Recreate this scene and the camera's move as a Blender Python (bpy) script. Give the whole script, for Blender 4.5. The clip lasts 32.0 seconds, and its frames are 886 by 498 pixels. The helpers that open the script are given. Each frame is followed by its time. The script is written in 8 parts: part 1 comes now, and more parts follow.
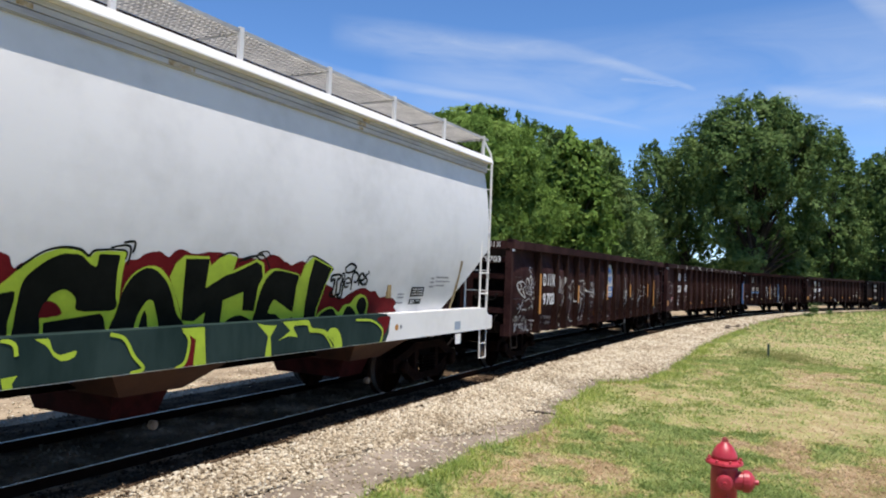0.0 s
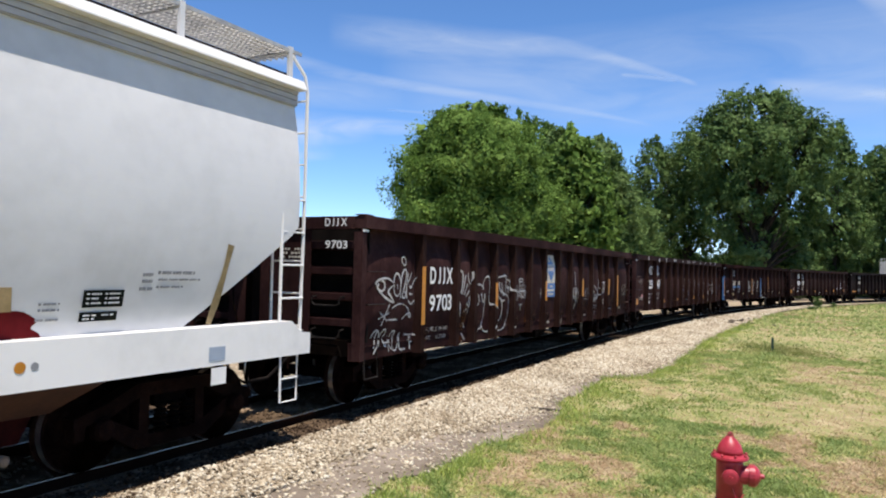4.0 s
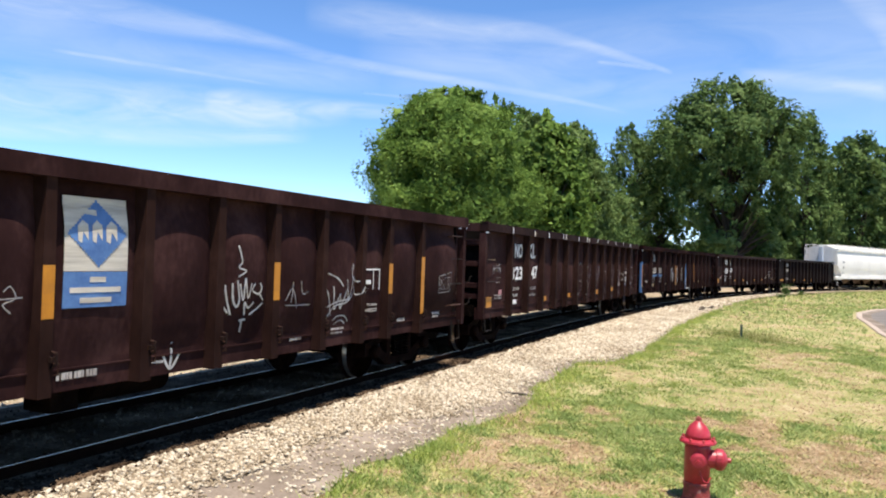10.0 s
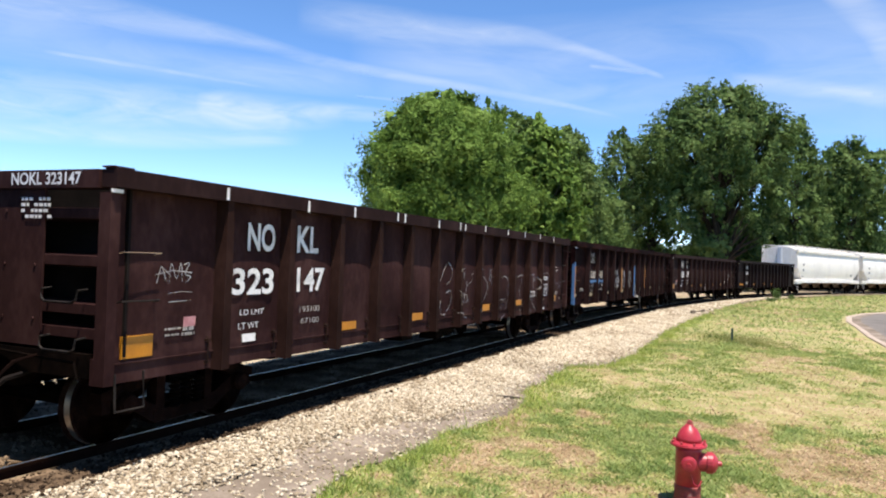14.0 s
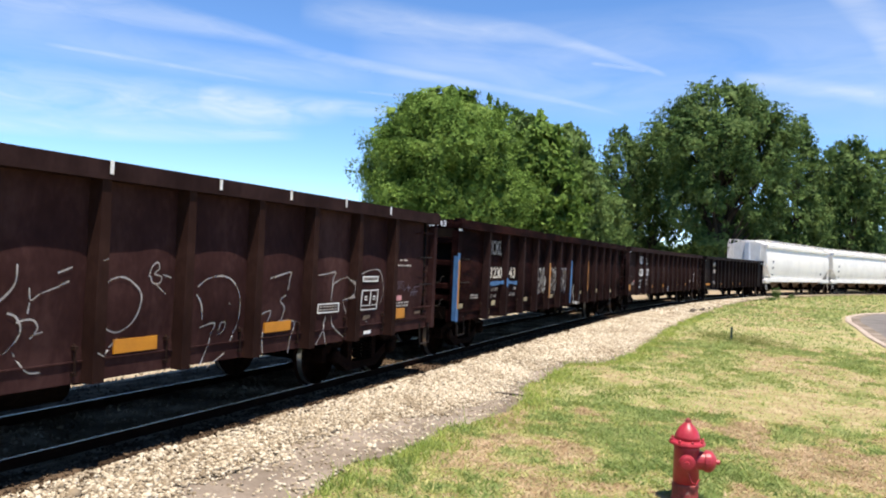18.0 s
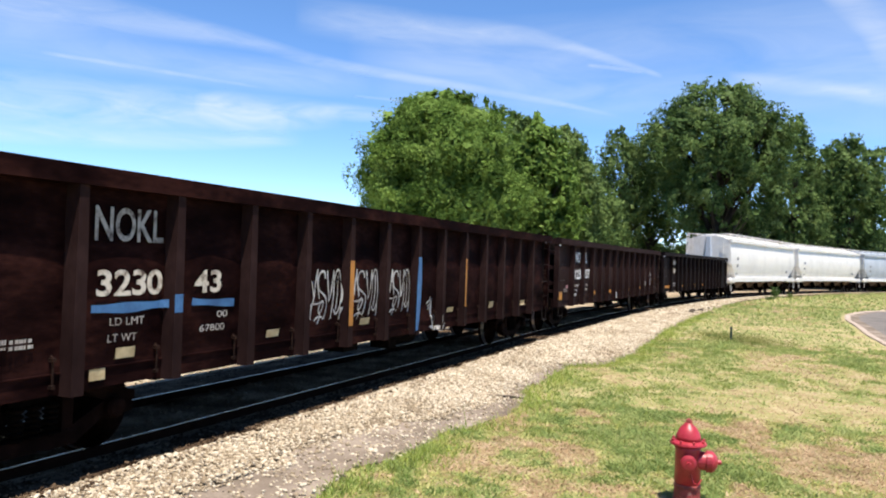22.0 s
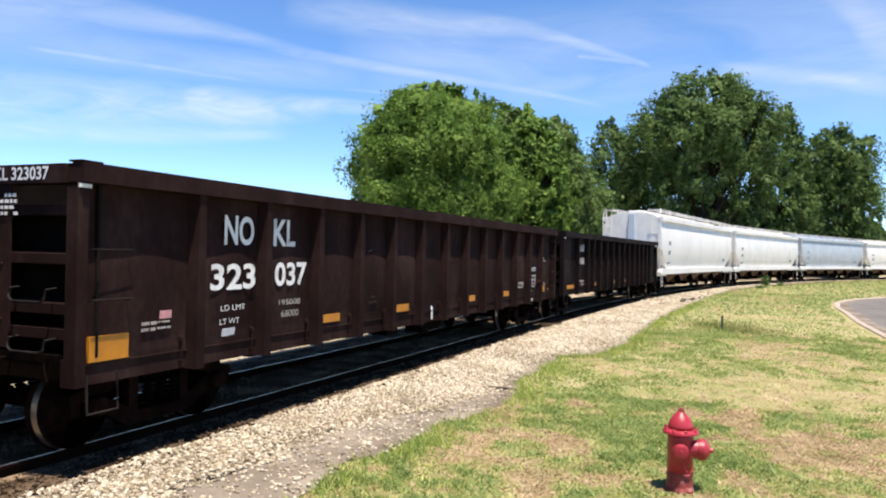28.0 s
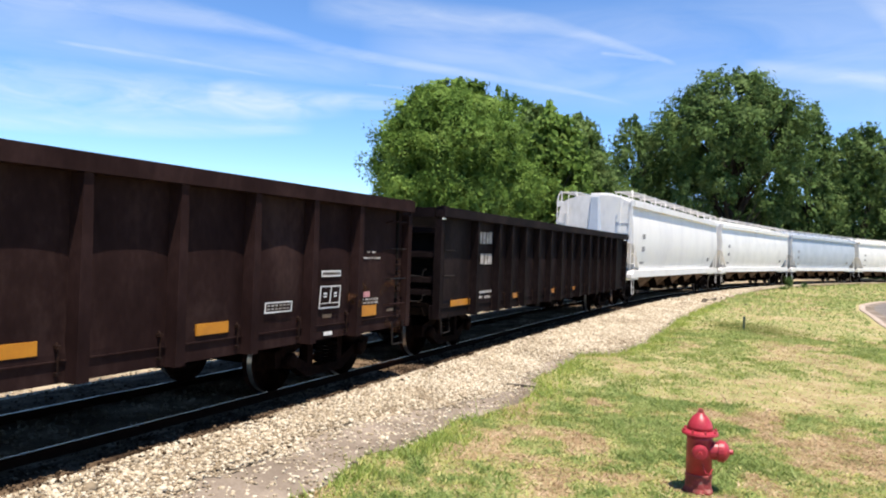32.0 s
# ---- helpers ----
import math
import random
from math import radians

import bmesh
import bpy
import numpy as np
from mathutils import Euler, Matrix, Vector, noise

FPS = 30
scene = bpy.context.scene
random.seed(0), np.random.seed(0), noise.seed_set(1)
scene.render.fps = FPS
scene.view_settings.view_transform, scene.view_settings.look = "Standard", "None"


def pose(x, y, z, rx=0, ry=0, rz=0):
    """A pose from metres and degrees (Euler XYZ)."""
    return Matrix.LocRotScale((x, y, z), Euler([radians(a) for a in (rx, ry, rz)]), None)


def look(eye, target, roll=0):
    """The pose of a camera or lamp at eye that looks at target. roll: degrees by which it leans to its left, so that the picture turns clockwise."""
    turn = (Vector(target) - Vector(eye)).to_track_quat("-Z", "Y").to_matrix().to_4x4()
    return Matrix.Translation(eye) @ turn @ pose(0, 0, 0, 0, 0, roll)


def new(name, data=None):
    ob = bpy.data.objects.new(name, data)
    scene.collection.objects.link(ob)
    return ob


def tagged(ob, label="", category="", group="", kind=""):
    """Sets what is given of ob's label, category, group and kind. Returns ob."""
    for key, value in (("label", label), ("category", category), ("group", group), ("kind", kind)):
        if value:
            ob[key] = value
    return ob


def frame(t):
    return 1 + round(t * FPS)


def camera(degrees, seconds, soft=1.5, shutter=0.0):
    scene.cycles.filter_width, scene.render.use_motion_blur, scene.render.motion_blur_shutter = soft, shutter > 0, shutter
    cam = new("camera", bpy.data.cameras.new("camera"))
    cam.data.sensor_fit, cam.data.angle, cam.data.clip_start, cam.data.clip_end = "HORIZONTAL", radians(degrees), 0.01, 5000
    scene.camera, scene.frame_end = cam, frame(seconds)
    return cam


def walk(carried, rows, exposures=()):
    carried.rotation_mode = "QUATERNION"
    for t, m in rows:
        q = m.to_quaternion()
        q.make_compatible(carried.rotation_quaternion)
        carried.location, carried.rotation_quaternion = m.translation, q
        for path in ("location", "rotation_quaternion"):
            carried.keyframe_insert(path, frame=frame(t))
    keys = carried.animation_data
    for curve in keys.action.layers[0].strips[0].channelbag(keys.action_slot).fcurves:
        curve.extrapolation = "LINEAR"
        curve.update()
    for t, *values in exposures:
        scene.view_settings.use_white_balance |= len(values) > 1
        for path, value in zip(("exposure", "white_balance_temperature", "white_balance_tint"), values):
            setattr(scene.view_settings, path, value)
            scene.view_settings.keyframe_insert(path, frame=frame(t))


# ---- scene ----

LENS = 61.47
EYE = 1.99

# seconds, turn to the right, tilt up, lean (degrees) of the hand-held camera
SWAY = [
    (0, -2.57, 1.8, -2.13), (0.5, -2.64, 1.71, -2.01), (1, -2.59, 1.73, -1.82), (1.5, -2.79, 1.73, -2.06), (2, -2.66, 1.77, -1.82),
    (2.5, -2.56, 1.75, -1.87), (3, -2.38, 1.65, -1.59), (3.5, -2.66, 1.64, -1.44), (5.5, -2.84, 1.71, -1.37), (6, -2.87, 1.73, -1.47),
    (6.5, -2.87, 1.62, -1.54), (7, -2.78, 1.32, -1.45), (7.5, -2.78, 0.9, -2.04), (8, -2.65, 0.72, -1.94), (8.5, -2.52, 0.69, -2.02),
    (9, -2.16, 0.56, -2.34), (9.5, -1.71, 0.52, -2.03), (10, -0.8, 0.55, -1.95), (10.5, -0.49, 0.66, -1.75), (11, -0.27, 0.72, -1.87),
    (11.5, -0.15, 0.75, -1.76), (12, -0.11, 0.68, -1.77), (12.5, 0.09, 0.53, -1.73), (13, 0.02, 0.52, -1.96), (13.5, -0.1, 0.69, -2.04),
    (14, -0.2, 0.81, -2.1), (14.5, -0.17, 0.92, -2.21), (16.5, -0.34, 0.72, -2.28), (17, -0.24, 0.66, -2.35), (17.5, -0.18, 0.56, -2.37),
    (18, -0.21, 0.53, -2.6), (18.5, -0.42, 0.4, -2.66), (19, -0.45, 0.24, -2.88), (19.5, -0.31, 0.12, -2.62), (20, -0.24, 0.2, -2.03),
    (20.5, -0.1, 0.4, -1.89), (21, -0.08, 0.4, -2.18), (21.5, -0.15, 0.44, -2.03), (22, -0.11, 0.8, -1.87), (22.5, -0.14, 1.01, -2.01),
    (23, -0.15, 0.81, -2), (23.5, -0.2, 0.78, -1.52), (24, -0.32, 0.66, -1.72), (24.5, -0.17, 0.64, -1.91), (25, 0.04, 0.72, -1.51),
    (25.5, 0.17, 0.73, -1.58), (27.5, 0.6, 0.3, -1.37), (28, 0.55, 0.24, -1.23), (28.5, 0.53, 0.29, -1.39), (29, 0.18, 0.38, -1.62),
    (29.5, 0.11, 0.38, -1.78), (30, -0.14, 0.28, -1.6), (30.5, -0.24, 0.25, -1.74), (31, -0.27, 0.18, -2.19), (31.5, -0.75, 0.01, -2.12),
    (32, -0.98, -0.09, -2)]

cam = camera(LENS, 32.0, soft=2.0)
walk(cam, [(t, pose(0, 0, EYE, 0, 0, -a) @ pose(0, 0, 0, 90 + b) @ pose(0, 0, 0, 0, 0, -c)) for t, a, b, c in SWAY],
     exposures=[(0, 0.56, 6350, 13), (3.5, 0.58, 6350, 13), (5.5, 0.72, 6500, 13), (7.5, 0.90, 6600, 13), (32, 0.90, 6600, 13)])

# ---- daylight: a high sun behind the camera, a blue sky ----
SUN_TO = Vector((0.125, -0.265, 1.0)).normalized()
world = bpy.data.worlds.new("world")
scene.world = world
world.use_nodes = True
wn = world.node_tree.nodes
sky = wn.new("ShaderNodeTexSky")
sky.sky_type, sky.sun_disc = "NISHITA", False
sky.sun_elevation = math.asin(SUN_TO.z)
sky.sun_rotation = math.atan2(SUN_TO.x, SUN_TO.y)
sky.air_density, sky.dust_density, sky.ozone_density = 1.0, 0.0, 4.0
sky.altitude = 3600
wn["Background"].inputs["Strength"].default_value = 0.134
hue = wn.new("ShaderNodeHueSaturation")
hue.inputs["Saturation"].default_value, hue.inputs["Hue"].default_value = 1.12, 0.499
world.node_tree.links.new(sky.outputs[0], hue.inputs["Color"])
world.node_tree.links.new(hue.outputs[0], wn["Background"].inputs["Color"])
sun = new("sun", bpy.data.lights.new("sun", "SUN"))
sun.data.energy, sun.data.angle, sun.data.color = 4.9, radians(0.53), (1.0, 0.93, 0.82)
sun.matrix_world = look(SUN_TO * 60, (0, 0, 0))


# ---- materials ----
def surface(name, colours, scale=3.0, rough=0.8, metal=0.0, fine=40.0, bump=0.2, stretch=(1, 1, 1), island=0.0, per_object=0.0,
            spread=(0.3, 0.7), translucent=0.0, gloss=0.5, weight=0.35, patches=None, drift=None):
    """A surface of two or three colours, mixed by noise at two sizes, with fine relief."""
    m = bpy.data.materials.new(name)
    m.use_nodes = True
    n, l = m.node_tree.nodes, m.node_tree.links
    b = n["Principled BSDF"]
    co = n.new("ShaderNodeTexCoord")
    mp = n.new("ShaderNodeMapping")
    mp.inputs["Scale"].default_value = stretch
    l.new(co.outputs["Object"], mp.inputs["Vector"])
    big, small = n.new("ShaderNodeTexNoise"), n.new("ShaderNodeTexNoise")
    big.inputs["Scale"].default_value, big.inputs["Detail"].default_value = scale, 6
    small.inputs["Scale"].default_value, small.inputs["Detail"].default_value = fine, 3
    for t in (big, small):
        l.new(mp.outputs[0], t.inputs["Vector"])
    mix = n.new("ShaderNodeMath")
    mix.operation = "MULTIPLY_ADD"
    mix.inputs[1].default_value, mix.inputs[2].default_value = weight, -weight / 2
    l.new(small.outputs["Fac"], mix.inputs[0])
    add = n.new("ShaderNodeMath")
    add.operation = "ADD"
    l.new(big.outputs["Fac"], add.inputs[0])
    l.new(mix.outputs[0], add.inputs[1])
    last = add.outputs[0]
    for node, socket, amount in (("ShaderNodeNewGeometry", "Random Per Island", island), ("ShaderNodeObjectInfo", "Random", per_object)):
        if amount:
            g = n.new(node)
            k = n.new("ShaderNodeMath")
            k.operation = "MULTIPLY_ADD"
            k.inputs[1].default_value, k.inputs[2].default_value = amount, -amount / 2
            l.new(g.outputs[socket], k.inputs[0])
            s = n.new("ShaderNodeMath")
            s.operation = "ADD"
            l.new(last, s.inputs[0])
            l.new(k.outputs[0], s.inputs[1])
            last = s.outputs[0]
    if drift:
        # slow change across the ground: rise along x and y, and where it is nought
        dot = n.new("ShaderNodeVectorMath")
        dot.operation = "DOT_PRODUCT"
        dot.inputs[1].default_value = (drift[0], drift[1], 0)
        l.new(co.outputs["Object"], dot.inputs[0])
        lim = n.new("ShaderNodeMapRange")
        for key, val in (("From Min", drift[2] - 3.0), ("From Max", drift[2] + 2.0), ("To Min", -0.12), ("To Max", 0.17)):
            lim.inputs[key].default_value = val
        l.new(dot.outputs["Value"], lim.inputs["Value"])
        dry = n.new("ShaderNodeMath")
        dry.operation = "ADD"
        l.new(last, dry.inputs[0])
        l.new(lim.outputs["Result"], dry.inputs[1])
        last = dry.outputs[0]
    ramp = n.new("ShaderNodeValToRGB")
    e = ramp.color_ramp.elements
    e[0].position, e[1].position = spread
    e[0].color, e[1].color = (*colours[0], 1), (*colours[-1], 1)
    for i, c in enumerate(colours[1:-1]):
        e.new(spread[0] + (spread[1] - spread[0]) * (i + 1) / (len(colours) - 1)).color = (*c, 1)
    l.new(last, ramp.inputs[0])
    colour = ramp.outputs[0]
    if patches:
        # broad patches of another growth: a colour, its scale and how strongly it shows
        tint, size, amount = patches
        far = n.new("ShaderNodeTexNoise")
        far.inputs["Scale"].default_value, far.inputs["Detail"].default_value = size, 5
        l.new(mp.outputs[0], far.inputs["Vector"])
        step = n.new("ShaderNodeMapRange")
        step.inputs["From Min"].default_value, step.inputs["From Max"].default_value, step.inputs["To Max"].default_value = 0.46, 0.60, amount
        l.new(far.outputs["Fac"], step.inputs["Value"])
        blend = n.new("ShaderNodeMix")
        blend.data_type = "RGBA"
        blend.inputs[7].default_value = (*tint, 1)
        l.new(step.outputs["Result"], blend.inputs[0])
        l.new(colour, blend.inputs[6])
        colour = blend.outputs[2]
    l.new(colour, b.inputs["Base Color"])
    b.inputs["Roughness"].default_value, b.inputs["Metallic"].default_value = rough, metal
    b.inputs["Specular IOR Level"].default_value = gloss
    if bump:
        bp = n.new("ShaderNodeBump")
        bp.inputs["Strength"].default_value, bp.inputs["Distance"].default_value = bump, 0.01
        l.new(small.outputs["Fac"], bp.inputs["Height"])
        l.new(bp.outputs[0], b.inputs["Normal"])
    if translucent:
        tr = n.new("ShaderNodeBsdfTranslucent")
        l.new(colour, tr.inputs["Color"])
        sh = n.new("ShaderNodeMixShader")
        sh.inputs[0].default_value = translucent
        l.new(b.outputs[0], sh.inputs[1])
        l.new(tr.outputs[0], sh.inputs[2])
        l.new(sh.outputs[0], n["Material Output"].inputs["Surface"])
    return m


BROWN = surface("brown_steel", [(0.01068, 0.005484, 0.005333), (0.02151, 0.01154, 0.01067), (0.04303, 0.0254, 0.0224)], 1.3, 0.62, fine=16, bump=0.2, stretch=(1, 1, 0.55), gloss=0.015, spread=(0.22, 0.78))
REDBROWN = surface("red_brown_steel", [(0.01587, 0.006965, 0.006934), (0.03198, 0.01467, 0.01387), (0.06398, 0.03225, 0.0291)], 1.3, 0.62, fine=16, bump=0.2, stretch=(1, 1, 0.55), gloss=0.015, spread=(0.22, 0.78))
RUSTY = surface("rusty_steel", [(0.004087, 0.00144, 0.001579), (0.01022, 0.003762, 0.00359), (0.02628, 0.009509, 0.0079)], 2.2, 0.7, fine=14, bump=0.4, stretch=(0.6, 1, 1.4), spread=(0.33, 0.68), gloss=0.015)
DARKBROWN = surface("dark_brown_steel", [(0.01341, 0.006013, 0.005939), (0.02658, 0.01203, 0.0115), (0.05781, 0.02825, 0.02597)], 1.6, 0.6, fine=18, bump=0.2, stretch=(1, 1, 0.6), gloss=0.015, spread=(0.22, 0.78))
BLACKCAR = surface("black_steel", [(0.006552, 0.004719, 0.004813), (0.01248, 0.00858, 0.008694), (0.02496, 0.01716, 0.01631)], 1.5, 0.55, fine=18, bump=0.2, stretch=(1, 1, 0.5), gloss=0.015)
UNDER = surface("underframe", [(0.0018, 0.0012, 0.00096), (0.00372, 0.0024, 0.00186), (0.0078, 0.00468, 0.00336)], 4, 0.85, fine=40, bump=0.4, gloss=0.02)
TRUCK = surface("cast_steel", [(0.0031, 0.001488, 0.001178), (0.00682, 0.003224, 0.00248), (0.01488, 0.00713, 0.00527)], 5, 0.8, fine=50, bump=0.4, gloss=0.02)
IRON = surface("worn_iron", [(0.003696, 0.00252, 0.002016), (0.01008, 0.007392, 0.006048), (0.02016, 0.01596, 0.01344)], 6, 0.6, fine=40, bump=0.2, gloss=0.2)
WHEELBROWN = surface("rusty_wheel", [(0.006, 0.0028, 0.0022), (0.013, 0.006, 0.0046), (0.026, 0.013, 0.009)], 7, 0.8, fine=40, bump=0.3, gloss=0.02)
TREAD = surface("bright_tread", [(0.30, 0.285, 0.27), (0.58, 0.56, 0.54)], 8, 0.32, 0.9, fine=60, bump=0.1)
RAILTOP = surface("rail_head", [(0.2, 0.195, 0.19), (0.3, 0.295, 0.29)], 6, 0.3, 0.9, fine=80, bump=0.05)
RAILSIDE = surface("rail_web", [(0.007168, 0.003071, 0.001886), (0.01434, 0.006142, 0.003503)], 6, 0.9, fine=60, bump=0.4, gloss=0.03)
WOOD = surface("sleeper_wood", [(0.01, 0.008, 0.0065), (0.024, 0.019, 0.015)], 5, 0.9, fine=30, bump=0.6, stretch=(1, 8, 1), per_object=0.4, gloss=0.02)
WHITE = surface("white_hopper_paint", [(0.5833, 0.5683, 0.5431), (0.6774, 0.6607, 0.6322), (0.7338, 0.7161, 0.6856)], 0.9, 0.42, fine=9, bump=0.08, spread=(0.22, 0.6))
GREYWHITE = surface("dusty_white_paint", [(0.504, 0.4998, 0.4914), (0.5628, 0.5586, 0.5544), (0.6048, 0.6006, 0.5964)], 0.6, 0.45, fine=5, bump=0.05, stretch=(1, 1, 1.1), spread=(0.28, 0.56))
WHITEOLD = surface("weathered_white_paint", [(0.55, 0.53, 0.49), (0.70, 0.68, 0.65), (0.76, 0.74, 0.70)], 0.7, 0.5, fine=7, bump=0.06, stretch=(1, 1, 0.4), spread=(0.2, 0.6))
PALEBLUE = surface("pale_blue_grey_paint", [(0.336, 0.378, 0.4368), (0.4368, 0.4788, 0.5376)], 0.9, 0.45, fine=9, bump=0.08)
GREY = surface("galvanised_grate", [(0.3145, 0.3066, 0.2909), (0.4805, 0.4685, 0.4444)], 5, 0.5, 0.3, fine=30)
LETTER = surface("white_lettering", [(0.42, 0.41, 0.39), (0.72, 0.71, 0.69)], 7, 0.7, fine=30, bump=0.1, spread=(0.25, 0.5))
DULLLETTER = surface("dull_lettering", [(0.20, 0.17, 0.15), (0.46, 0.43, 0.40)], 9, 0.8, fine=40, bump=0.1)
WORNLETTER = surface("worn_lettering", [(0.0644, 0.0387, 0.0266), (0.3496, 0.301, 0.2432), (0.5336, 0.4816, 0.4028)], 9, 0.8, fine=45, bump=0.1, spread=(0.30, 0.56), weight=0.5)
FADEDLETTER = surface("faded_lettering", [(0.05, 0.034, 0.028), (0.22, 0.20, 0.185), (0.34, 0.32, 0.30)], 9, 0.8, fine=45, bump=0.1, spread=(0.30, 0.60), weight=0.5)


def spray_paint(name, colours, cover):
    """Thin sprayed paint: dense along the middle of a stroke, fading to its edges, patchy along it (v runs across a stroke)."""
    m = surface(name, colours, 6, 0.8, fine=40, bump=0.0, gloss=0.05)
    n, l = m.node_tree.nodes, m.node_tree.links
    co, sep, tex = n.new("ShaderNodeTexCoord"), n.new("ShaderNodeSeparateXYZ"), n.new("ShaderNodeTexNoise")
    tex.inputs["Scale"].default_value, tex.inputs["Detail"].default_value = 5.0, 5
    l.new(co.outputs["UV"], sep.inputs[0])
    l.new(co.outputs["Object"], tex.inputs["Vector"])
    side = n.new("ShaderNodeMath")
    side.operation = "PINGPONG"
    side.inputs[1].default_value = 0.5
    l.new(sep.outputs[1], side.inputs[0])
    soft, patchy = n.new("ShaderNodeMapRange"), n.new("ShaderNodeMapRange")
    soft.interpolation_type = "SMOOTHSTEP"
    soft.inputs["From Max"].default_value = 0.30
    l.new(side.outputs[0], soft.inputs["Value"])
    patchy.inputs["From Min"].default_value, patchy.inputs["From Max"].default_value = 0.30, 0.62
    patchy.inputs["To Min"].default_value, patchy.inputs["To Max"].default_value = cover * 0.45, cover
    l.new(tex.outputs["Fac"], patchy.inputs["Value"])
    k = n.new("ShaderNodeMath")
    k.operation = "MULTIPLY"
    l.new(soft.outputs["Result"], k.inputs[0])
    l.new(patchy.outputs["Result"], k.inputs[1])
    l.new(k.outputs[0], n["Principled BSDF"].inputs["Alpha"])
    return m


CHALK = spray_paint("white_spray", [(0.34, 0.335, 0.325), (0.56, 0.55, 0.53)], 0.95)
THINCHALK = spray_paint("thin_grey_spray", [(0.26, 0.24, 0.23), (0.48, 0.46, 0.45)], 0.78)
EMBER = spray_paint("orange_brown_spray", [(0.10, 0.03, 0.008), (0.19, 0.06, 0.012)], 0.8)
RUSTSMEAR = spray_paint("rust_smear", [(0.045, 0.020, 0.011), (0.085, 0.040, 0.020)], 0.6)
YELLOW = surface("yellow_reflector", [(0.374, 0.1396, 0.0045), (0.5086, 0.2002, 0.006)], 6, 0.5, fine=40, bump=0.1)
BLUE = surface("blue_spray", [(0.02421, 0.08211, 0.2008), (0.04841, 0.1539, 0.3234)], 5, 0.7, fine=30, bump=0.0)
LOGOBLUE = surface("sign_blue", [(0.05, 0.12, 0.30), (0.09, 0.20, 0.42)], 6, 0.6, fine=30)
PLATE = surface("cream_plate", [(0.30, 0.23, 0.12), (0.50, 0.40, 0.23)], 9, 0.7, fine=30, bump=0.05)
LOGOWHITE = surface("sign_cream", [(0.40, 0.36, 0.30), (0.60, 0.56, 0.48)], 5, 0.7, fine=30, stretch=(0.3, 1, 4))
RED = surface("hydrant_red", [(0.221, 0.0108, 0.0171), (0.34, 0.0198, 0.03325), (0.391, 0.0315, 0.0475)], 9, 0.42, fine=60, bump=0.15)
OLDRED = surface("worn_red_base", [(0.13, 0.03, 0.02), (0.26, 0.03, 0.03), (0.40, 0.26, 0.20)], 14, 0.7, fine=60, bump=0.4, spread=(0.35, 0.78))
DUST = surface("pale_dust_streak", [(0.018, 0.0105, 0.008), (0.06, 0.045, 0.035)], 5, 0.9, fine=20, bump=0.0, stretch=(1.5, 1, 0.25), gloss=0.05)
GREENPOST = surface("green_marker", [(0.007, 0.0245, 0.0154), (0.014, 0.042, 0.0245)], 8, 0.6)
ASPHALT = surface("asphalt", [(0.0945, 0.084, 0.0735), (0.1505, 0.133, 0.1155)], 0.8, 0.95, fine=60, bump=0.3)
KERB = surface("kerb_concrete", [(0.2648, 0.2091, 0.1587), (0.387, 0.3137, 0.2495)], 1.5, 0.9, fine=40, bump=0.2)
CONCRETE = surface("pale_concrete", [(0.28, 0.252, 0.203), (0.385, 0.35, 0.294)], 0.3, 0.9, fine=20)
BALLAST = surface("ballast_bed", [(0.1434, 0.1074, 0.07168), (0.2778, 0.2194, 0.1478), (0.43, 0.3538, 0.2508)], 1.2, 0.95, fine=26, bump=0.8, spread=(0.25, 0.75), gloss=0.1)
STONE = surface("limestone_chips", [(0.2179, 0.171, 0.1128), (0.4109, 0.3421, 0.239), (0.5532, 0.4918, 0.3788)], 0.8, 0.9, fine=50, bump=0.3, island=0.75, spread=(0.18, 0.8), gloss=0.2)
LAWN = surface("lawn", [(0.1697, 0.1865, 0.06595), (0.2658, 0.2542, 0.1055), (0.3054, 0.2542, 0.1319), (0.3847, 0.3278, 0.1847)], 1.6, 0.95, fine=6, bump=0.6, spread=(0.30, 0.70), gloss=0.05, weight=0.7)
BLADE = surface("green_grass_blades", [(0.1487, 0.2189, 0.06192), (0.2479, 0.3199, 0.104), (0.3967, 0.4282, 0.1684)], 1.2, 0.8, fine=6, bump=0.0, weight=0.7, island=0.2, spread=(0.25, 0.75), translucent=0.4, gloss=0.15)
STRAW = surface("dry_grass_blades", [(0.3296, 0.2332, 0.1374), (0.4488, 0.3215, 0.1939), (0.6169, 0.4665, 0.3232)], 2.5, 0.85, fine=8, bump=0.0, weight=0.8, island=0.25, spread=(0.28, 0.72), translucent=0.4, gloss=0.05)
FADED = surface("faded_grass_blades", [(0.2649, 0.2867, 0.0888), (0.4045, 0.4085, 0.1454), (0.53, 0.5161, 0.226)], 2.5, 0.85, fine=8, bump=0.0, weight=0.8, island=0.25, spread=(0.28, 0.72), translucent=0.4, gloss=0.05)
TUFT = surface("bright_edge_grass", [(0.1811, 0.2715, 0.04096), (0.2898, 0.3753, 0.07007), (0.4347, 0.462, 0.1186)], 2, 0.8, fine=9, bump=0.0, island=0.3, translucent=0.3)
CLUMP = surface("dark_grass_clumps", [(0.1271, 0.1905, 0.03941), (0.2159, 0.2739, 0.06376), (0.3557, 0.3691, 0.1043)], 1.5, 0.8, fine=9, bump=0.0, island=0.4, translucent=0.25, gloss=0.15)
LEAF = surface("bright_leaves", [(0.06033, 0.1136, 0.02183), (0.1206, 0.2001, 0.04051), (0.192, 0.2865, 0.07014)], 0.5, 0.55, fine=4, bump=0.0, island=0.22, translucent=0.3, gloss=0.04)
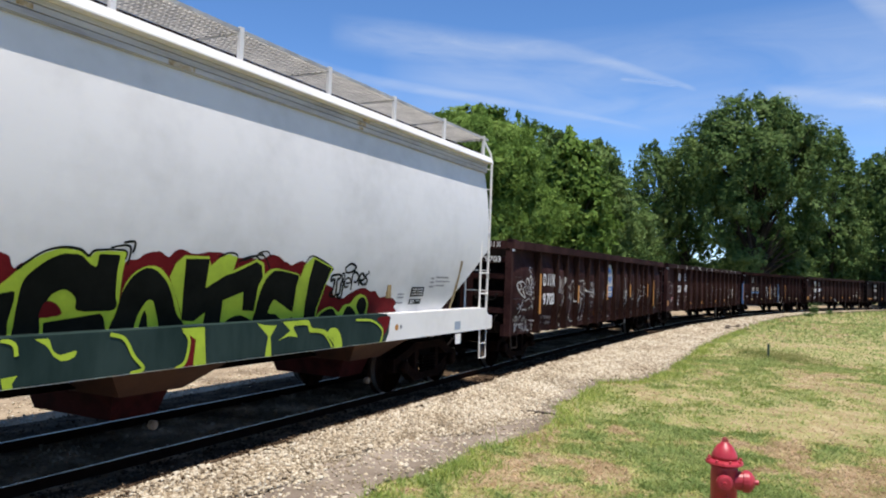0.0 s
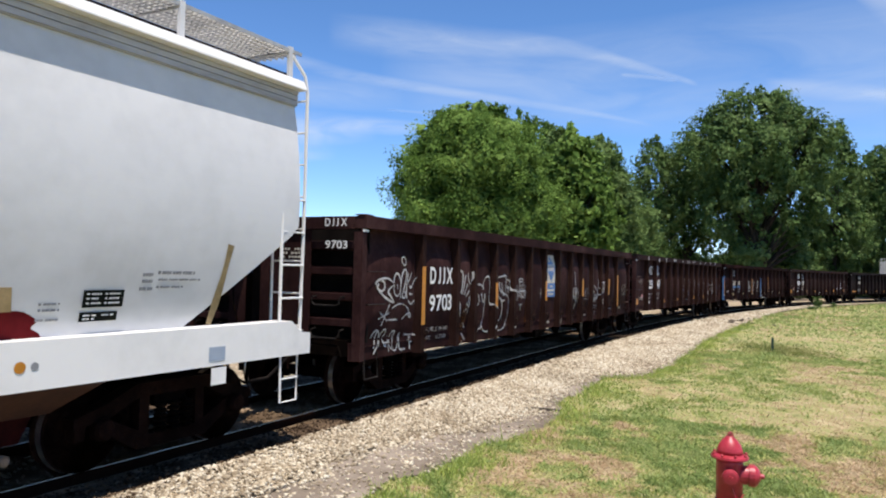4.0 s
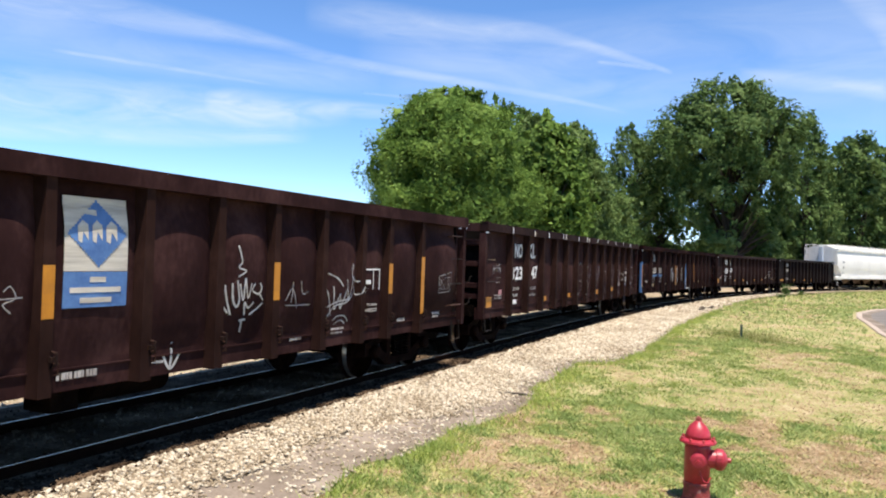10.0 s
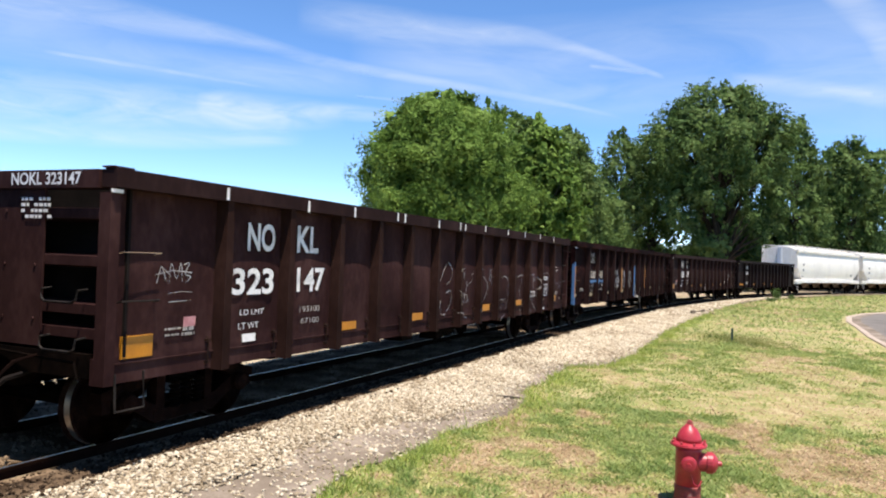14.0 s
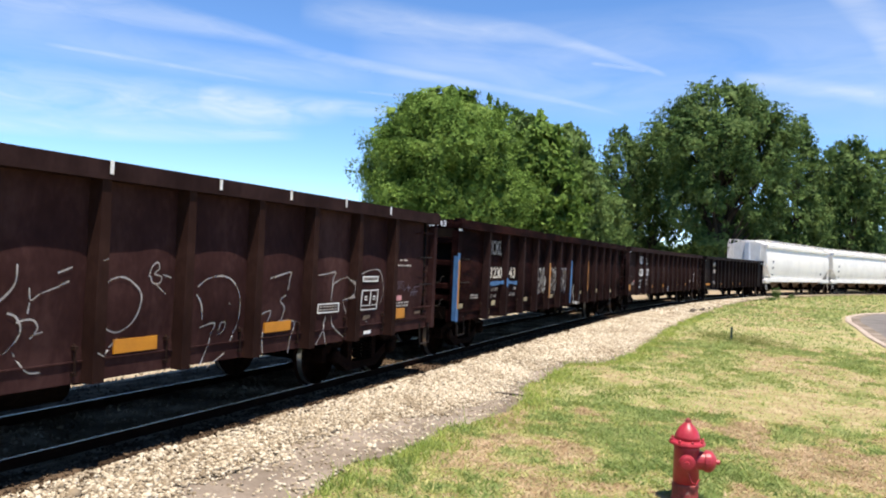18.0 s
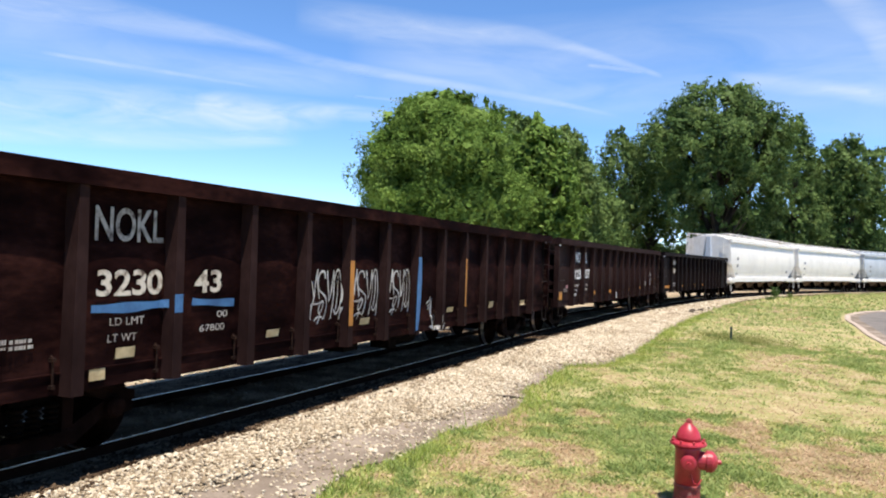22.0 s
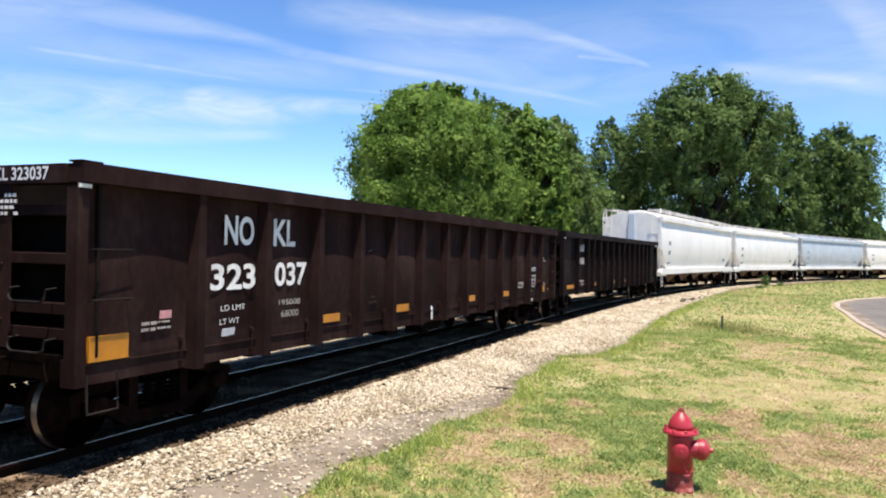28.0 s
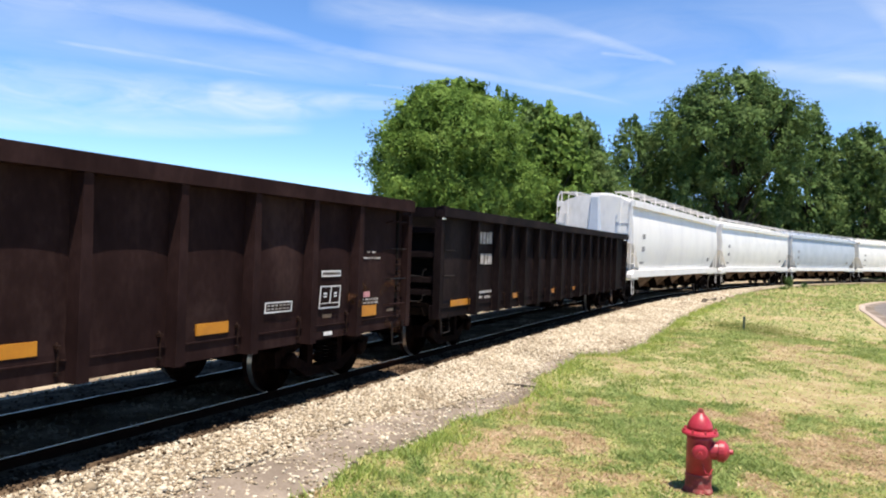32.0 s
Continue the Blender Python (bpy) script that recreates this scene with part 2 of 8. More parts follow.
LEAFDARK = surface("dark_leaves", [(0.04389, 0.08608, 0.02677), (0.08779, 0.144, 0.04382), (0.1604, 0.2268, 0.07788)], 0.4, 0.5, fine=4, bump=0.0, island=0.22, translucent=0.25, gloss=0.04)
LEAFGREY = surface("grey_green_leaves", [(0.06342, 0.1133, 0.03258), (0.1198, 0.184, 0.0554), (0.1902, 0.262, 0.09125)], 0.4, 0.6, fine=4, bump=0.0, island=0.22, translucent=0.28, gloss=0.04)
BARK = surface("bark", [(0.0245, 0.0196, 0.014), (0.0595, 0.0476, 0.035)], 3, 0.95, fine=20, bump=0.8, stretch=(1, 1, 0.2))
HOLLOW = surface("rough_grass", [(0.1134, 0.1531, 0.0397), (0.1927, 0.2154, 0.06804), (0.3061, 0.2834, 0.1134)], 1.2, 0.9, fine=9, bump=0.0, island=0.4, translucent=0.2, gloss=0.1)
HULL = surface("pale_wall", [(0.462, 0.462, 0.4536), (0.588, 0.588, 0.5796)], 0.3, 0.8, fine=6)
SILO = surface("blue_grey_silo", [(0.2352, 0.2856, 0.3528), (0.3192, 0.3696, 0.4368)], 0.3, 0.7, fine=6)
# black of the hoses, and painted shade in the recessed car ends
DARK = surface("hose_and_recess_shade", [(0.006, 0.005, 0.005), (0.014, 0.011, 0.010)], 4, 0.9, gloss=0.05)
BEIGE = surface("beige_plate", [(0.14, 0.091, 0.056), (0.238, 0.168, 0.112)], 8, 0.7, fine=30)
GOLD = surface("faded_gold_strip", [(0.17, 0.12, 0.05), (0.30, 0.21, 0.09)], 6, 0.6, fine=40, bump=0.0)
# eave steps: the shade under the roof edge is put into this blue-grey
EAVE = surface("shaded_eave_paint", [(0.2772, 0.2772, 0.294), (0.378, 0.3822, 0.4032), (0.4368, 0.441, 0.462)], 2.5, 0.6, fine=14, bump=0.1, stretch=(0.4, 1, 3), gloss=0.2)
EAVERUST = surface("rust_stain", [(0.20, 0.14, 0.07), (0.36, 0.29, 0.19), (0.45, 0.43, 0.40)], 14, 0.8, fine=50, bump=0.0, gloss=0.1)
LILAC = surface("lilac_marker", [(0.04, 0.028, 0.04), (0.10, 0.075, 0.105)], 9, 0.8, fine=40, bump=0.0)
PINK = surface("faded_pink_label", [(0.42, 0.16, 0.17), (0.60, 0.30, 0.30)], 8, 0.7)
# ballast between the rails, with the cars' shade put into its colour
SHADEBED = surface("shaded_ballast", [(0.064, 0.0429, 0.0259), (0.132, 0.09204, 0.05772), (0.272, 0.1989, 0.1332)], 1.6, 0.95, fine=26, bump=0.8, gloss=0.02)
DIRT = surface("grey_dirt", [(0.1155, 0.09086, 0.06842), (0.1848, 0.1502, 0.1167), (0.2772, 0.231, 0.1851)], 1.4, 0.95, fine=40, bump=0.6, gloss=0.1)
CLODDIRT = surface("old_wood_and_dirt", [(0.035, 0.0266, 0.0196), (0.084, 0.0665, 0.049), (0.154, 0.126, 0.098)], 5, 0.95, fine=30, bump=0.6, gloss=0.1)
# brown shoulder stones, their colour darkened for the shade along the train
SHOULDER = surface("brown_shade_shoulder", [(0.02116, 0.01368, 0.008624), (0.05291, 0.03546, 0.023), (0.127, 0.08914, 0.0575)], 2.5, 0.95, fine=30, bump=0.8, island=0.5, gloss=0.02)
RUSTLUG = surface("rusty_lug", [(0.006, 0.0025, 0.0017), (0.015, 0.00625, 0.004), (0.035, 0.015, 0.009)], 6, 0.8, fine=30, bump=0.3, gloss=0.15)
RUSTSTREAK = surface("orange_rust", [(0.009, 0.003, 0.0012), (0.03, 0.0096, 0.0027), (0.057, 0.0195, 0.0054)], 7, 0.85, fine=25, bump=0.1, stretch=(1.5, 1, 0.4), gloss=0.1)
DARKRED = surface("dark_red_gate", [(0.018, 0.0024, 0.0024), (0.045, 0.006, 0.006)], 5, 0.7, fine=30, gloss=0.1)
INKGREY = surface("grey_stencil_ink", [(0.16, 0.16, 0.165), (0.30, 0.30, 0.31)], 6, 0.7, fine=30, bump=0.0)
ORANGE = surface("orange_paint", [(0.27, 0.105, 0.012), (0.42, 0.17, 0.02)], 6, 0.6, fine=40, bump=0.1)
RIB = surface("worn_rib_paint", [(0.01281, 0.006895, 0.006518), (0.02287, 0.01241, 0.01174), (0.04051, 0.0224, 0.02111)], 2.5, 0.62, fine=16, bump=0.2, stretch=(1, 1, 0.5), gloss=0.015, spread=(0.2, 0.8))
REDRIB = surface("red_brown_rib_paint", [(0.01423, 0.006991, 0.00564), (0.02543, 0.01259, 0.01016), (0.04504, 0.02272, 0.01828)], 2.5, 0.62, fine=16, bump=0.2, stretch=(1, 1, 0.5), gloss=0.015, spread=(0.2, 0.8))
LIME = surface("lime_spray", [(0.2606, 0.3624, 0.01272), (0.3723, 0.4957, 0.02225)], 3, 0.6, fine=20, bump=0.0)
TARGREEN = surface("dark_green_spray", [(0.00486, 0.00585, 0.00468), (0.0108, 0.0117, 0.00975)], 3, 0.6, fine=20, bump=0.0, gloss=0.02)
TEAL = surface("grey_green_spray", [(0.01309, 0.0254, 0.0235), (0.02806, 0.04657, 0.04254)], 2, 0.55, fine=14, bump=0.0, gloss=0.02, stretch=(1, 1, 0.3))
MAROON = surface("maroon_spray", [(0.084, 0.007425, 0.009), (0.1365, 0.01238, 0.0144)], 3, 0.6, fine=20, bump=0.0, gloss=0.02)
CHUTE = surface("dusty_brown_chute", [(0.05, 0.03, 0.01872), (0.12, 0.075, 0.0468), (0.2, 0.13, 0.0832)], 2, 0.8, fine=14, gloss=0.05)
RUSTRED = surface("rust_red_chute", [(0.04125, 0.01575, 0.00975), (0.0825, 0.03375, 0.01706)], 3, 0.7, fine=20)


# ---- mesh building ----
class Geo:
    """Points and faces of one mesh."""

    def __init__(self):
        self.v, self.f = [], []

    def add(self, pts, faces):
        k = len(self.v)
        self.v += [tuple(p) for p in pts]
        self.f += [tuple(i + k for i in f) for f in faces]
        return self

    def box(self, x0, x1, y0, y1, z0, z1):
        p = [(x, y, z) for z in (z0, z1) for x, y in ((x0, y0), (x1, y0), (x1, y1), (x0, y1))]
        return self.add(p, [(3, 2, 1, 0), (4, 5, 6, 7), (0, 1, 5, 4), (1, 2, 6, 5), (2, 3, 7, 6), (3, 0, 4, 7)])

    def prism(self, outline, y0, y1):
        """An outline in x, z, drawn out from y0 to y1."""
        n = len(outline)
        p = [(x, y0, z) for x, z in outline] + [(x, y1, z) for x, z in outline]
        return self.add(p, [tuple(range(n)), tuple(range(2 * n - 1, n - 1, -1))] + [((i + 1) % n, i, i + n, (i + 1) % n + n) for i in range(n)])

    def rings(self, loops, close=True, caps=True):
        """Loops of equally many points, skinned."""
        n, k = len(loops[0]), len(self.v)
        for r in loops:
            self.v += [tuple(p) for p in r]
        for j in range(len(loops) - 1):
            for i in range(n if close else n - 1):
                a, b = k + j * n + i, k + j * n + (i + 1) % n
                self.f.append((a, b, b + n, a + n))
        if caps:
            self.f += [tuple(range(k + n - 1, k - 1, -1)), tuple(range(k + (len(loops) - 1) * n, k + len(loops) * n))]
        return self

    def lathe(self, profile, m=Matrix(), n=20, caps=True):
        """A profile of (radius, height), turned round the z axis of m."""
        loops = [[m @ Vector((r * math.cos(6.28319 * i / n), r * math.sin(6.28319 * i / n), h)) for i in range(n)] for r, h in profile]
        return self.rings(loops, caps=caps)

    def tube(self, pts, r, n=6):
        """A round bar along points; r may be a list."""
        pts = [Vector(p) for p in pts]
        loops = []
        for i, p in enumerate(pts):
            d = (pts[min(i + 1, len(pts) - 1)] - pts[max(i - 1, 0)]).normalized()
            a = d.cross(Vector((0.31, 0.17, 0.93)) if abs(d.z) < 0.9 else Vector((1, 0.1, 0))).normalized()
            b = d.cross(a)
            q = r[i] if isinstance(r, (list, tuple)) else r
            loops.append([p + q * (a * math.cos(6.28319 * k / n) + b * math.sin(6.28319 * k / n)) for k in range(n)])
        return self.rings(loops)

    def mesh(self, name, smooth=False):
        me = bpy.data.meshes.new(name)
        me.from_pydata(self.v, [], self.f)
        if smooth:
            me.polygons.foreach_set("use_smooth", [True] * len(me.polygons))
        me.update()
        return me


def part(name, geo, material, parent, label="", at=None, smooth=False):
    """ONE mesh object under a thing or under a part. geo: a Geo or a mesh that is shared."""
    me = geo.mesh(name, smooth) if isinstance(geo, Geo) else geo
    if not me.materials:
        me.materials.append(material)
    ob = new(name, me)
    ob.parent = parent
    if at is not None:
        ob.matrix_basis = at
    return tagged(ob, label)


def thing(name, label, category, group="", kind="", at=None, data=None):
    ob = new(name, data)
    if at is not None:
        ob.matrix_basis = at
    return tagged(ob, label, category, group, kind)


def big_mesh(name, verts, faces, material):
    """A mesh of many like pieces, from arrays."""
    me = bpy.data.meshes.new(name)
    verts, faces = np.asarray(verts, np.float32), np.asarray(faces, np.int32)
    nv, (nf, k) = len(verts), faces.shape
    me.vertices.add(nv)
    me.vertices.foreach_set("co", verts.ravel())
    me.loops.add(nf * k)
    me.loops.foreach_set("vertex_index", faces.ravel())
    me.polygons.add(nf)
    me.polygons.foreach_set("loop_start", np.arange(0, nf * k, k, dtype=np.int32))
    me.update(calc_edges=True)
    me.materials.append(material)
    return me


# ---- the line of the track ----
BEND_AT = (-26, -20, 0, 20, 40, 65, 100, 150)
BEND = (0.0, -0.0038, -0.00185, 0.00496, 0.00597, 0.00589, 0.00576, 0.00576)
_s = np.arange(-120, 260.01, 0.5)
_k = np.interp(_s, BEND_AT, BEND)
_a = np.concatenate([[0], np.cumsum((_k[1:] + _k[:-1]) * 0.25)])
_a += 0.41446 - _a[240]
_x = np.concatenate([[0], np.cumsum((np.sin(_a[1:]) + np.sin(_a[:-1])) * 0.25)])
_y = np.concatenate([[0], np.cumsum((np.cos(_a[1:]) + np.cos(_a[:-1])) * 0.25)])
_x += -3.0462 - _x[240]
_y += 10.3447 - _y[240]


def track(s, off=0.0, z=0.0):
    """The place at s metres along the line, off metres to the camera's side of it."""
    a = np.interp(s, _s, _a)
    return Vector((float(np.interp(s, _s, _x) + np.cos(a) * off), float(np.interp(s, _s, _y) - np.sin(a) * off), z))


# where the first coupling stands along the line, second by second
RUN = (5.54, 4.26, 2.863, 1.371, -0.215, -1.916, -3.728, -5.651, -7.681, -9.812, -12.021, -14.281, -16.564, -18.85, -21.137, -23.433, -25.743,
       -28.073, -30.436, -32.845, -35.312, -37.845, -40.432, -43.058, -45.705, -48.358, -51.01, -53.653, -56.295, -58.925, -61.495, -64.09, -66.70)


def run(t):
    i = min(int(t), 31)
    f = t - i
    a, b = RUN[i], RUN[i + 1]
    da = (b - RUN[i - 1]) / 2 if i else b - a
    db = (RUN[i + 2] - a) / 2 if i < 31 else b - a
    return a * (1 + 2 * f) * (1 - f) ** 2 + da * f * (1 - f) ** 2 + b * f * f * (3 - 2 * f) + db * f * f * (f - 1)


GROUND = -0.22

# ---- rolling stock ----
# wheels, frames and couplers that all cars share
WHEEL_R = 0.42


def wheel_geo(side):
    """One wheel on an axle along y; side: -1 or 1."""
    m = pose(0, side * 0.715, 0, -90 * side)
    body = Geo().lathe([(0.09, 0.11), (0.12, 0.10), (0.14, 0.03), (0.31, 0.055), (0.33, 0.115), (0.405, 0.118)], m, 28, caps=True)
    body.lathe([(0.441, -0.0362), (0.38, -0.04), (0.10, -0.035)], m, 28, caps=False)
    body.lathe([(0.404, 0.118), (0.413, 0.116), (WHEEL_R - 0.004, 0.092)], m, 36, caps=False)
    body.lathe([(WHEEL_R + 0.001, 0.022), (0.4470, -0.008), (0.441, -0.0362)], m, 36, caps=False)
    rim = Geo().lathe([(WHEEL_R - 0.004, 0.092), (WHEEL_R, 0.05), (WHEEL_R + 0.001, 0.022)], m, 36, caps=False)
    return body, rim


AXLE = Geo().tube([(0, -1.0, 0), (0, 1.0, 0)], 0.085, 12).mesh("axle")
WHEELS = [tuple(g.mesh(n, True) for g, n in zip(wheel_geo(s), ("wheel", "tread"))) for s in (-1, 1)]
FRAME = Geo()
FRAME.prism([(-1.14, 0.57), (-0.78, 0.67), (-0.46, 0.81), (0.46, 0.81), (0.78, 0.67), (1.14, 0.57), (1.14, 0.47), (0.72, 0.54), (0.42, 0.68), (-0.42, 0.68), (-0.72, 0.54), (-1.14, 0.47)][::-1], -0.09, 0.07)
FRAME.box(-0.46, 0.46, -0.09, 0.07, 0.17, 0.30)
for k in (-1, 1):
    FRAME.prism([(-0.98 * k, 0.49), (-0.78 * k, 0.52), (-0.34 * k, 0.31), (-0.34 * k, 0.18), (-0.46 * k, 0.18)][::k], -0.085, 0.065)
    FRAME.prism([(-0.42 * k, 0.29), (-0.30 * k, 0.29), (-0.30 * k, 0.70), (-0.42 * k, 0.70)][::k], -0.08, 0.06)
    FRAME.prism([(-1.12 * k, 0.52), (-1.12 * k, 0.36), (-1.02 * k, 0.36), (-1.0 * k, 0.52)][::k], -0.08, 0.06)
FRAME = FRAME.mesh("side_frame")
SPRING = Geo()
for k in range(6):
    SPRING.lathe([(0.055, 0.0), (0.068, 0.012), (0.068, 0.022), (0.055, 0.034)], pose(0, 0, 0.30 + k * 0.05), 8)
SPRING = SPRING.mesh("spring")
CAP = Geo().lathe([(0.11, 0), (0.11, 0.09), (0.085, 0.12), (0.03, 0.125)], pose(0, 0, 0, 90), 14).mesh("bearing_cap")
BOLSTER = Geo().prism([(-0.2, 0.55), (0.2, 0.55), (0.22, 0.80), (-0.22, 0.80)], -1.02, 1.02).mesh("bolster")
COUPLER = Geo().box(-0.62, 0.02, -0.09, 0.09, 0.76, 0.98)
COUPLER.prism([(-0.62, 0.72), (-0.66, 1.02), (-0.50, 1.02), (-0.48, 0.72)], -0.17, 0.17)
COUPLER.tube([(-0.5, -0.12, 0.74), (-0.56, -0.14, 0.52), (-0.50, -0.10, 0.40), (-0.62, -0.06, 0.46)], 0.025, 6)
COUPLER.tube([(-0.02, -0.2, 0.98), (-0.05, -0.8, 0.96), (-0.05, -1.25, 0.94), (-0.09, -1.34, 0.80)], 0.013, 6)
COUPLER = COUPLER.mesh("coupler")
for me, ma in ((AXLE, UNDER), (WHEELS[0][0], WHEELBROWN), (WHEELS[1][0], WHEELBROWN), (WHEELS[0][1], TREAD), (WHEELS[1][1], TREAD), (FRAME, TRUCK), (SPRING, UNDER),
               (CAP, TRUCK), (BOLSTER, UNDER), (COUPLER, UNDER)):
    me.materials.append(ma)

CARS, WHEELSETS = [], []


def bogies(car, centre):
    """Two trucks with frames, springs and wheelsets that turn."""
    for e in (-1, 1):
        part("bolster", BOLSTER, UNDER, car, at=pose(e * centre, 0, 0))
        for side in (-1, 1):
            f = part("side_frame", FRAME, TRUCK, car, "cast-steel side frame of the truck", at=pose(e * centre, side * 0.98, 0, 0, 0, 0 if side < 0 else 180))
            for x in (-0.17, 0, 0.17):
                part("spring", SPRING, UNDER, f, at=pose(x, -0.09, 0))
            for x in (-0.86, 0.86):
                part("bearing_cap", CAP, TRUCK, f, at=pose(x, -0.06, WHEEL_R + 0.02))
        for x in (-0.86, 0.86):
            ws = part("wheelset", AXLE, UNDER, car, "steel wheelset with worn bright treads", at=pose(e * centre + x, 0, WHEEL_R))
            for w, t in WHEELS:
                part("wheel", w, WHEELBROWN, ws)
                part("tread", t, TREAD, ws, "bright worn wheel tread")
            WHEELSETS.append((ws, e * centre + x))


def smooth_line(pts):
    """Points between points, on a smooth curve through them."""
    pts = [Vector((p[0], p[1])) for p in pts]
    out = []
    for i in range(len(pts) - 1):
        p0, p1, p2, p3 = pts[max(i - 1, 0)], pts[i], pts[i + 1], pts[min(i + 2, len(pts) - 1)]
        for k in range(9):
            f = k / 9
            out.append(0.5 * (2 * p1 + (p2 - p0) * f + (2 * p0 - 5 * p1 + 4 * p2 - p3) * f * f + (3 * p1 - p0 - 3 * p2 + p3) * f ** 3))
    return out + [pts[-1]]


SHAPE, NOSE = {}, {}
HOPPER_SIDE = tuple((z, 1.565 - (0.205 * ((2.7 - z) / 1.5) ** 2 if z < 2.7 else 0.135 * ((z - 2.7) / 1.22) ** 2)) for z in [1.2 + 2.72 * i / 26 for i in range(27)])


def skin(car, x, z):
    """The y of a car's near outer skin at x, z."""
    kind, ribs, h, depth, seed = SHAPE[car.name]
    if kind == "hopper":
        return -float(np.interp(z, [p[0] for p in HOPPER_SIDE], [p[1] for p in HOPPER_SIDE]))
    if z < 0.985:
        return -1.4695
    stops = (-h - NOSE[car.name] + 0.1, *ribs, h - 0.1)
    for i in range(len(stops) - 1):
        if x < stops[i + 1] or i == len(stops) - 2:
            break
    f = min(max((x - stops[i]) / (stops[i + 1] - stops[i]), 0.0), 1.0)
    d = depth * (0.55 + 0.9 * ((math.sin(i * 12.9 + seed * 3.7) * 43.7) % 1.0))
    if depth > 0.06:
        g = float(np.interp(z, (0.98, 1.15, 1.45, 1.75, 2.0, 2.15, 2.26, 2.36), (0.0, 0.55, 1.0, 1.05, 1.0, 0.85, 0.45, 0.0)))
        arch = math.sin(math.pi * f) ** 0.55
    else:
        g = float(np.interp(z, (0.98, 1.15, 1.45, 1.75, 1.98, 2.15, 2.5), (0.0, 0.6, 1.0, 0.95, 0.55, 0.1, 0.0)))
        arch = math.sin(math.pi * f) ** 0.7
    dent = 0.014 * noise.noise((x * 2.3 + seed, z * 2.6, 1.0)) * math.sin(math.pi * f) if depth > 0.015 else 0.004 * noise.noise((x * 2.3 + seed, z * 2.6, 1.0)) * math.sin(math.pi * f)
    return PANEL_Y - d * g * arch - (dent if z < 2.3 else 0.0)


def over_ribs(car, x, z):
    """The y of fresh paint at x, z: on the panels, and over the faces of the ribs between them."""
    y = skin(car, x, z) - (0.011 if SHAPE[car.name][0] == "gondola" else 0.005)
    for r in SHAPE[car.name][1]:
        if abs(x - r) < 0.09:
            out = float(np.interp(z, (0.725, 1.5, 2.1, 2.53), (-1.602, -1.602, -1.595, -1.56))) - 0.005
            y = min(y, float(np.interp(abs(x - r), (0.060, 0.086), (out, y))))
    return y


def spray(car, name, lines, width, material, label=""):
    """Painted strokes that lie on a car's near side; lines in x, z."""
    for line in lines:
        geo = Geo()
        pts = smooth_line(line)
        v, f = [], []
        for i, p in enumerate(pts):
            d = pts[min(i + 1, len(pts) - 1)] - pts[max(i - 1, 0)]
            d = d.normalized() if d.length > 1e-6 else Vector((1, 0))
            w = width * (0.5 + 0.10 * math.sin(p.y * 8 + p.x * 9))
            for side in (1, -1):
                x, z = p.x - d.y * w * side, p.y + d.x * w * side
                v.append((x, over_ribs(car, x, z) - 0.0003 * (i % 3), z))
            if i:
                f.append((2 * i - 2, 2 * i - 1, 2 * i + 1, 2 * i))
        ob = part(name, geo.add(v, f), material, car, label)
        lay = ob.data.uv_layers.new(name="uv")
        for k, lo in enumerate(ob.data.loops):
            lay.data[k].uv = (lo.vertex_index // 2 / len(pts), float(lo.vertex_index % 2))


def patch(car, name, x0, x1, z0, z1, material, y=None, label=""):
    """A thin plate or painted patch on a car's near side; on the face of a rib where y is given."""
    if y == RIB_Y and SHAPE[car.name][0] == "gondola":
        c = min(SHAPE[car.name][1], key=lambda r: abs(r - (x0 + x1) / 2))
        x0, x1 = c - 0.055, c + 0.055
    n, m = max(2, int((x1 - x0) / 0.06) + 1), max(2, int((z1 - z0) / 0.06) + 1)
    depth = 0.006
    if y is None and name == "reflector":
        # a stiff flat plate, proud of the bulged sheet
        low = [skin(car, x0 + (x1 - x0) * i / 6, z) for i in range(7) for z in (z0, z1)]
        y, depth = min(low) - 0.008, max(low) - min(low) + 0.02
    v = []
    for back in (0, 1):
        for j in range(m):
            for i in range(n):
                x, z = x0 + (x1 - x0) * i / (n - 1), z0 + (z1 - z0) * j / (m - 1)
                yy = (y - 0.003) if y is not None else skin(car, x, z) - 0.013
                v.append((x, yy + depth * back, z))
    f = []
    for j in range(m - 1):
        for i in range(n - 1):
            a = j * n + i
            f.append((a, a + 1, a + n + 1, a + n))
    edge_loop = list(range(n)) + [j * n + n - 1 for j in range(1, m)] + [(m - 1) * n + i for i in range(n - 2, -1, -1)] + [j * n for j in range(m - 2, 0, -1)]
    k = n * m
    for a, b in zip(edge_loop, edge_loop[1:] + edge_loop[:1]):
        f.append((b, a, a + k, b + k))
    return part(name, Geo().add(v, f), material, car, label)


def text_bars(car, x0, x1, z0, z1, material, out=0.0):
    """One line of small illegible lettering: short bars with gaps."""
    x, k = x0, int(abs(x0) * 100)
    while x < x1 - 0.004:
        w = min((0.018, 0.03, 0.024, 0.04)[k % 4], x1 - x)
        patch(car, "small_lettering", x, x + w, z0, z1, material, None, "small pale lettering, illegible").location.y = out
        x += w + (0.008 if k % 3 else 0.022)
        k += 1


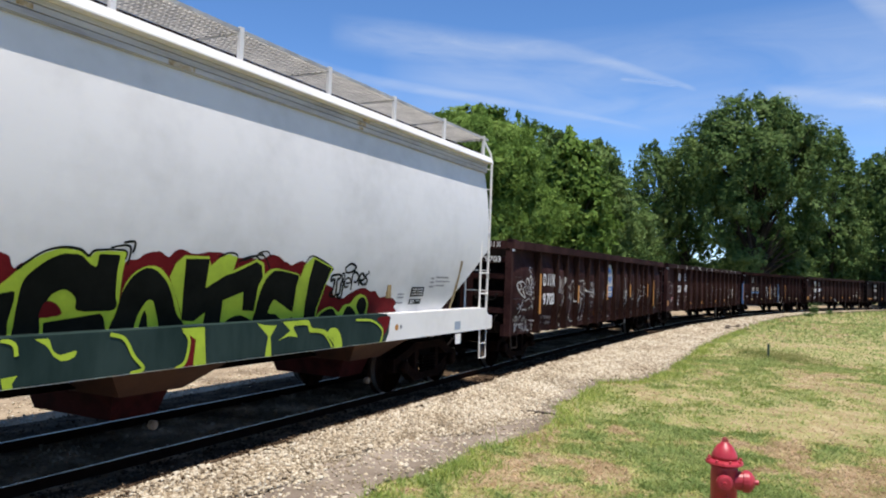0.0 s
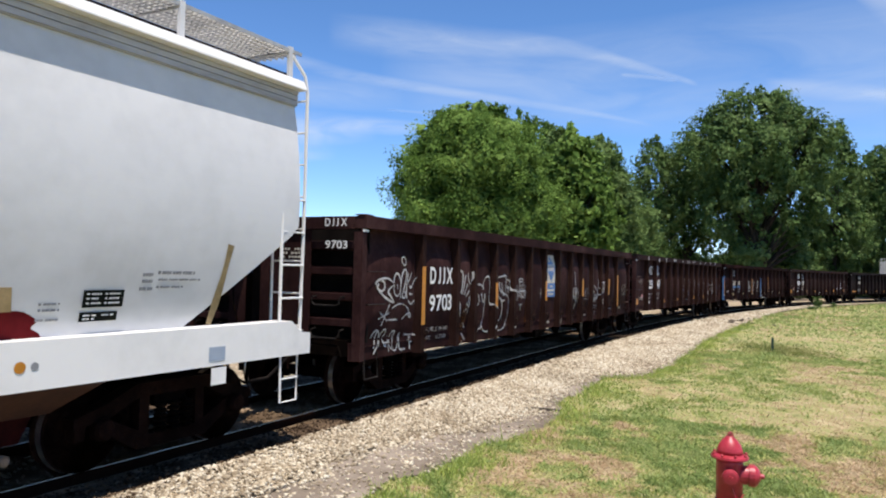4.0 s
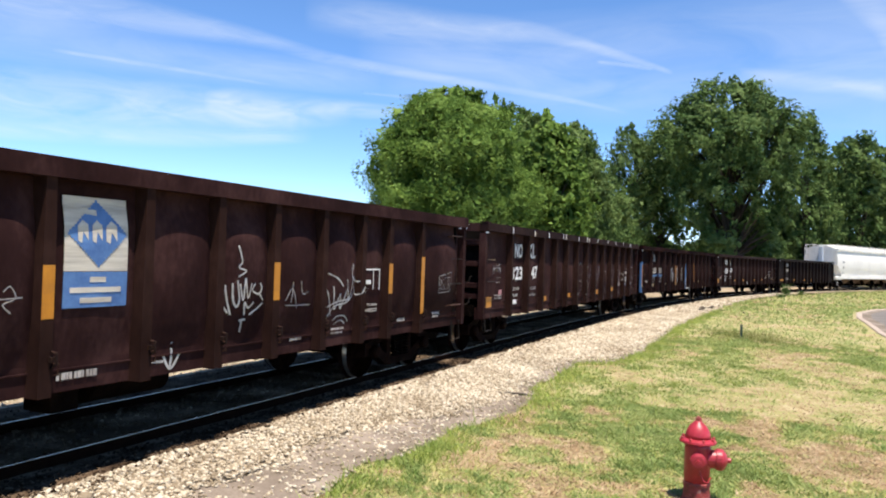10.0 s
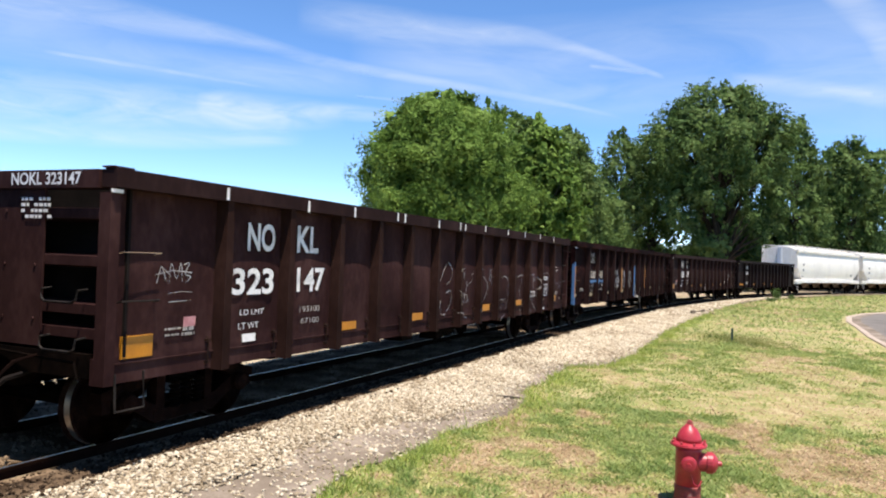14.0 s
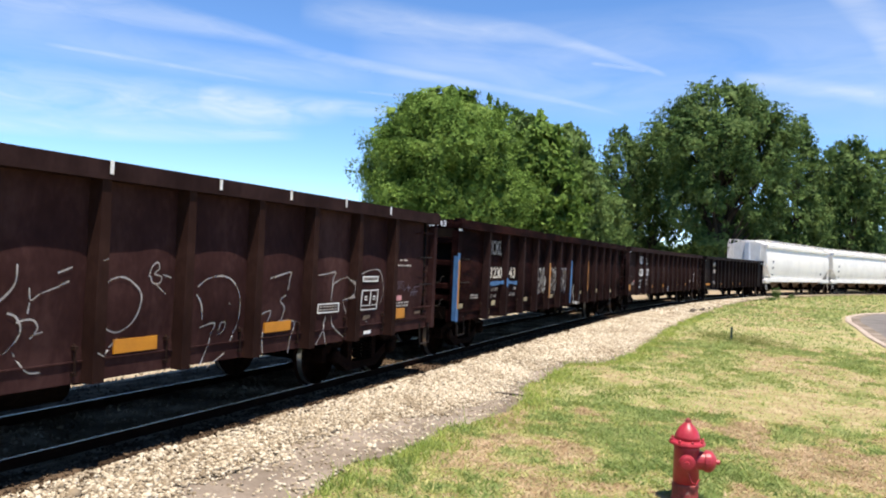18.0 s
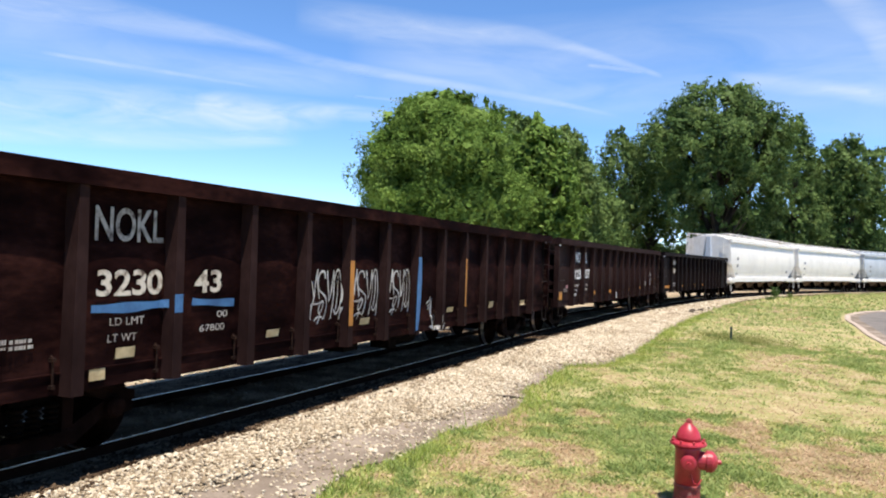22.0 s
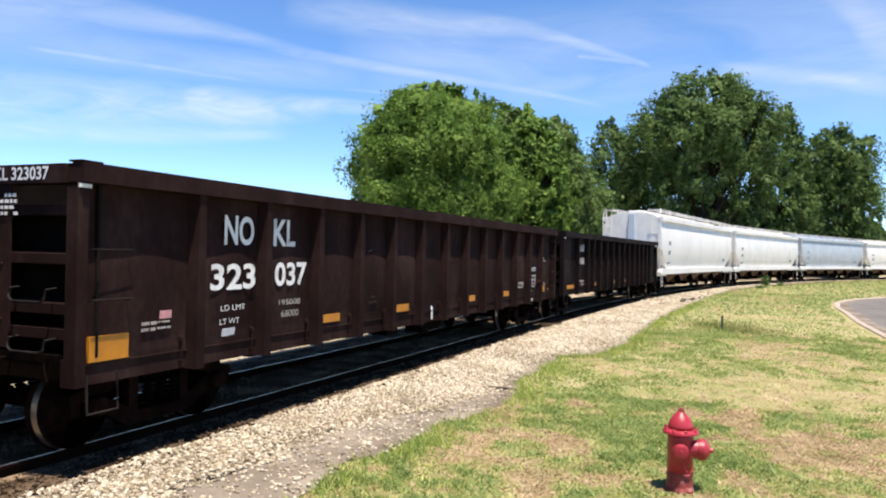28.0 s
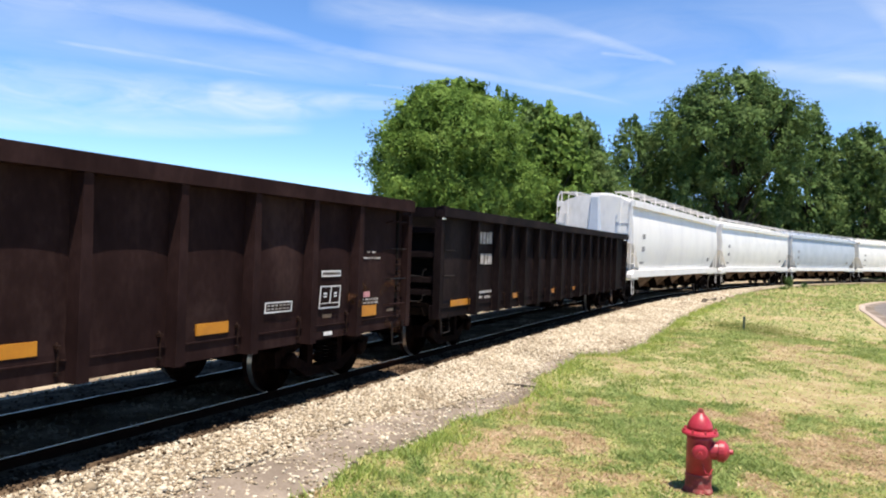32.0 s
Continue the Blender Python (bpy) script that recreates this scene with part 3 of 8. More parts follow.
def fill(car, name, outline, layer, material, label="", sill=False, curved=False):
    """A painted shape on a curved side, in level strips; outline in x, z."""
    pts = [Vector(p) for p in outline]
    if curved:
        n = len(pts)
        soft = []
        for i in range(n):
            p0, p1, p2, p3 = pts[i - 1], pts[i], pts[(i + 1) % n], pts[(i + 2) % n]
            for k in range(5):
                f = k / 5
                soft.append(0.5 * (2 * p1 + 0.8 * (p2 - p0) * f + (1.6 * p0 - 4.4 * p1 + 3.6 * p2 - 0.8 * p3) * f * f + (2.4 * p1 - 0.8 * p0 - 2.4 * p2 + 0.8 * p3) * f ** 3))
        pts = [Vector((p.x, min(max(p.y, z_low), z_top))) for z_low, z_top in [(min(q.y for q in pts), max(q.y for q in pts))] for p in soft]
    z0, z1 = min(p.y for p in pts), max(p.y for p in pts)
    rows = max(4, int((z1 - z0) / 0.009))
    geo = Geo()
    for r in range(rows):
        a, b = z0 + (z1 - z0) * r / rows, z0 + (z1 - z0) * (r + 1) / rows
        m = (a + b) / 2
        cuts = []
        for p, q in zip(pts, pts[1:] + pts[:1]):
            if (p.y > m) != (q.y > m):
                k = (q.x - p.x) / (q.y - p.y)
                lim = sorted((p.x, q.x))
                cuts.append((p.x + k * (m - p.y), min(max(p.x + k * (a - p.y), lim[0]), lim[1]), min(max(p.x + k * (b - p.y), lim[0]), lim[1])))
        cuts.sort()
        off = 0.004 + 0.0012 * layer
        ya, yb = (-1.60 - off, -1.60 - off) if sill else (skin(car, 0, a) - off, skin(car, 0, b) - off)
        for c, d in zip(cuts[::2], cuts[1::2]):
            geo.add([(c[1], ya, a), (d[1], ya, a), (d[2], yb, b), (c[2], yb, b)], [(0, 1, 2, 3)])
    return part(name, geo, material, car, label)


def sill_line(car, line, width, material, label=""):
    """A painted line on the flat face of a hopper's sill; line in x, z."""
    pts = smooth_line(line)
    v, f = [], []
    for i, p in enumerate(pts):
        d = (pts[min(i + 1, len(pts) - 1)] - pts[max(i - 1, 0)]).normalized()
        for side in (1, -1):
            v.append((p.x - d.y * width * 0.5 * side, -1.611, min(max(p.y + d.x * width * 0.5 * side, 0.985), 1.366)))
        if i:
            f.append((2 * i - 2, 2 * i - 1, 2 * i + 1, 2 * i))
    part("graffiti", Geo().add(v, f), material, car, label)


_letters = {}


def glyphs(text, bold, width, height):
    """The mesh of a word, made to fill a width and a height; its points and faces."""
    key = (text, bold)
    if key not in _letters:
        cu = bpy.data.curves.new("lettering", "FONT")
        cu.body, cu.offset = text, bold
        ob = bpy.data.objects.new("lettering", cu)
        me = bpy.data.meshes.new_from_object(ob)
        _letters[key] = (np.array([v.co[:2] for v in me.vertices]), [tuple(p.vertices) for p in me.polygons])
        bpy.data.objects.remove(ob)
        bpy.data.meshes.remove(me)
    co, faces = _letters[key]
    lo, hi = co.min(0), co.max(0)
    return (co - lo) * np.array([width, height]) / (hi - lo), faces


def islands(points, faces):
    """Points and faces, letter by letter."""
    root = list(range(len(points)))

    def find(i):
        while root[i] != i:
            i = root[i]
        return i

    for f in faces:
        for k in f[1:]:
            root[find(k)] = find(f[0])
    groups = {}
    for f in faces:
        groups.setdefault(find(f[0]), []).append(f)
    for own in groups.values():
        used = sorted({i for f in own for i in f})
        place = {i: k for k, i in enumerate(used)}
        yield [points[i] for i in used], [tuple(place[i] for i in f) for f in own]


def letters(car, text, x, z, width, height, material, bold=0.0):
    """Painted words on a car's near side, from their lower left corner."""
    co, faces = glyphs(text, bold, width, height)
    v = [(x + a, 0.0, z + b) for a, b in co]
    for pts, own in islands(v, faces):
        lo, hi = min(p[2] for p in pts), max(p[2] for p in pts)
        x0, x1 = min(p[0] for p in pts), max(p[0] for p in pts)
        front = min(skin(car, x0 + (x1 - x0) * i / 6, lo + (hi - lo) * j / 4) for i in range(7) for j in range(5)) - 0.012
        pts = [(p[0], front, p[2]) for p in pts]
        if hi - lo > 0.6 * height:
            pts = [(p[0], p[1], z + (p[2] - lo) * height / (hi - lo)) for p in pts]
        part("letter", Geo().add(pts, own), material, car, "painted white letter")


def end_letters(car, text, y, z, width, height, h):
    """Painted words on a car's leading end."""
    co, faces = glyphs(text, 0.02, width, height)
    v = [(-h - 0.036, y - a, z + b) for a, b in co]
    for pts, own in islands(v, faces):
        lo, hi = min(p[2] for p in pts), max(p[2] for p in pts)
        if hi - lo > 0.6 * height:
            pts = [(p[0], p[1], z + (p[2] - lo) * height / (hi - lo)) for p in pts]
        part("letter", Geo().add(pts, own), LETTER, car, "painted white letter")


PANEL_Y, RIB_Y, TOP, LOW = -1.455, -1.602, 2.69, 0.76


def gondola(label, length, ribs, paint, bulge=0.03, seed=1, chord_h=0.16, beams=(2.29, 1.86, 1.42, 1.20), nose=0.0):
    """An open-topped gondola car, its middle on the rails' level at the origin."""
    car = thing("gondola_car", label, "gondola car", "cars of the train")
    h = length / 2 - 0.61
    c0 = TOP - chord_h
    hf = h + nose
    SHAPE[car.name] = ("gondola", ribs, h, bulge, seed)
    NOSE[car.name] = nose
    stops = (-hf + 0.1, *ribs, h - 0.1)
    for a, b in zip(stops, stops[1:]):
        # one dented sheet for each bay
        v, f = [], []
        for j in range(17):
            for i in range(15):
                x, z = a + (b - a) * i / 14, 0.98 + (c0 - 0.98) * j / 16
                v.append((x, skin(car, x, z), z))
        for j in range(16):
            for i in range(14):
                k = j * 15 + i
                f.append((k, k + 1, k + 16, k + 15))
        g = Geo().add(v, f)
        g.add([(a, PANEL_Y + 0.012, LOW), (b, PANEL_Y + 0.012, LOW), (b, PANEL_Y + 0.012, c0), (a, PANEL_Y + 0.012, c0)], [(3, 2, 1, 0)])
        part("side_panel", g, paint, car, smooth=True)
    part("side_panel", Geo().box(-hf + 0.05, h - 0.05, 1.446, 1.46, LOW, c0), paint, car)
    for s in (-1, 1):
        y = s * 1.465
        g = Geo().box(-hf, h, min(s * 1.44, s * 1.625), max(s * 1.44, s * 1.625), c0, TOP)
        g.box(-hf + 0.01, h - 0.01, min(s * 1.47, s * 1.60), max(s * 1.47, s * 1.60), TOP, TOP + 0.012)
        part("top_chord", g, RIB if paint in (BROWN, REDBROWN) else paint, car)
        g = Geo()
        g.box(-5.35, 5.35, min(y + s * 0.004, y - s * 0.10), max(y + s * 0.004, y - s * 0.10), 0.73, LOW + 0.22)
        g.box(-hf + 0.02, -5.354, min(y + s * 0.004, y - s * 0.10), max(y + s * 0.004, y - s * 0.10), LOW - 0.02, LOW + 0.22)
        g.box(5.354, h - 0.02, min(y + s * 0.004, y - s * 0.10), max(y + s * 0.004, y - s * 0.10), LOW - 0.02, LOW + 0.22)
        g.box(-hf + 0.06, h - 0.06, min(y, y + s * 0.022), max(y, y + s * 0.022), LOW + 0.155, LOW + 0.168)
        part("side_sill", g, paint, car)
    # ribs: flat-faced hat sections, shallower towards the top
    loops = []
    for z, out, half in ((0.725, 0.147, 0.064), (1.5, 0.147, 0.06), (2.1, 0.147, 0.055), (c0 - 0.002, 0.145, 0.048)):
        loops.append([(-half - 0.010, 0, z), (-half, -out, z), (half, -out, z), (half + 0.010, 0, z)])
    rib = Geo().rings(loops).mesh("side_rib")
    rib_paint = BLACKCAR if paint == BLACKCAR else REDRIB if paint in (DARKBROWN, REDBROWN) else RIB
    rib.materials.append(rib_paint)
    if seed == 1:
        # forked hooks on the foot of a rib
        lug = Geo().box(0.02, 0.085, -0.185, -0.145, 1.02, 1.06)
        lug.tube([(0.05, -0.15, 1.10), (0.06, -0.20, 1.09), (0.055, -0.20, 1.00), (0.05, -0.15, 0.97)], 0.012, 5)
        lug.tube([(0.13, -0.03, 0.98), (0.135, -0.13, 0.99), (0.13, -0.13, 0.90), (0.135, -0.02, 0.88)], 0.010, 5)
    else:
        # a thin pin with two knobs beside a rib
        lug = Geo().tube([(-0.165, -0.02, 0.80), (-0.165, -0.045, 0.83), (-0.165, -0.045, 1.05), (-0.165, -0.02, 1.08)], 0.010, 5)
        lug.box(-0.185, -0.145, -0.065, -0.001, 1.03, 1.06)
        lug.box(-0.182, -0.148, -0.06, -0.001, 0.80, 0.83)
    lug = lug.mesh("tie_down")
    lug.materials.append(RUSTLUG)
    for x in ribs:
        r = part("side_rib", rib, rib_paint, car, at=pose(x, PANEL_Y - 0.0005, 0))
        part("tie_down", lug, RUSTLUG, r)
        part("side_rib", rib, rib_paint, car, at=pose(x, -PANEL_Y + 0.0005, 0, 0, 0, 180))
    floor = Geo().box(-hf + 0.3, h - 0.3, -1.44, 1.44, 1.02, 1.06)
    part("car_floor", floor, UNDER, car)
    # ends: recessed sheet, beams, middle plate, corner posts
    for e in (-1, 1):
        he = hf if e < 0 else h
        # end sheet near black: the recess's shade is in its colour
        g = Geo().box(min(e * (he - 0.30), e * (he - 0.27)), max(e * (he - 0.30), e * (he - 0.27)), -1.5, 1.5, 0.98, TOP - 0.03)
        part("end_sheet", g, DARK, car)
        for z in beams:
            loops = []
            for y in (-1.43, 1.43):
                loops.append([(e * (he - 0.27), y, z - 0.07), (e * (he - 0.03), y, z - 0.045), (e * (he - 0.03), y, z + 0.045), (e * (he - 0.27), y, z + 0.07)])
            part("end_beam", Geo().rings(loops), paint, car)
        g = Geo().box(min(e * (he - 0.025), e * (he - 0.005)), max(e * (he - 0.025), e * (he - 0.005)), -0.72, 0.72, 1.05, c0 - 0.01)
        for y in (-0.62, -0.2, 0.2, 0.62):
            for z in (1.3, 1.8, 2.3):
                g.lathe([(0.018, 0), (0.014, 0.012)], pose(e * (he - 0.005), y, z, 0, 90 * e), 6)
        part("end_plate", g, paint, car)
        part("end_chord", Geo().box(min(e * (he + 0.03), e * (he - 0.16)), max(e * (he + 0.03), e * (he - 0.16)), -1.436, 1.436, c0 - 0.01, TOP - 0.003), paint, car)
        g = Geo().box(min(e * he, e * (he - 0.34)), max(e * he, e * (he - 0.34)), -1.34, 1.34, 0.80, 1.02)
        part("end_sill", g, UNDER, car)
        for s in (-1, 1):
            # an angle post, open just under the chord
            x0, x1 = sorted((e * (he + 0.012), e * (he - 0.10)))
            y0, y1 = sorted((s * 1.44, s * 1.575))
            g = Geo().box(x0, x1, y0, y1, LOW - 0.01, c0 - 0.05)
            x0, x1 = sorted((e * (he + 0.0), e * (he - 0.05)))
            y0, y1 = sorted((s * 1.545, s * 1.575))
            g.box(x0, x1, y0, y1, c0 - 0.05, c0 - 0.001)
            part("corner_post", g, paint, car)
            part("corner_cap", Geo().box(*sorted((e * (he + 0.01), e * (he - 0.22))), *sorted((s * 1.45, s * 1.60)), TOP + 0.012, TOP + 0.028), paint, car)
            # grab irons and a stirrup step
            for z in (1.95, 1.50):
                g = Geo().tube([(e * (he - 0.16), s * 1.47, z - 0.02), (e * (he - 0.16), s * 1.57, z), (e * (he - 0.62), s * 1.57, z), (e * (he - 0.62), s * 1.47, z - 0.02)], 0.005 if z > 1.9 else 0.009, 5)
                part("grab_iron", g, BEIGE if z > 1.9 and e < 0 and seed == 2 else IRON, car)
            for z in (1.50, 1.06):
                # bails that hang below their feet
                g = Geo().tube([(e * (he - 0.03), s * 0.82, z + 0.10), (e * (he + 0.07), s * 0.82, z + 0.09), (e * (he + 0.08), s * 0.83, z + 0.01), (e * (he + 0.08), s * 0.88, z - 0.02), (e * (he + 0.08), s * 1.22, z - 0.02), (e * (he + 0.08), s * 1.27, z + 0.01), (e * (he + 0.07), s * 1.28, z + 0.09), (e * (he - 0.03), s * 1.28, z + 0.10)], 0.013, 6)
                part("grab_iron", g, IRON, car)
            g = Geo().tube([(e * (he - 0.14), s * 1.54, 0.84), (e * (he - 0.14), s * 1.56, 0.50), (e * (he - 0.48), s * 1.56, 0.50), (e * (he - 0.48), s * 1.54, 0.84)], 0.014, 6)
            part("stirrup_step", g, IRON, car)
        part("coupler", COUPLER, UNDER, car, at=pose(e * he, 0, 0, 0, 0, 0 if e < 0 else 180))
    # brake gear and a small white corner patch on the leading end
    part("hand_brake_housing", Geo().box(-hf - 0.12, -hf - 0.026, 0.42, 0.74, 1.92, 2.26), UNDER, car)
    rim = [(-hf - 0.20, 0.58 + 0.25 * math.cos(0.3142 * k), 2.09 + 0.25 * math.sin(0.3142 * k)) for k in range(21)]
    g = Geo().tube(rim, 0.013, 5)
    for k in range(0, 20, 5):
        g.tube([(-hf - 0.17, 0.58, 2.09), rim[k]], 0.010, 5)
    g.lathe([(0.05, 0.0), (0.04, 0.09)], pose(-hf - 0.12, 0.58, 2.09, 0, -90), 8)
    part("hand_brake_wheel", g, RUSTRED, car, "rusty hand-brake wheel")
    part("brake_chain", Geo().tube([(-hf - 0.08, 0.58, 1.92), (-hf - 0.07, 0.56, 1.4), (-hf - 0.05, 0.42, 1.0)], 0.014, 5), UNDER, car)
    part("corner_bracket", Geo().box(-hf - 0.016, -hf + 0.11, -1.592, -1.578, 2.480, 2.512), LETTER, car, "small white patch at the corner")
    for z in (2.36, 1.12):
        part("grab_iron", Geo().tube([(h - 0.16, -1.47, z - 0.02), (h - 0.16, -1.57, z), (h - 0.62, -1.57, z), (h - 0.62, -1.47, z - 0.02)], 0.011, 5), RUSTRED if seed == 1 else paint, car)
    for z in (1.78, 1.60, 1.38, 1.16, 0.98):
        part("ladder_bracket", Geo().tube([(h - 0.30, -1.47, z), (h - 0.30, -1.55, z + 0.01), (h - 0.33, -1.56, z - 0.07), (h - 0.33, -1.47, z - 0.08)], 0.012, 5), RUSTLUG, car)
    part("air_hose", Geo().tube([(-hf + 0.1, -0.55, 0.80), (-hf - 0.16, -0.50, 0.74), (-hf - 0.36, -0.34, 0.48), (-hf - 0.58, -0.20, 0.44)], 0.026, 6), DARK, car)
    part("hose_coupling", Geo().tube([(-hf - 0.06, -0.78, 0.98), (-hf - 0.26, -0.74, 0.93), (-hf - 0.40, -0.72, 0.80), (-hf - 0.43, -0.72, 0.64)], [0.012, 0.02, 0.02, 0.014], 7), TRUCK, car)
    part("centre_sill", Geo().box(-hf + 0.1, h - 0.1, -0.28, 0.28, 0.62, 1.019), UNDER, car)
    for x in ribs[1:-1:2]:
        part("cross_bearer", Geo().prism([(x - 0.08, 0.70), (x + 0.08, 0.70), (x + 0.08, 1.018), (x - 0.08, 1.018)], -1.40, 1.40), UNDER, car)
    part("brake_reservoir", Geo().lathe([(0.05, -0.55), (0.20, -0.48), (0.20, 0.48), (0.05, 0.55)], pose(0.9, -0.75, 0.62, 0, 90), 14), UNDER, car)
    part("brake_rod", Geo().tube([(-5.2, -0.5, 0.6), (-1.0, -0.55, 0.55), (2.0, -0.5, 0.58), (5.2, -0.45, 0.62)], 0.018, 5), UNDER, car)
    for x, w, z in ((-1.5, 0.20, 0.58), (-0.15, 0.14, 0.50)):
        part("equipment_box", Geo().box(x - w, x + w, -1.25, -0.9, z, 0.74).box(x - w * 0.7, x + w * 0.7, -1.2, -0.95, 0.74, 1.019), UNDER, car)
    bogies(car, length / 2 - 2.13)
    CARS.append((car, length))
    return car


def hopper(label, length, paint, sill_paint, detailed=False, short=0.78):
    """A round-sided covered hopper with a roof walk."""
    car = thing("covered_hopper_car", label, "hopper car", "cars of the train")
    h = length / 2 - short
    low = h - 1.55
    side = HOPPER_SIDE
    SHAPE[car.name] = ("hopper", (), h, 0.0, 0)
    roof = ((4.00, 1.40), (4.16, 1.05), (4.27, 0.62), (4.30, 0.05))

    def reach(z):
        return low + (h - low) * min(max((z - 1.37) / 1.05, -0.3), 1.0)

    g = Geo()
    loops = [[(-reach(z), -w, z), (reach(z), -w, z), (reach(z), w, z), (-reach(z), w, z)] for z, w in side + roof]
    g.rings(loops)
    part("tank_shell", g, paint, car, "smooth rounded side and roof sheets")
    for s in (-1, 1):
        y0, y1 = sorted((s * 1.40, s * 1.60))
        up = 0.09 if detailed else 0.0
        low_edge = 4.055 if detailed else 3.84
        y0, y1 = sorted((s * 1.40, s * (1.605 if detailed else 1.60)))
        if detailed:
            part("eave_rail", Geo().rings([[(x, s * 1.40, 4.045), (x, s * 1.605, 4.045), (x, s * 1.605, 4.06), (x, s * 1.565, 4.155), (x, s * 1.40, 4.19)] for x in (-h - 0.02, h + 0.02)]), WHITE, car, "bright sloping eave")
        else:
            part("eave_rail", Geo().prism([(-h - 0.02, low_edge), (h + 0.02, low_edge), (h + 0.02, 4.06 + up), (-h - 0.02, 4.06 + up)], y0, y1), paint, car)
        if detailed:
            # steps in a darker colour that holds the shade below the eave
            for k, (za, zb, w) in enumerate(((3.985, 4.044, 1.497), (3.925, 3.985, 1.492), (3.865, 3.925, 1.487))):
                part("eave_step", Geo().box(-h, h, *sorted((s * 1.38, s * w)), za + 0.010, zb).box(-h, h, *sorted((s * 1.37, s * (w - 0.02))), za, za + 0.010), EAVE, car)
            # added dark strip: the shade between the eave and the roof walk
            part("roof_angle", Geo().box(-h + 0.05, h - 0.05, *sorted((s * 1.385, s * 1.40)), 4.192, 4.245), TRUCK, car, "dark strip that stands for the shade under the roof walk")
        y0, y1 = sorted((s * 1.36, s * 1.60))
        foot = 0.98 if detailed else 1.09
        g = Geo().prism([(-h - 0.22, foot), (h + 0.22, foot), (h + 0.22, 1.22), (h + 0.05, 1.24), (h - 0.12, 1.37), (-h + 0.12, 1.37), (-h - 0.05, 1.24), (-h - 0.22, 1.22)], y0, y1)
        part("side_sill", g, sill_paint, car, "broad white side sill")
        # roof walk: a grate on brackets, with its outer edge raised
        y0, y1 = s * 0.80, s * 1.44
        g = Geo()
        for i in range(8 if detailed else 5):
            y = y0 + (y1 - y0) * i / (7 if detailed else 4)
            g.box(-h - 0.1, h + 0.1, y - 0.010, y + 0.010, 4.40 + up, 4.44 + up)
        n = int(2 * h / (0.065 if detailed else 0.2))
        for i in range(n + 1):
            x = -h + 2 * h * i / n
            if detailed:
                g.prism([(x - 0.022, 4.402 + up), (x - 0.004, 4.402 + up), (x + 0.022, 4.434 + up), (x + 0.004, 4.434 + up)], min(y0, y1), max(y0, y1))
            else:
                g.box(x - 0.009, x + 0.009, min(y0, y1), max(y0, y1), 4.41 + up, 4.43 + up)
        walk_ob = part("roof_walk", g, GREY, car, "galvanised grate along the roof")
        n = 10
        for i in range(n + 1):
            x = -h + 0.1 + (2 * h - 0.2) * i / n
            g = Geo().box(x - 0.03, x + 0.03, *sorted((y1 - s * 0.02, y1 + s * 0.02)), 4.05 + up, 4.46 + up)
            g.tube([(x, y1, 4.40 + up), (x, y0, 4.39 + up)], 0.018, 5)
            g.box(x - 0.02, x + 0.02, *sorted((y0 - s * 0.02, y0 + s * 0.02)), 4.20, 4.42 + up)
            part("bracket", g, paint, walk_ob)
    part("hatch_trough", Geo().box(-h + 0.6, h - 0.6, -0.38, 0.38, 4.28, 4.42), paint, car)
    for e in (-1, 1):
        x = e * h
        # end wall stiffener, ladders on the end's corners
        # detailed car: post near black, the shade of its end as colour
        part("end_post", Geo().rings([[(x, -0.18, 4.2), (x + e * 0.1, -0.13, 4.2), (x + e * 0.1, 0.13, 4.2), (x, 0.18, 4.2)], [(x, -0.32, 2.42), (x + e * 0.16, -0.2, 2.42), (x + e * 0.16, 0.2, 2.42), (x, 0.32, 2.42)]]),
             UNDER if detailed else PALEBLUE, car)
        for s in (-1, 1):
            g = Geo()
            lx = x + e * 0.14
            g.tube([(lx, s * 1.50, 1.1), (lx, s * 1.52, 2.5), (lx, s * 1.52, 4.05), (lx - e * 0.03, s * 1.50, 4.25), (lx - e * 0.2, s * 1.44, 4.46)], 0.022, 6)
            g.tube([(lx - e * 0.42, s * 1.55, 1.1), (lx - e * 0.42, s * 1.55, 2.6)], 0.02, 6)
            for i in range(5):
                g.tube([(lx, s * 1.53, 1.25 + i * 0.38), (lx - e * 0.42, s * 1.55, 1.25 + i * 0.38)], 0.014, 5)
            for i in range(8):
                g.tube([(lx, s * 1.50, 1.3 + i * 0.38), (lx, s * 1.06, 1.3 + i * 0.38)], 0.012, 5)
            g.tube([(lx, s * 1.06, 1.1), (lx, s * 1.06, 4.3)], 0.018, 6)
            part("ladder", g, sill_paint, car, "white end ladder")
            g = Geo().tube([(lx - e * 0.10, s * 1.56, 1.02), (lx - e * 0.12, s * 1.57, 0.46), (lx - e * 0.40, s * 1.57, 0.46), (lx - e * 0.40, s * 1.56, 1.02)], 0.014, 6)
            g.tube([(lx - e * 0.11, s * 1.57, 0.72), (lx - e * 0.40, s * 1.57, 0.72)], 0.011, 6)
            part("stirrup_step", g, sill_paint, car)
        part("end_platform", Geo().box(*sorted((x - e * 1.7, x + e * 0.22)), -1.36, 1.36, 0.98, 1.06), sill_paint, car)
        for y in (-1.0, 1.0):
            g = Geo().rings([[(x - e * 0.05, y - 0.05, 2.42), (x - e * 0.18, y - 0.05, 2.42), (x - e * 0.18, y + 0.05, 2.42), (x - e * 0.05, y + 0.05, 2.42)],
                     [(x - e * 0.05, y - 0.05, 1.06), (x - e * 0.18, y - 0.05, 1.06), (x - e * 0.18, y + 0.05, 1.06), (x - e * 0.05, y + 0.05, 1.06)]])
            # struts of the detailed car are coloured dark for the shade there
            part("end_strut", g, UNDER if detailed else paint, car)
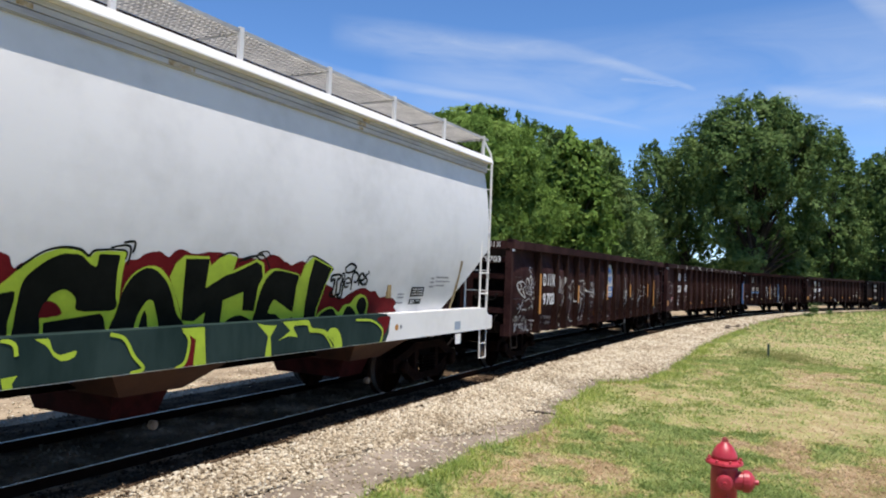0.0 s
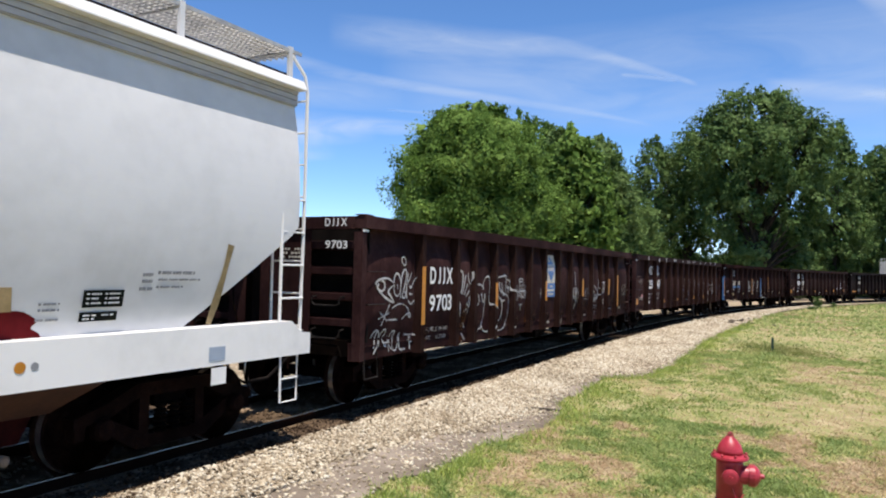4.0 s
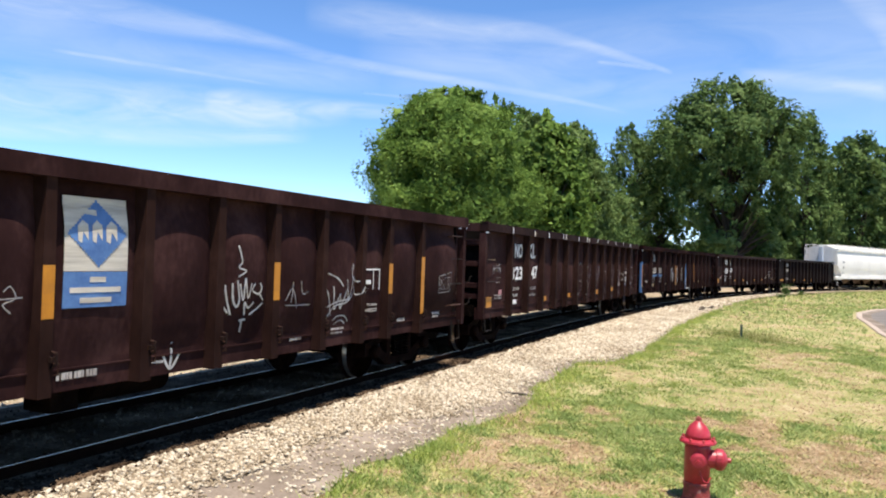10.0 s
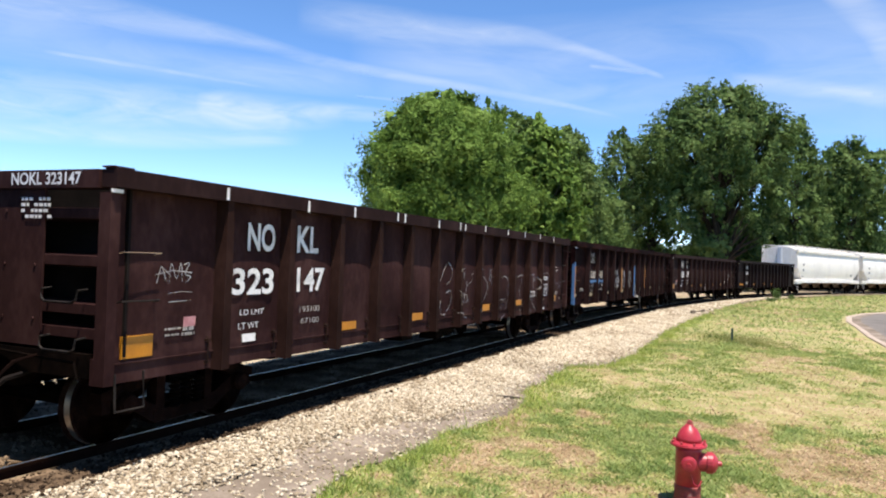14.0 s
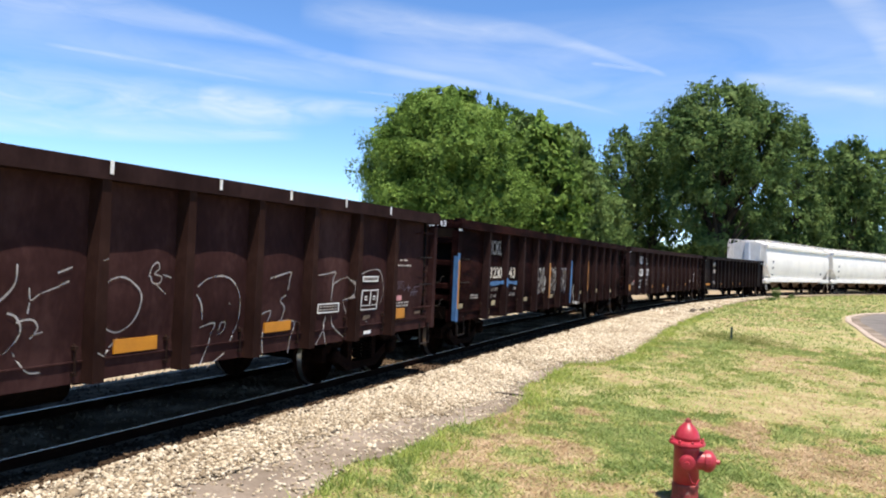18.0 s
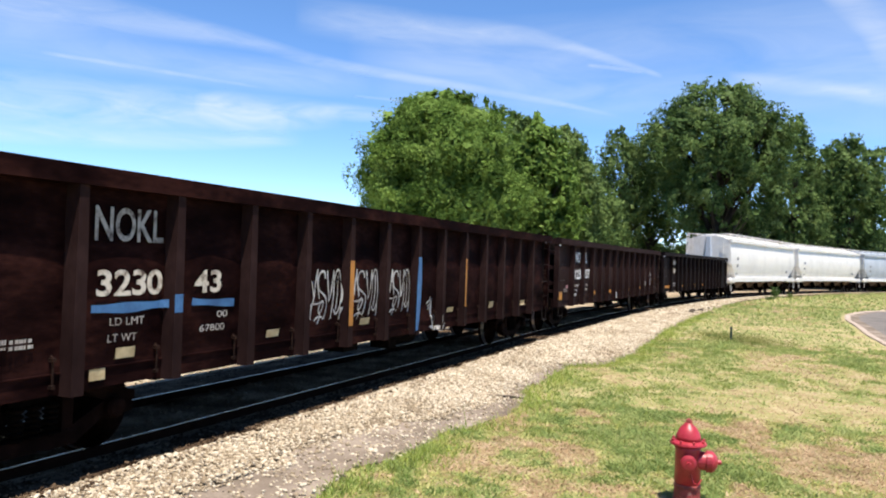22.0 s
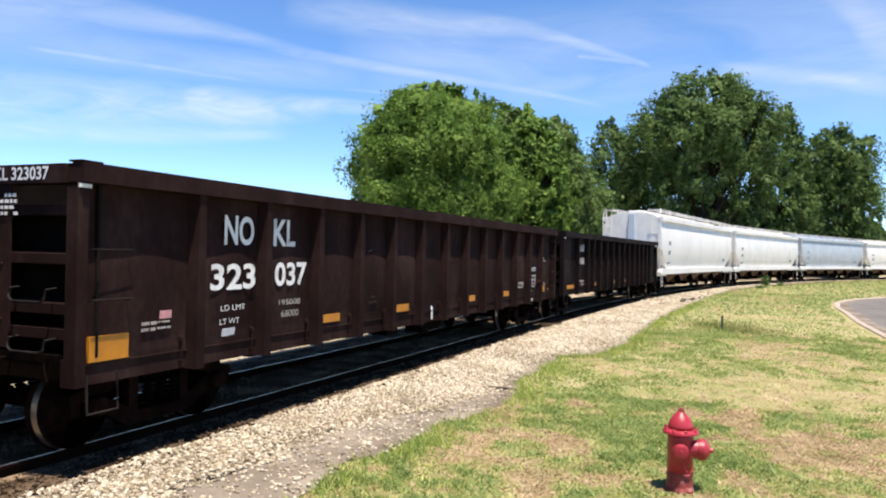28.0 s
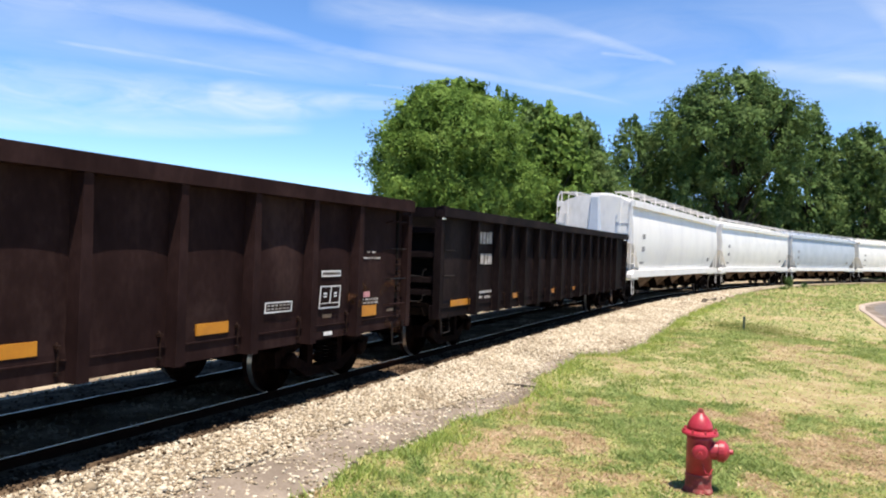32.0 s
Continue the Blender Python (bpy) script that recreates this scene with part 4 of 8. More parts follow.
        part("coupler", COUPLER, UNDER, car, at=pose(e * (h + 0.16), 0, 0, 0, 0, 0 if e < 0 else 180))
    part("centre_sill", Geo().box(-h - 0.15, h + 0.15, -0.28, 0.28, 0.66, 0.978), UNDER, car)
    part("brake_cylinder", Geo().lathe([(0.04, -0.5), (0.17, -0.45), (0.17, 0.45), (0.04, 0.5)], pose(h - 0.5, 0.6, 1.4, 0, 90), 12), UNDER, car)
    # discharge bays: slope sheets and gates
    pitch = low * 2 / 5.2 if length > 19.5 else 4.1
    for i in ((-2, -1, 0, 1, 2) if length > 19.5 else (-1, 0, 1)):
        x = 1.2 * (length < 19.5) + i * pitch
        w = pitch * 0.49 if length > 19.5 else 0.92
        zt, zb = (1.02, 0.62) if detailed else (1.12, 0.56)
        g = Geo().rings([[(x - w, -1.3, zt), (x + w, -1.3, zt), (x + w, 1.3, zt), (x - w, 1.3, zt)],
                         [(x - w * 0.45, -0.85, zb), (x + w * 0.45, -0.85, zb), (x + w * 0.45, 0.85, zb), (x - w * 0.45, 0.85, zb)]])
        bay = part("discharge_bay", g, RUSTRED if detailed else CHUTE, car, "rust-brown hopper chute")
        g = Geo().rings([[(x - w * 0.40, -0.70, zb), (x + w * 0.40, -0.70, zb), (x + w * 0.40, 0.70, zb), (x - w * 0.40, 0.70, zb)],
                         [(x - 0.30, -0.60, 0.34), (x + 0.30, -0.60, 0.34), (x + 0.30, 0.60, 0.34), (x - 0.30, 0.60, 0.34)]])
        part("outlet", g, DARKRED if detailed else UNDER, bay)
        g = Geo().lathe([(0.03, -0.02), (0.05, 0), (0.05, 0.05), (0.03, 0.07)], pose(x - 0.04, -0.90, 0.30 if detailed else 0.40, 90), 12)
        part("gate_knob", g, BEIGE, bay)
        for s in (-1, 1) if not detailed else ():
            g = Geo().prism([(x - w * 1.02, 1.0), (x - w * 0.98, 1.0), (x - w * 0.5, 0.5), (x - w * 0.54, 0.5)], *sorted((s * 0.9, s * 1.25)))
            part("bay_gusset", g, UNDER, bay)
    bogies(car, h - (1.32 if detailed else 1.25))
    CARS.append((car, length))
    return car

# ---- the train, from its leading car in view to the last ----
RIBS_A = (-6.5, -5.24, -4.5, -3.54, -2.55, -1.57, -0.62, 0.42, 1.4, 2.35, 3.35, 4.32, 5.1, 6.18)
RIBS_B = (-6.6, -5.45, -4.3, -3.2, -2.12, -1.04, 0.07, 1.12, 2.18, 3.29, 4.40, 5.52, 6.6)
RIBS_C = (-6.46, -5.27, -4.5, -3.58, -2.58, -1.58, -0.59, 0.38, 1.35, 2.39, 3.42, 4.37, 5.31, 6.22)
car_0 = hopper("white covered hopper car with lime and black graffiti", 18.53, GREYWHITE, WHITE, True, 1.0)
car_1 = gondola("dark brown gondola car, rusty and covered in white graffiti", 17.17, RIBS_A, DARKBROWN, 0.085, 1, beams=(2.30, 1.95, 1.60, 1.25), nose=0.24)
car_2 = gondola("brown gondola car with white lettering and yellow plates", 17.45, RIBS_B, REDBROWN, 0.045, 2, nose=0.05)
car_3 = gondola("rusty brown gondola car with blue spray on its corner", 17.45, RIBS_B, RUSTY, 0.055, 3, nose=0.12)
car_4 = gondola("plain brown gondola car with large white numbers", 17.45, RIBS_B, BROWN, 0.042, 4)
car_5 = gondola("black gondola car with small yellow plates", 17.43, RIBS_C, BLACKCAR, 0.015, 5)
car_6 = hopper("weathered white covered hopper car, dusty on its lower side", 20.07, WHITEOLD, WHITE)
car_7 = hopper("clean white covered hopper car", 20.07, WHITE, WHITE)
car_8 = hopper("pale blue-grey covered hopper car", 20.07, PALEBLUE, WHITE)
car_9 = hopper("white covered hopper car at the far end of the train", 20.07, WHITE, WHITE)

# ---- paint, lettering and plates on the cars ----
fill(car_0, "graffiti", [(-1.11, 1.54), (-1.18, 1.91), (-1.02, 1.99), (-0.94, 2.02), (-0.86, 1.99), (-0.81, 1.9), (-0.66, 1.96), (0.12, 1.9), (0.23, 1.99), (0.35, 2.01), (0.42, 2.06), (0.58, 2.09), (0.7, 2.04), (0.77, 2.1), (0.87, 2.12), (1.02, 2.08), (1.21, 2.11), (1.39, 2.11), (1.63, 2.07), (2.04, 2.07), (2.17, 2.12), (2.32, 2.1), (2.44, 2.04), (2.45, 2.05), (2.56, 2.01), (2.71, 2.06), (2.82, 2.05), (3.1, 1.91), (3.27, 1.8), (3.46, 1.74), (3.53, 1.63), (3.73, 1.6), (3.87, 1.66), (4.06, 1.72), (4.23, 1.74), (4.38, 1.69), (4.52, 1.69), (4.66, 1.6), (4.84, 1.61), (5.05, 1.58), (5.17, 1.51), (5.13, 1.45), (5.21, 1.4), (5.2, 1.33), (4.74, 1.33), (4.74, 1.33), (-1.11, 1.33)], 0, MAROON, "maroon graffiti cloud", curved=True)
fill(car_0, "graffiti", [(-0.95, 1.33), (-1.0, 1.62), (-0.9, 1.77), (-0.86, 1.81), (-0.74, 1.92), (-0.59, 2.02), (-0.43, 2.07), (-0.27, 2.06), (-0.16, 2.01), (-0.09, 2.06), (0.19, 2.07), (0.21, 2.01), (0.2, 1.85), (0.22, 1.54), (0.25, 1.33)], 1, LIME, "lime letter edge", curved=True)
fill(car_0, "graffiti", [(-0.72, 1.33), (-0.74, 1.48), (-0.74, 1.66), (-0.73, 1.77), (-0.69, 1.85), (-0.56, 1.96), (-0.4, 2.03), (-0.24, 2.02), (-0.14, 1.95), (-0.08, 1.93), (-0.07, 2.01), (-0.05, 2.04), (0.14, 2.04), (0.14, 1.9), (0.16, 1.69), (0.18, 1.55), (-0.19, 1.55), (-0.23, 1.65), (-0.29, 1.71), (-0.37, 1.73), (-0.46, 1.69), (-0.5, 1.61), (-0.53, 1.51), (-0.51, 1.33)], 2, TARGREEN, "black letter", curved=True)
fill(car_0, "graffiti", [(-0.95, 1.34), (-0.99, 1.6), (-0.91, 1.69), (-0.79, 1.72), (-0.77, 1.66), (-0.79, 1.48), (-0.78, 1.33)], 2, TARGREEN, "black letter", curved=True)
fill(car_0, "graffiti", [(-0.49, 1.46), (0.04, 1.52), (0.08, 1.48), (0.15, 1.33), (-0.46, 1.33)], 2, TARGREEN, "black letter")
fill(car_0, "graffiti", [(-0.53, 1.5), (-0.52, 1.61), (-0.47, 1.64), (-0.4, 1.61), (-0.35, 1.56), (-0.35, 1.52)], 3, MAROON, "maroon spot in the letter", curved=True)
fill(car_0, "graffiti", [(0.26, 1.33), (0.22, 1.59), (0.24, 1.77), (0.33, 1.89), (0.47, 1.95), (0.62, 1.93), (0.77, 1.8), (0.88, 1.63), (0.98, 1.46), (1.05, 1.33)], 4, LIME, "lime letter edge", curved=True)
fill(car_0, "graffiti", [(0.21, 1.33), (0.2, 1.52), (0.23, 1.71), (0.31, 1.85), (0.45, 1.93), (0.57, 1.91), (0.7, 1.82), (0.8, 1.69), (0.91, 1.49), (1.02, 1.33)], 5, TARGREEN, "black letter", curved=True)
fill(car_0, "graffiti", [(0.45, 1.33), (0.44, 1.47), (0.48, 1.57), (0.53, 1.63), (0.59, 1.62), (0.64, 1.53), (0.72, 1.33)], 6, LIME, "lime letter centre", curved=True)
fill(car_0, "graffiti", [(0.49, 1.33), (0.49, 1.47), (0.51, 1.53), (0.55, 1.48), (0.59, 1.33)], 7, TARGREEN, "dark centre of the letter", curved=True)
fill(car_0, "graffiti", [(0.74, 1.85), (0.79, 1.98), (0.89, 2.06), (1.22, 2.06), (1.26, 1.97), (1.36, 2.05), (1.5, 2.1), (1.63, 2.07), (1.59, 1.93), (1.94, 2.06), (2.06, 2.02), (2.12, 1.84), (2.12, 1.47), (2.19, 1.33), (1.07, 1.33), (0.98, 1.47), (0.88, 1.63)], 7, LIME, "lime letter edge")
fill(car_0, "graffiti", [(0.94, 1.69), (0.91, 2.03), (1.23, 2.04), (1.23, 1.74), (1.5, 1.88), (1.6, 1.9), (1.94, 2.03), (2.03, 1.99), (2.08, 1.85), (2.07, 1.68), (2.1, 1.48), (1.84, 1.49), (1.8, 1.7), (1.51, 1.61), (1.53, 1.44), (1.54, 1.33), (1.3, 1.33), (1.29, 1.49), (1.15, 1.4), (0.99, 1.42)], 8, TARGREEN, "black letter")
fill(car_0, "graffiti", [(1.62, 1.33), (1.62, 1.38), (1.71, 1.43), (1.84, 1.44), (1.99, 1.39), (2.12, 1.33)], 8, TARGREEN, "black letter", curved=True)
fill(car_0, "graffiti", [(2.06, 1.33), (2.03, 1.49), (2.02, 1.75), (2.08, 1.88), (2.18, 1.95), (2.29, 1.97), (2.7, 1.91), (2.75, 1.87), (2.8, 2.02), (2.95, 2.12), (2.92, 1.96), (2.89, 1.7), (2.97, 1.33)], 10, LIME, "lime letter edge")
fill(car_0, "graffiti", [(2.07, 1.33), (2.05, 1.51), (2.07, 1.7), (2.13, 1.84), (2.22, 1.92), (2.32, 1.94), (2.7, 1.89), (2.7, 1.75), (2.72, 1.48), (2.69, 1.46), (2.41, 1.58), (2.33, 1.6), (2.29, 1.54), (2.28, 1.45), (2.42, 1.43), (2.54, 1.33)], 11, TARGREEN, "black letter", curved=True)
fill(car_0, "graffiti", [(2.59, 1.33), (2.61, 1.34), (2.73, 1.39), (2.79, 1.33)], 11, TARGREEN, "black letter")
fill(car_0, "graffiti", [(2.93, 1.33), (2.88, 1.7), (2.83, 2.04), (2.96, 2.12), (3.38, 2.0), (3.36, 1.94), (3.27, 1.75), (3.2, 1.47), (3.22, 1.33)], 13, LIME, "lime letter edge")
fill(car_0, "graffiti", [(2.97, 1.33), (2.92, 1.56), (2.92, 1.85), (2.97, 2.1), (3.35, 1.99), (3.33, 1.93), (3.25, 1.74), (3.18, 1.49), (3.19, 1.33)], 14, TARGREEN, "black letter")
fill(car_0, "graffiti", [(3.16, 1.33), (3.18, 1.33), (3.25, 1.42), (3.36, 1.48), (3.52, 1.49), (3.68, 1.42), (3.77, 1.51), (3.91, 1.53), (3.98, 1.6), (4.09, 1.65), (4.26, 1.62), (4.36, 1.52), (4.38, 1.39), (4.38, 1.33)], 16, LIME, "lime flourish", curved=True)
fill(car_0, "graffiti", [(3.23, 1.33), (3.23, 1.34), (3.29, 1.41), (3.4, 1.46), (3.53, 1.47), (3.64, 1.39), (3.75, 1.33)], 17, TARGREEN, "black flourish", curved=True)
fill(car_0, "graffiti", [(3.82, 1.33), (3.8, 1.36), (3.83, 1.47), (3.93, 1.49), (4.04, 1.43), (4.14, 1.33)], 17, TARGREEN, "black flourish", curved=True)
fill(car_0, "graffiti", [(4.07, 1.5), (4.11, 1.59), (4.22, 1.61), (4.32, 1.52), (4.33, 1.41), (4.27, 1.33), (4.16, 1.4)], 17, TARGREEN, "black flourish", curved=True)
spray(car_0, "graffiti", [[(-0.79, 1.89), (-0.6, 2.03), (-0.43, 2.08), (-0.26, 2.07), (-0.17, 2.02), (-0.1, 2.07), (0.19, 2.08), (0.21, 2.0)], [(0.04, 2.1), (0.24, 2.12), (0.24, 1.95)], [(0.17, 2.15), (0.29, 2.16), (0.28, 2.06)], [(1.36, 2.06), (1.49, 2.11), (1.63, 2.09), (1.58, 1.96)], [(1.74, 2.04), (1.94, 2.1), (2.07, 2.09), (2.18, 1.96)], [(2.0, 2.14), (2.11, 2.15), (2.18, 2.09)]], 0.022, TARGREEN, "black outline strokes")
spray(car_0, "graffiti", [[(1.66, 2.02), (1.78, 2.07), (1.92, 2.09), (2.0, 2.05)], [(1.95, 2.12), (2.0, 2.13), (2.06, 2.09)], [(2.83, 2.05), (2.96, 2.13), (3.38, 2.0), (3.36, 1.93), (3.28, 1.77), (3.2, 1.47)]], 0.022, TARGREEN, "black outline strokes")
part("graffiti", Geo().box(-1.17, 4.66, -1.6035, -1.42, 1.371, 1.374), TEAL, car_0, "grey-green paint along the sill")
fill(car_0, "graffiti", [(-1.17, 1.373), (4.65, 1.373), (4.74, 1.28), (4.72, 1.1), (4.64, 0.985), (-1.15, 0.985)], 0, TEAL, "grey-green paint along the sill", True)
fill(car_0, "graffiti", [(-0.67, 1.35), (-0.56, 1.35), (-0.51, 1.25), (-0.45, 1.21), (-0.38, 1.22), (-0.3, 1.23), (-0.32, 1.18), (-0.42, 1.16), (-0.5, 1.2), (-0.57, 1.29)], 1, LIME, "lime drip", True, curved=True)
fill(car_0, "graffiti", [(-0.93, 1.07), (-0.8, 1.08), (-0.84, 1.02), (-0.83, 0.985), (-0.91, 0.985)], 1, LIME, "lime drip", True)
fill(car_0, "graffiti", [(0.93, 1.36), (1.03, 1.3), (1.02, 1.08), (0.99, 0.985), (0.76, 0.985), (0.88, 1.04), (0.94, 1.23)], 1, MAROON, "maroon patch", True, curved=True)
fill(car_0, "graffiti", [(0.82, 1.36), (1.13, 1.36), (1.17, 0.985), (1.0, 0.985), (1.02, 1.24)], 2, LIME, "lime drip", True)
fill(car_0, "graffiti", [(1.91, 1.36), (2.07, 1.33), (2.24, 1.32), (2.14, 1.2), (2.17, 0.985), (2.06, 0.985), (2.1, 1.21)], 1, LIME, "lime drip", True)
fill(car_0, "graffiti", [(2.34, 1.36), (2.65, 1.36), (2.54, 1.28), (2.63, 1.17), (2.46, 1.19), (2.29, 1.15), (2.49, 1.25)], 1, LIME, "lime drip", True)
fill(car_0, "graffiti", [(3.21, 1.17), (3.29, 1.24), (3.4, 1.24), (3.5, 1.16), (3.56, 0.985), (3.38, 0.985), (3.38, 1.07), (3.31, 1.13)], 1, LIME, "lime drip", True, curved=True)
fill(car_0, "graffiti", [(4.39, 1.32), (4.74, 1.34), (4.68, 1.17), (4.52, 1.03), (4.55, 1.15), (4.51, 1.23)], 1, MAROON, "maroon end of the graffiti", True, curved=True)
sill_line(car_0, [(-0.95, 1.36), (-0.87, 1.34), (-0.83, 1.3), (-0.82, 1.23)], 0.035, LIME, "lime line on the sill")
sill_line(car_0, [(0.02, 1.35), (0.17, 1.3), (0.28, 1.14), (0.39, 1.02), (0.25, 0.99)], 0.035, LIME, "lime line on the sill")
sill_line(car_0, [(0.85, 1.34), (0.93, 1.24), (0.89, 1.04), (0.77, 0.98)], 0.035, LIME, "lime line on the sill")
sill_line(car_0, [(2.62, 1.35), (2.81, 1.34), (2.89, 1.25), (3.17, 1.2), (3.39, 1.03)], 0.035, LIME, "lime line on the sill")
sill_line(car_0, [(2.58, 1.32), (2.81, 1.31), (2.86, 1.23), (3.05, 1.21), (3.19, 1.15), (3.34, 0.99)], 0.03, LIME, "lime line on the sill")
sill_line(car_0, [(3.85, 1.32), (4.21, 1.3), (4.42, 1.23), (4.54, 1.13), (4.49, 0.98)], 0.03, LIME, "lime line on the sill")
spray(car_1, "graffiti", [[(-7.82, 1.77), (-7.78, 1.82), (-7.68, 1.85), (-7.55, 1.86), (-7.46, 1.83), (-7.38, 1.79)], [(-7.68, 1.83), (-7.62, 1.8), (-7.61, 1.73), (-7.66, 1.68), (-7.74, 1.7), (-7.78, 1.74), (-7.74, 1.78)], [(-7.74, 1.69), (-7.62, 1.61), (-7.49, 1.55), (-7.37, 1.52), (-7.45, 1.6), (-7.52, 1.67), (-7.46, 1.73), (-7.37, 1.77)], [(-7.37, 1.77), (-7.38, 1.69), (-7.33, 1.62), (-7.26, 1.61), (-7.2, 1.67), (-7.18, 1.79), (-7.22, 1.89), (-7.29, 1.93), (-7.36, 1.89), (-7.38, 1.8)], [(-7.29, 1.77), (-7.27, 1.7)], [(-7.17, 1.57), (-7.18, 1.7), (-7.16, 1.84), (-7.11, 1.95), (-7.03, 1.99), (-6.99, 1.92), (-7.03, 1.79), (-7.09, 1.67), (-7.12, 1.6), (-7.05, 1.57), (-7.0, 1.63), (-7.05, 1.67)]], 0.042, CHALK, "white spray-can tag")
spray(car_1, "graffiti", [[(-6.93, 1.94), (-6.96, 1.83), (-6.98, 1.69), (-6.96, 1.56)], [(-6.8, 1.95), (-6.88, 1.85), (-6.94, 1.8)], [(-6.59, 1.87), (-6.73, 1.8), (-6.82, 1.72), (-6.87, 1.75)], [(-6.88, 1.63), (-6.75, 1.62)]], 0.042, CHALK, "white spray-can tag")
spray(car_1, "graffiti", [[(-6.9, 1.53), (-6.83, 1.48), (-6.75, 1.49), (-6.65, 1.53)], [(-6.99, 2.11), (-7.01, 2.07), (-7.06, 2.05), (-7.1, 2.07), (-7.13, 2.11), (-7.11, 2.15), (-7.06, 2.17), (-7.01, 2.16), (-6.99, 2.11)], [(-7.39, 1.43), (-7.3, 1.47), (-7.16, 1.49), (-6.98, 1.45), (-6.86, 1.38), (-6.89, 1.32)], [(-7.47, 1.49), (-7.62, 1.19)], [(-7.72, 1.29), (-7.45, 1.37)], [(-7.7, 1.39), (-7.48, 1.25)], [(-7.48, 1.27), (-7.22, 1.26)], [(-7.05, 1.26), (-6.94, 1.32), (-6.81, 1.34), (-6.77, 1.27), (-6.86, 1.31)]], 0.032, CHALK, "white spray-can tag")
spray(car_1, "graffiti", [[(-7.81, 1.03), (-7.77, 1.1), (-7.7, 1.13), (-7.62, 1.08), (-7.6, 0.99), (-7.64, 0.9), (-7.73, 0.8)], [(-7.69, 1.11), (-7.71, 0.97), (-7.72, 0.88)], [(-7.59, 0.9), (-7.58, 1.04), (-7.53, 1.12), (-7.47, 1.13), (-7.46, 1.06), (-7.5, 1.0), (-7.42, 0.89), (-7.38, 0.93)], [(-7.45, 0.94), (-7.28, 0.93)], [(-7.36, 1.03), (-7.31, 0.8)], [(-7.22, 1.1), (-7.29, 1.07), (-7.31, 0.92), (-7.25, 0.84), (-7.21, 0.86)], [(-7.19, 1.1), (-7.22, 0.98), (-7.21, 0.84), (-7.12, 0.81), (-7.07, 0.89), (-7.06, 1.04)], [(-7.04, 1.06), (-7.01, 0.84), (-6.92, 0.8), (-6.83, 0.81)], [(-6.88, 1.02), (-6.58, 1.0)], [(-6.72, 1.01), (-6.69, 0.79)], [(-6.79, 0.93), (-6.62, 0.9)]], 0.04, CHALK, "white spray-can tag")
spray(car_1, "graffiti", [[(-4.38, 1.33), (-4.24, 1.38), (-4.19, 1.46), (-4.25, 1.58), (-4.34, 1.65), (-4.38, 1.7), (-4.31, 1.74), (-4.18, 1.75), (-4.07, 1.72), (-4.03, 1.67)], [(-4.03, 1.66), (-4.05, 1.73), (-4.01, 1.82), (-3.92, 1.88), (-3.81, 1.9), (-3.71, 1.85), (-3.69, 1.73), (-3.71, 1.6), (-3.74, 1.52), (-3.7, 1.44), (-3.61, 1.36)], [(-4.1, 1.59), (-4.06, 1.48), (-4.0, 1.43), (-3.96, 1.48), (-3.96, 1.58)], [(-3.96, 1.43), (-3.95, 1.28), (-3.97, 1.14), (-3.96, 0.99), (-3.91, 0.92), (-3.79, 0.87), (-3.66, 0.87)], [(-4.3, 0.93), (-4.14, 0.93), (-4.02, 0.95), (-3.96, 0.99)], [(-3.62, 1.38), (-3.5, 1.31), (-3.44, 1.2), (-3.44, 1.06), (-3.5, 0.98), (-3.58, 0.92)]], 0.046, CHALK, "white outline throw-up in spray paint")
spray(car_1, "graffiti", [[(-3.4, 1.87), (-3.1, 1.91), (-2.97, 1.9), (-2.97, 1.72), (-2.96, 1.55)], [(-2.91, 1.83), (-2.71, 1.82), (-2.67, 1.72), (-2.64, 1.62)], [(-3.29, 1.79), (-3.28, 1.67), (-3.17, 1.58)], [(-3.18, 1.78), (-3.15, 1.6), (-3.04, 1.58)], [(-3.4, 1.59), (-3.29, 1.51), (-3.16, 1.41), (-3.08, 1.25), (-3.12, 1.06), (-3.23, 0.95), (-3.35, 0.91), (-3.18, 0.86), (-2.94, 0.87), (-2.78, 0.97), (-2.73, 1.14), (-2.73, 1.32), (-2.79, 1.48), (-2.93, 1.55), (-3.14, 1.54)], [(-3.16, 1.42), (-2.99, 1.44)], [(-2.64, 1.63), (-2.5, 1.61), (-2.38, 1.48), (-2.31, 1.29), (-2.32, 1.05), (-2.4, 0.94), (-2.56, 0.88)], [(-2.88, 1.71), (-2.82, 1.65), (-2.76, 1.71)], [(-2.82, 1.65), (-2.81, 1.57)]], 0.046, CHALK, "white outline throw-up in spray paint")
spray(car_1, "graffiti", [[(-2.37, 1.66), (-2.32, 1.51), (-2.26, 1.41)], [(-2.29, 1.72), (-2.25, 1.5), (-2.18, 1.53), (-2.21, 1.69)], [(-2.15, 1.78), (-2.12, 1.53), (-2.03, 1.46)], [(-2.0, 1.75), (-2.05, 1.53), (-1.91, 1.46)], [(-1.92, 1.8), (-1.89, 1.59), (-1.8, 1.43)], [(-1.79, 1.71), (-1.83, 1.51), (-1.7, 1.58)], [(-2.37, 1.56), (-2.13, 1.6), (-1.71, 1.6)], [(-1.99, 1.83), (-2.02, 1.8), (-2.09, 1.8), (-2.16, 1.8), (-2.19, 1.83), (-2.17, 1.85), (-2.09, 1.86), (-2.02, 1.85), (-1.99, 1.83)], [(-2.17, 1.32), (-1.98, 1.33), (-2.08, 1.28), (-2.03, 1.17)]], 0.032, CHALK, "white spray-can tag")
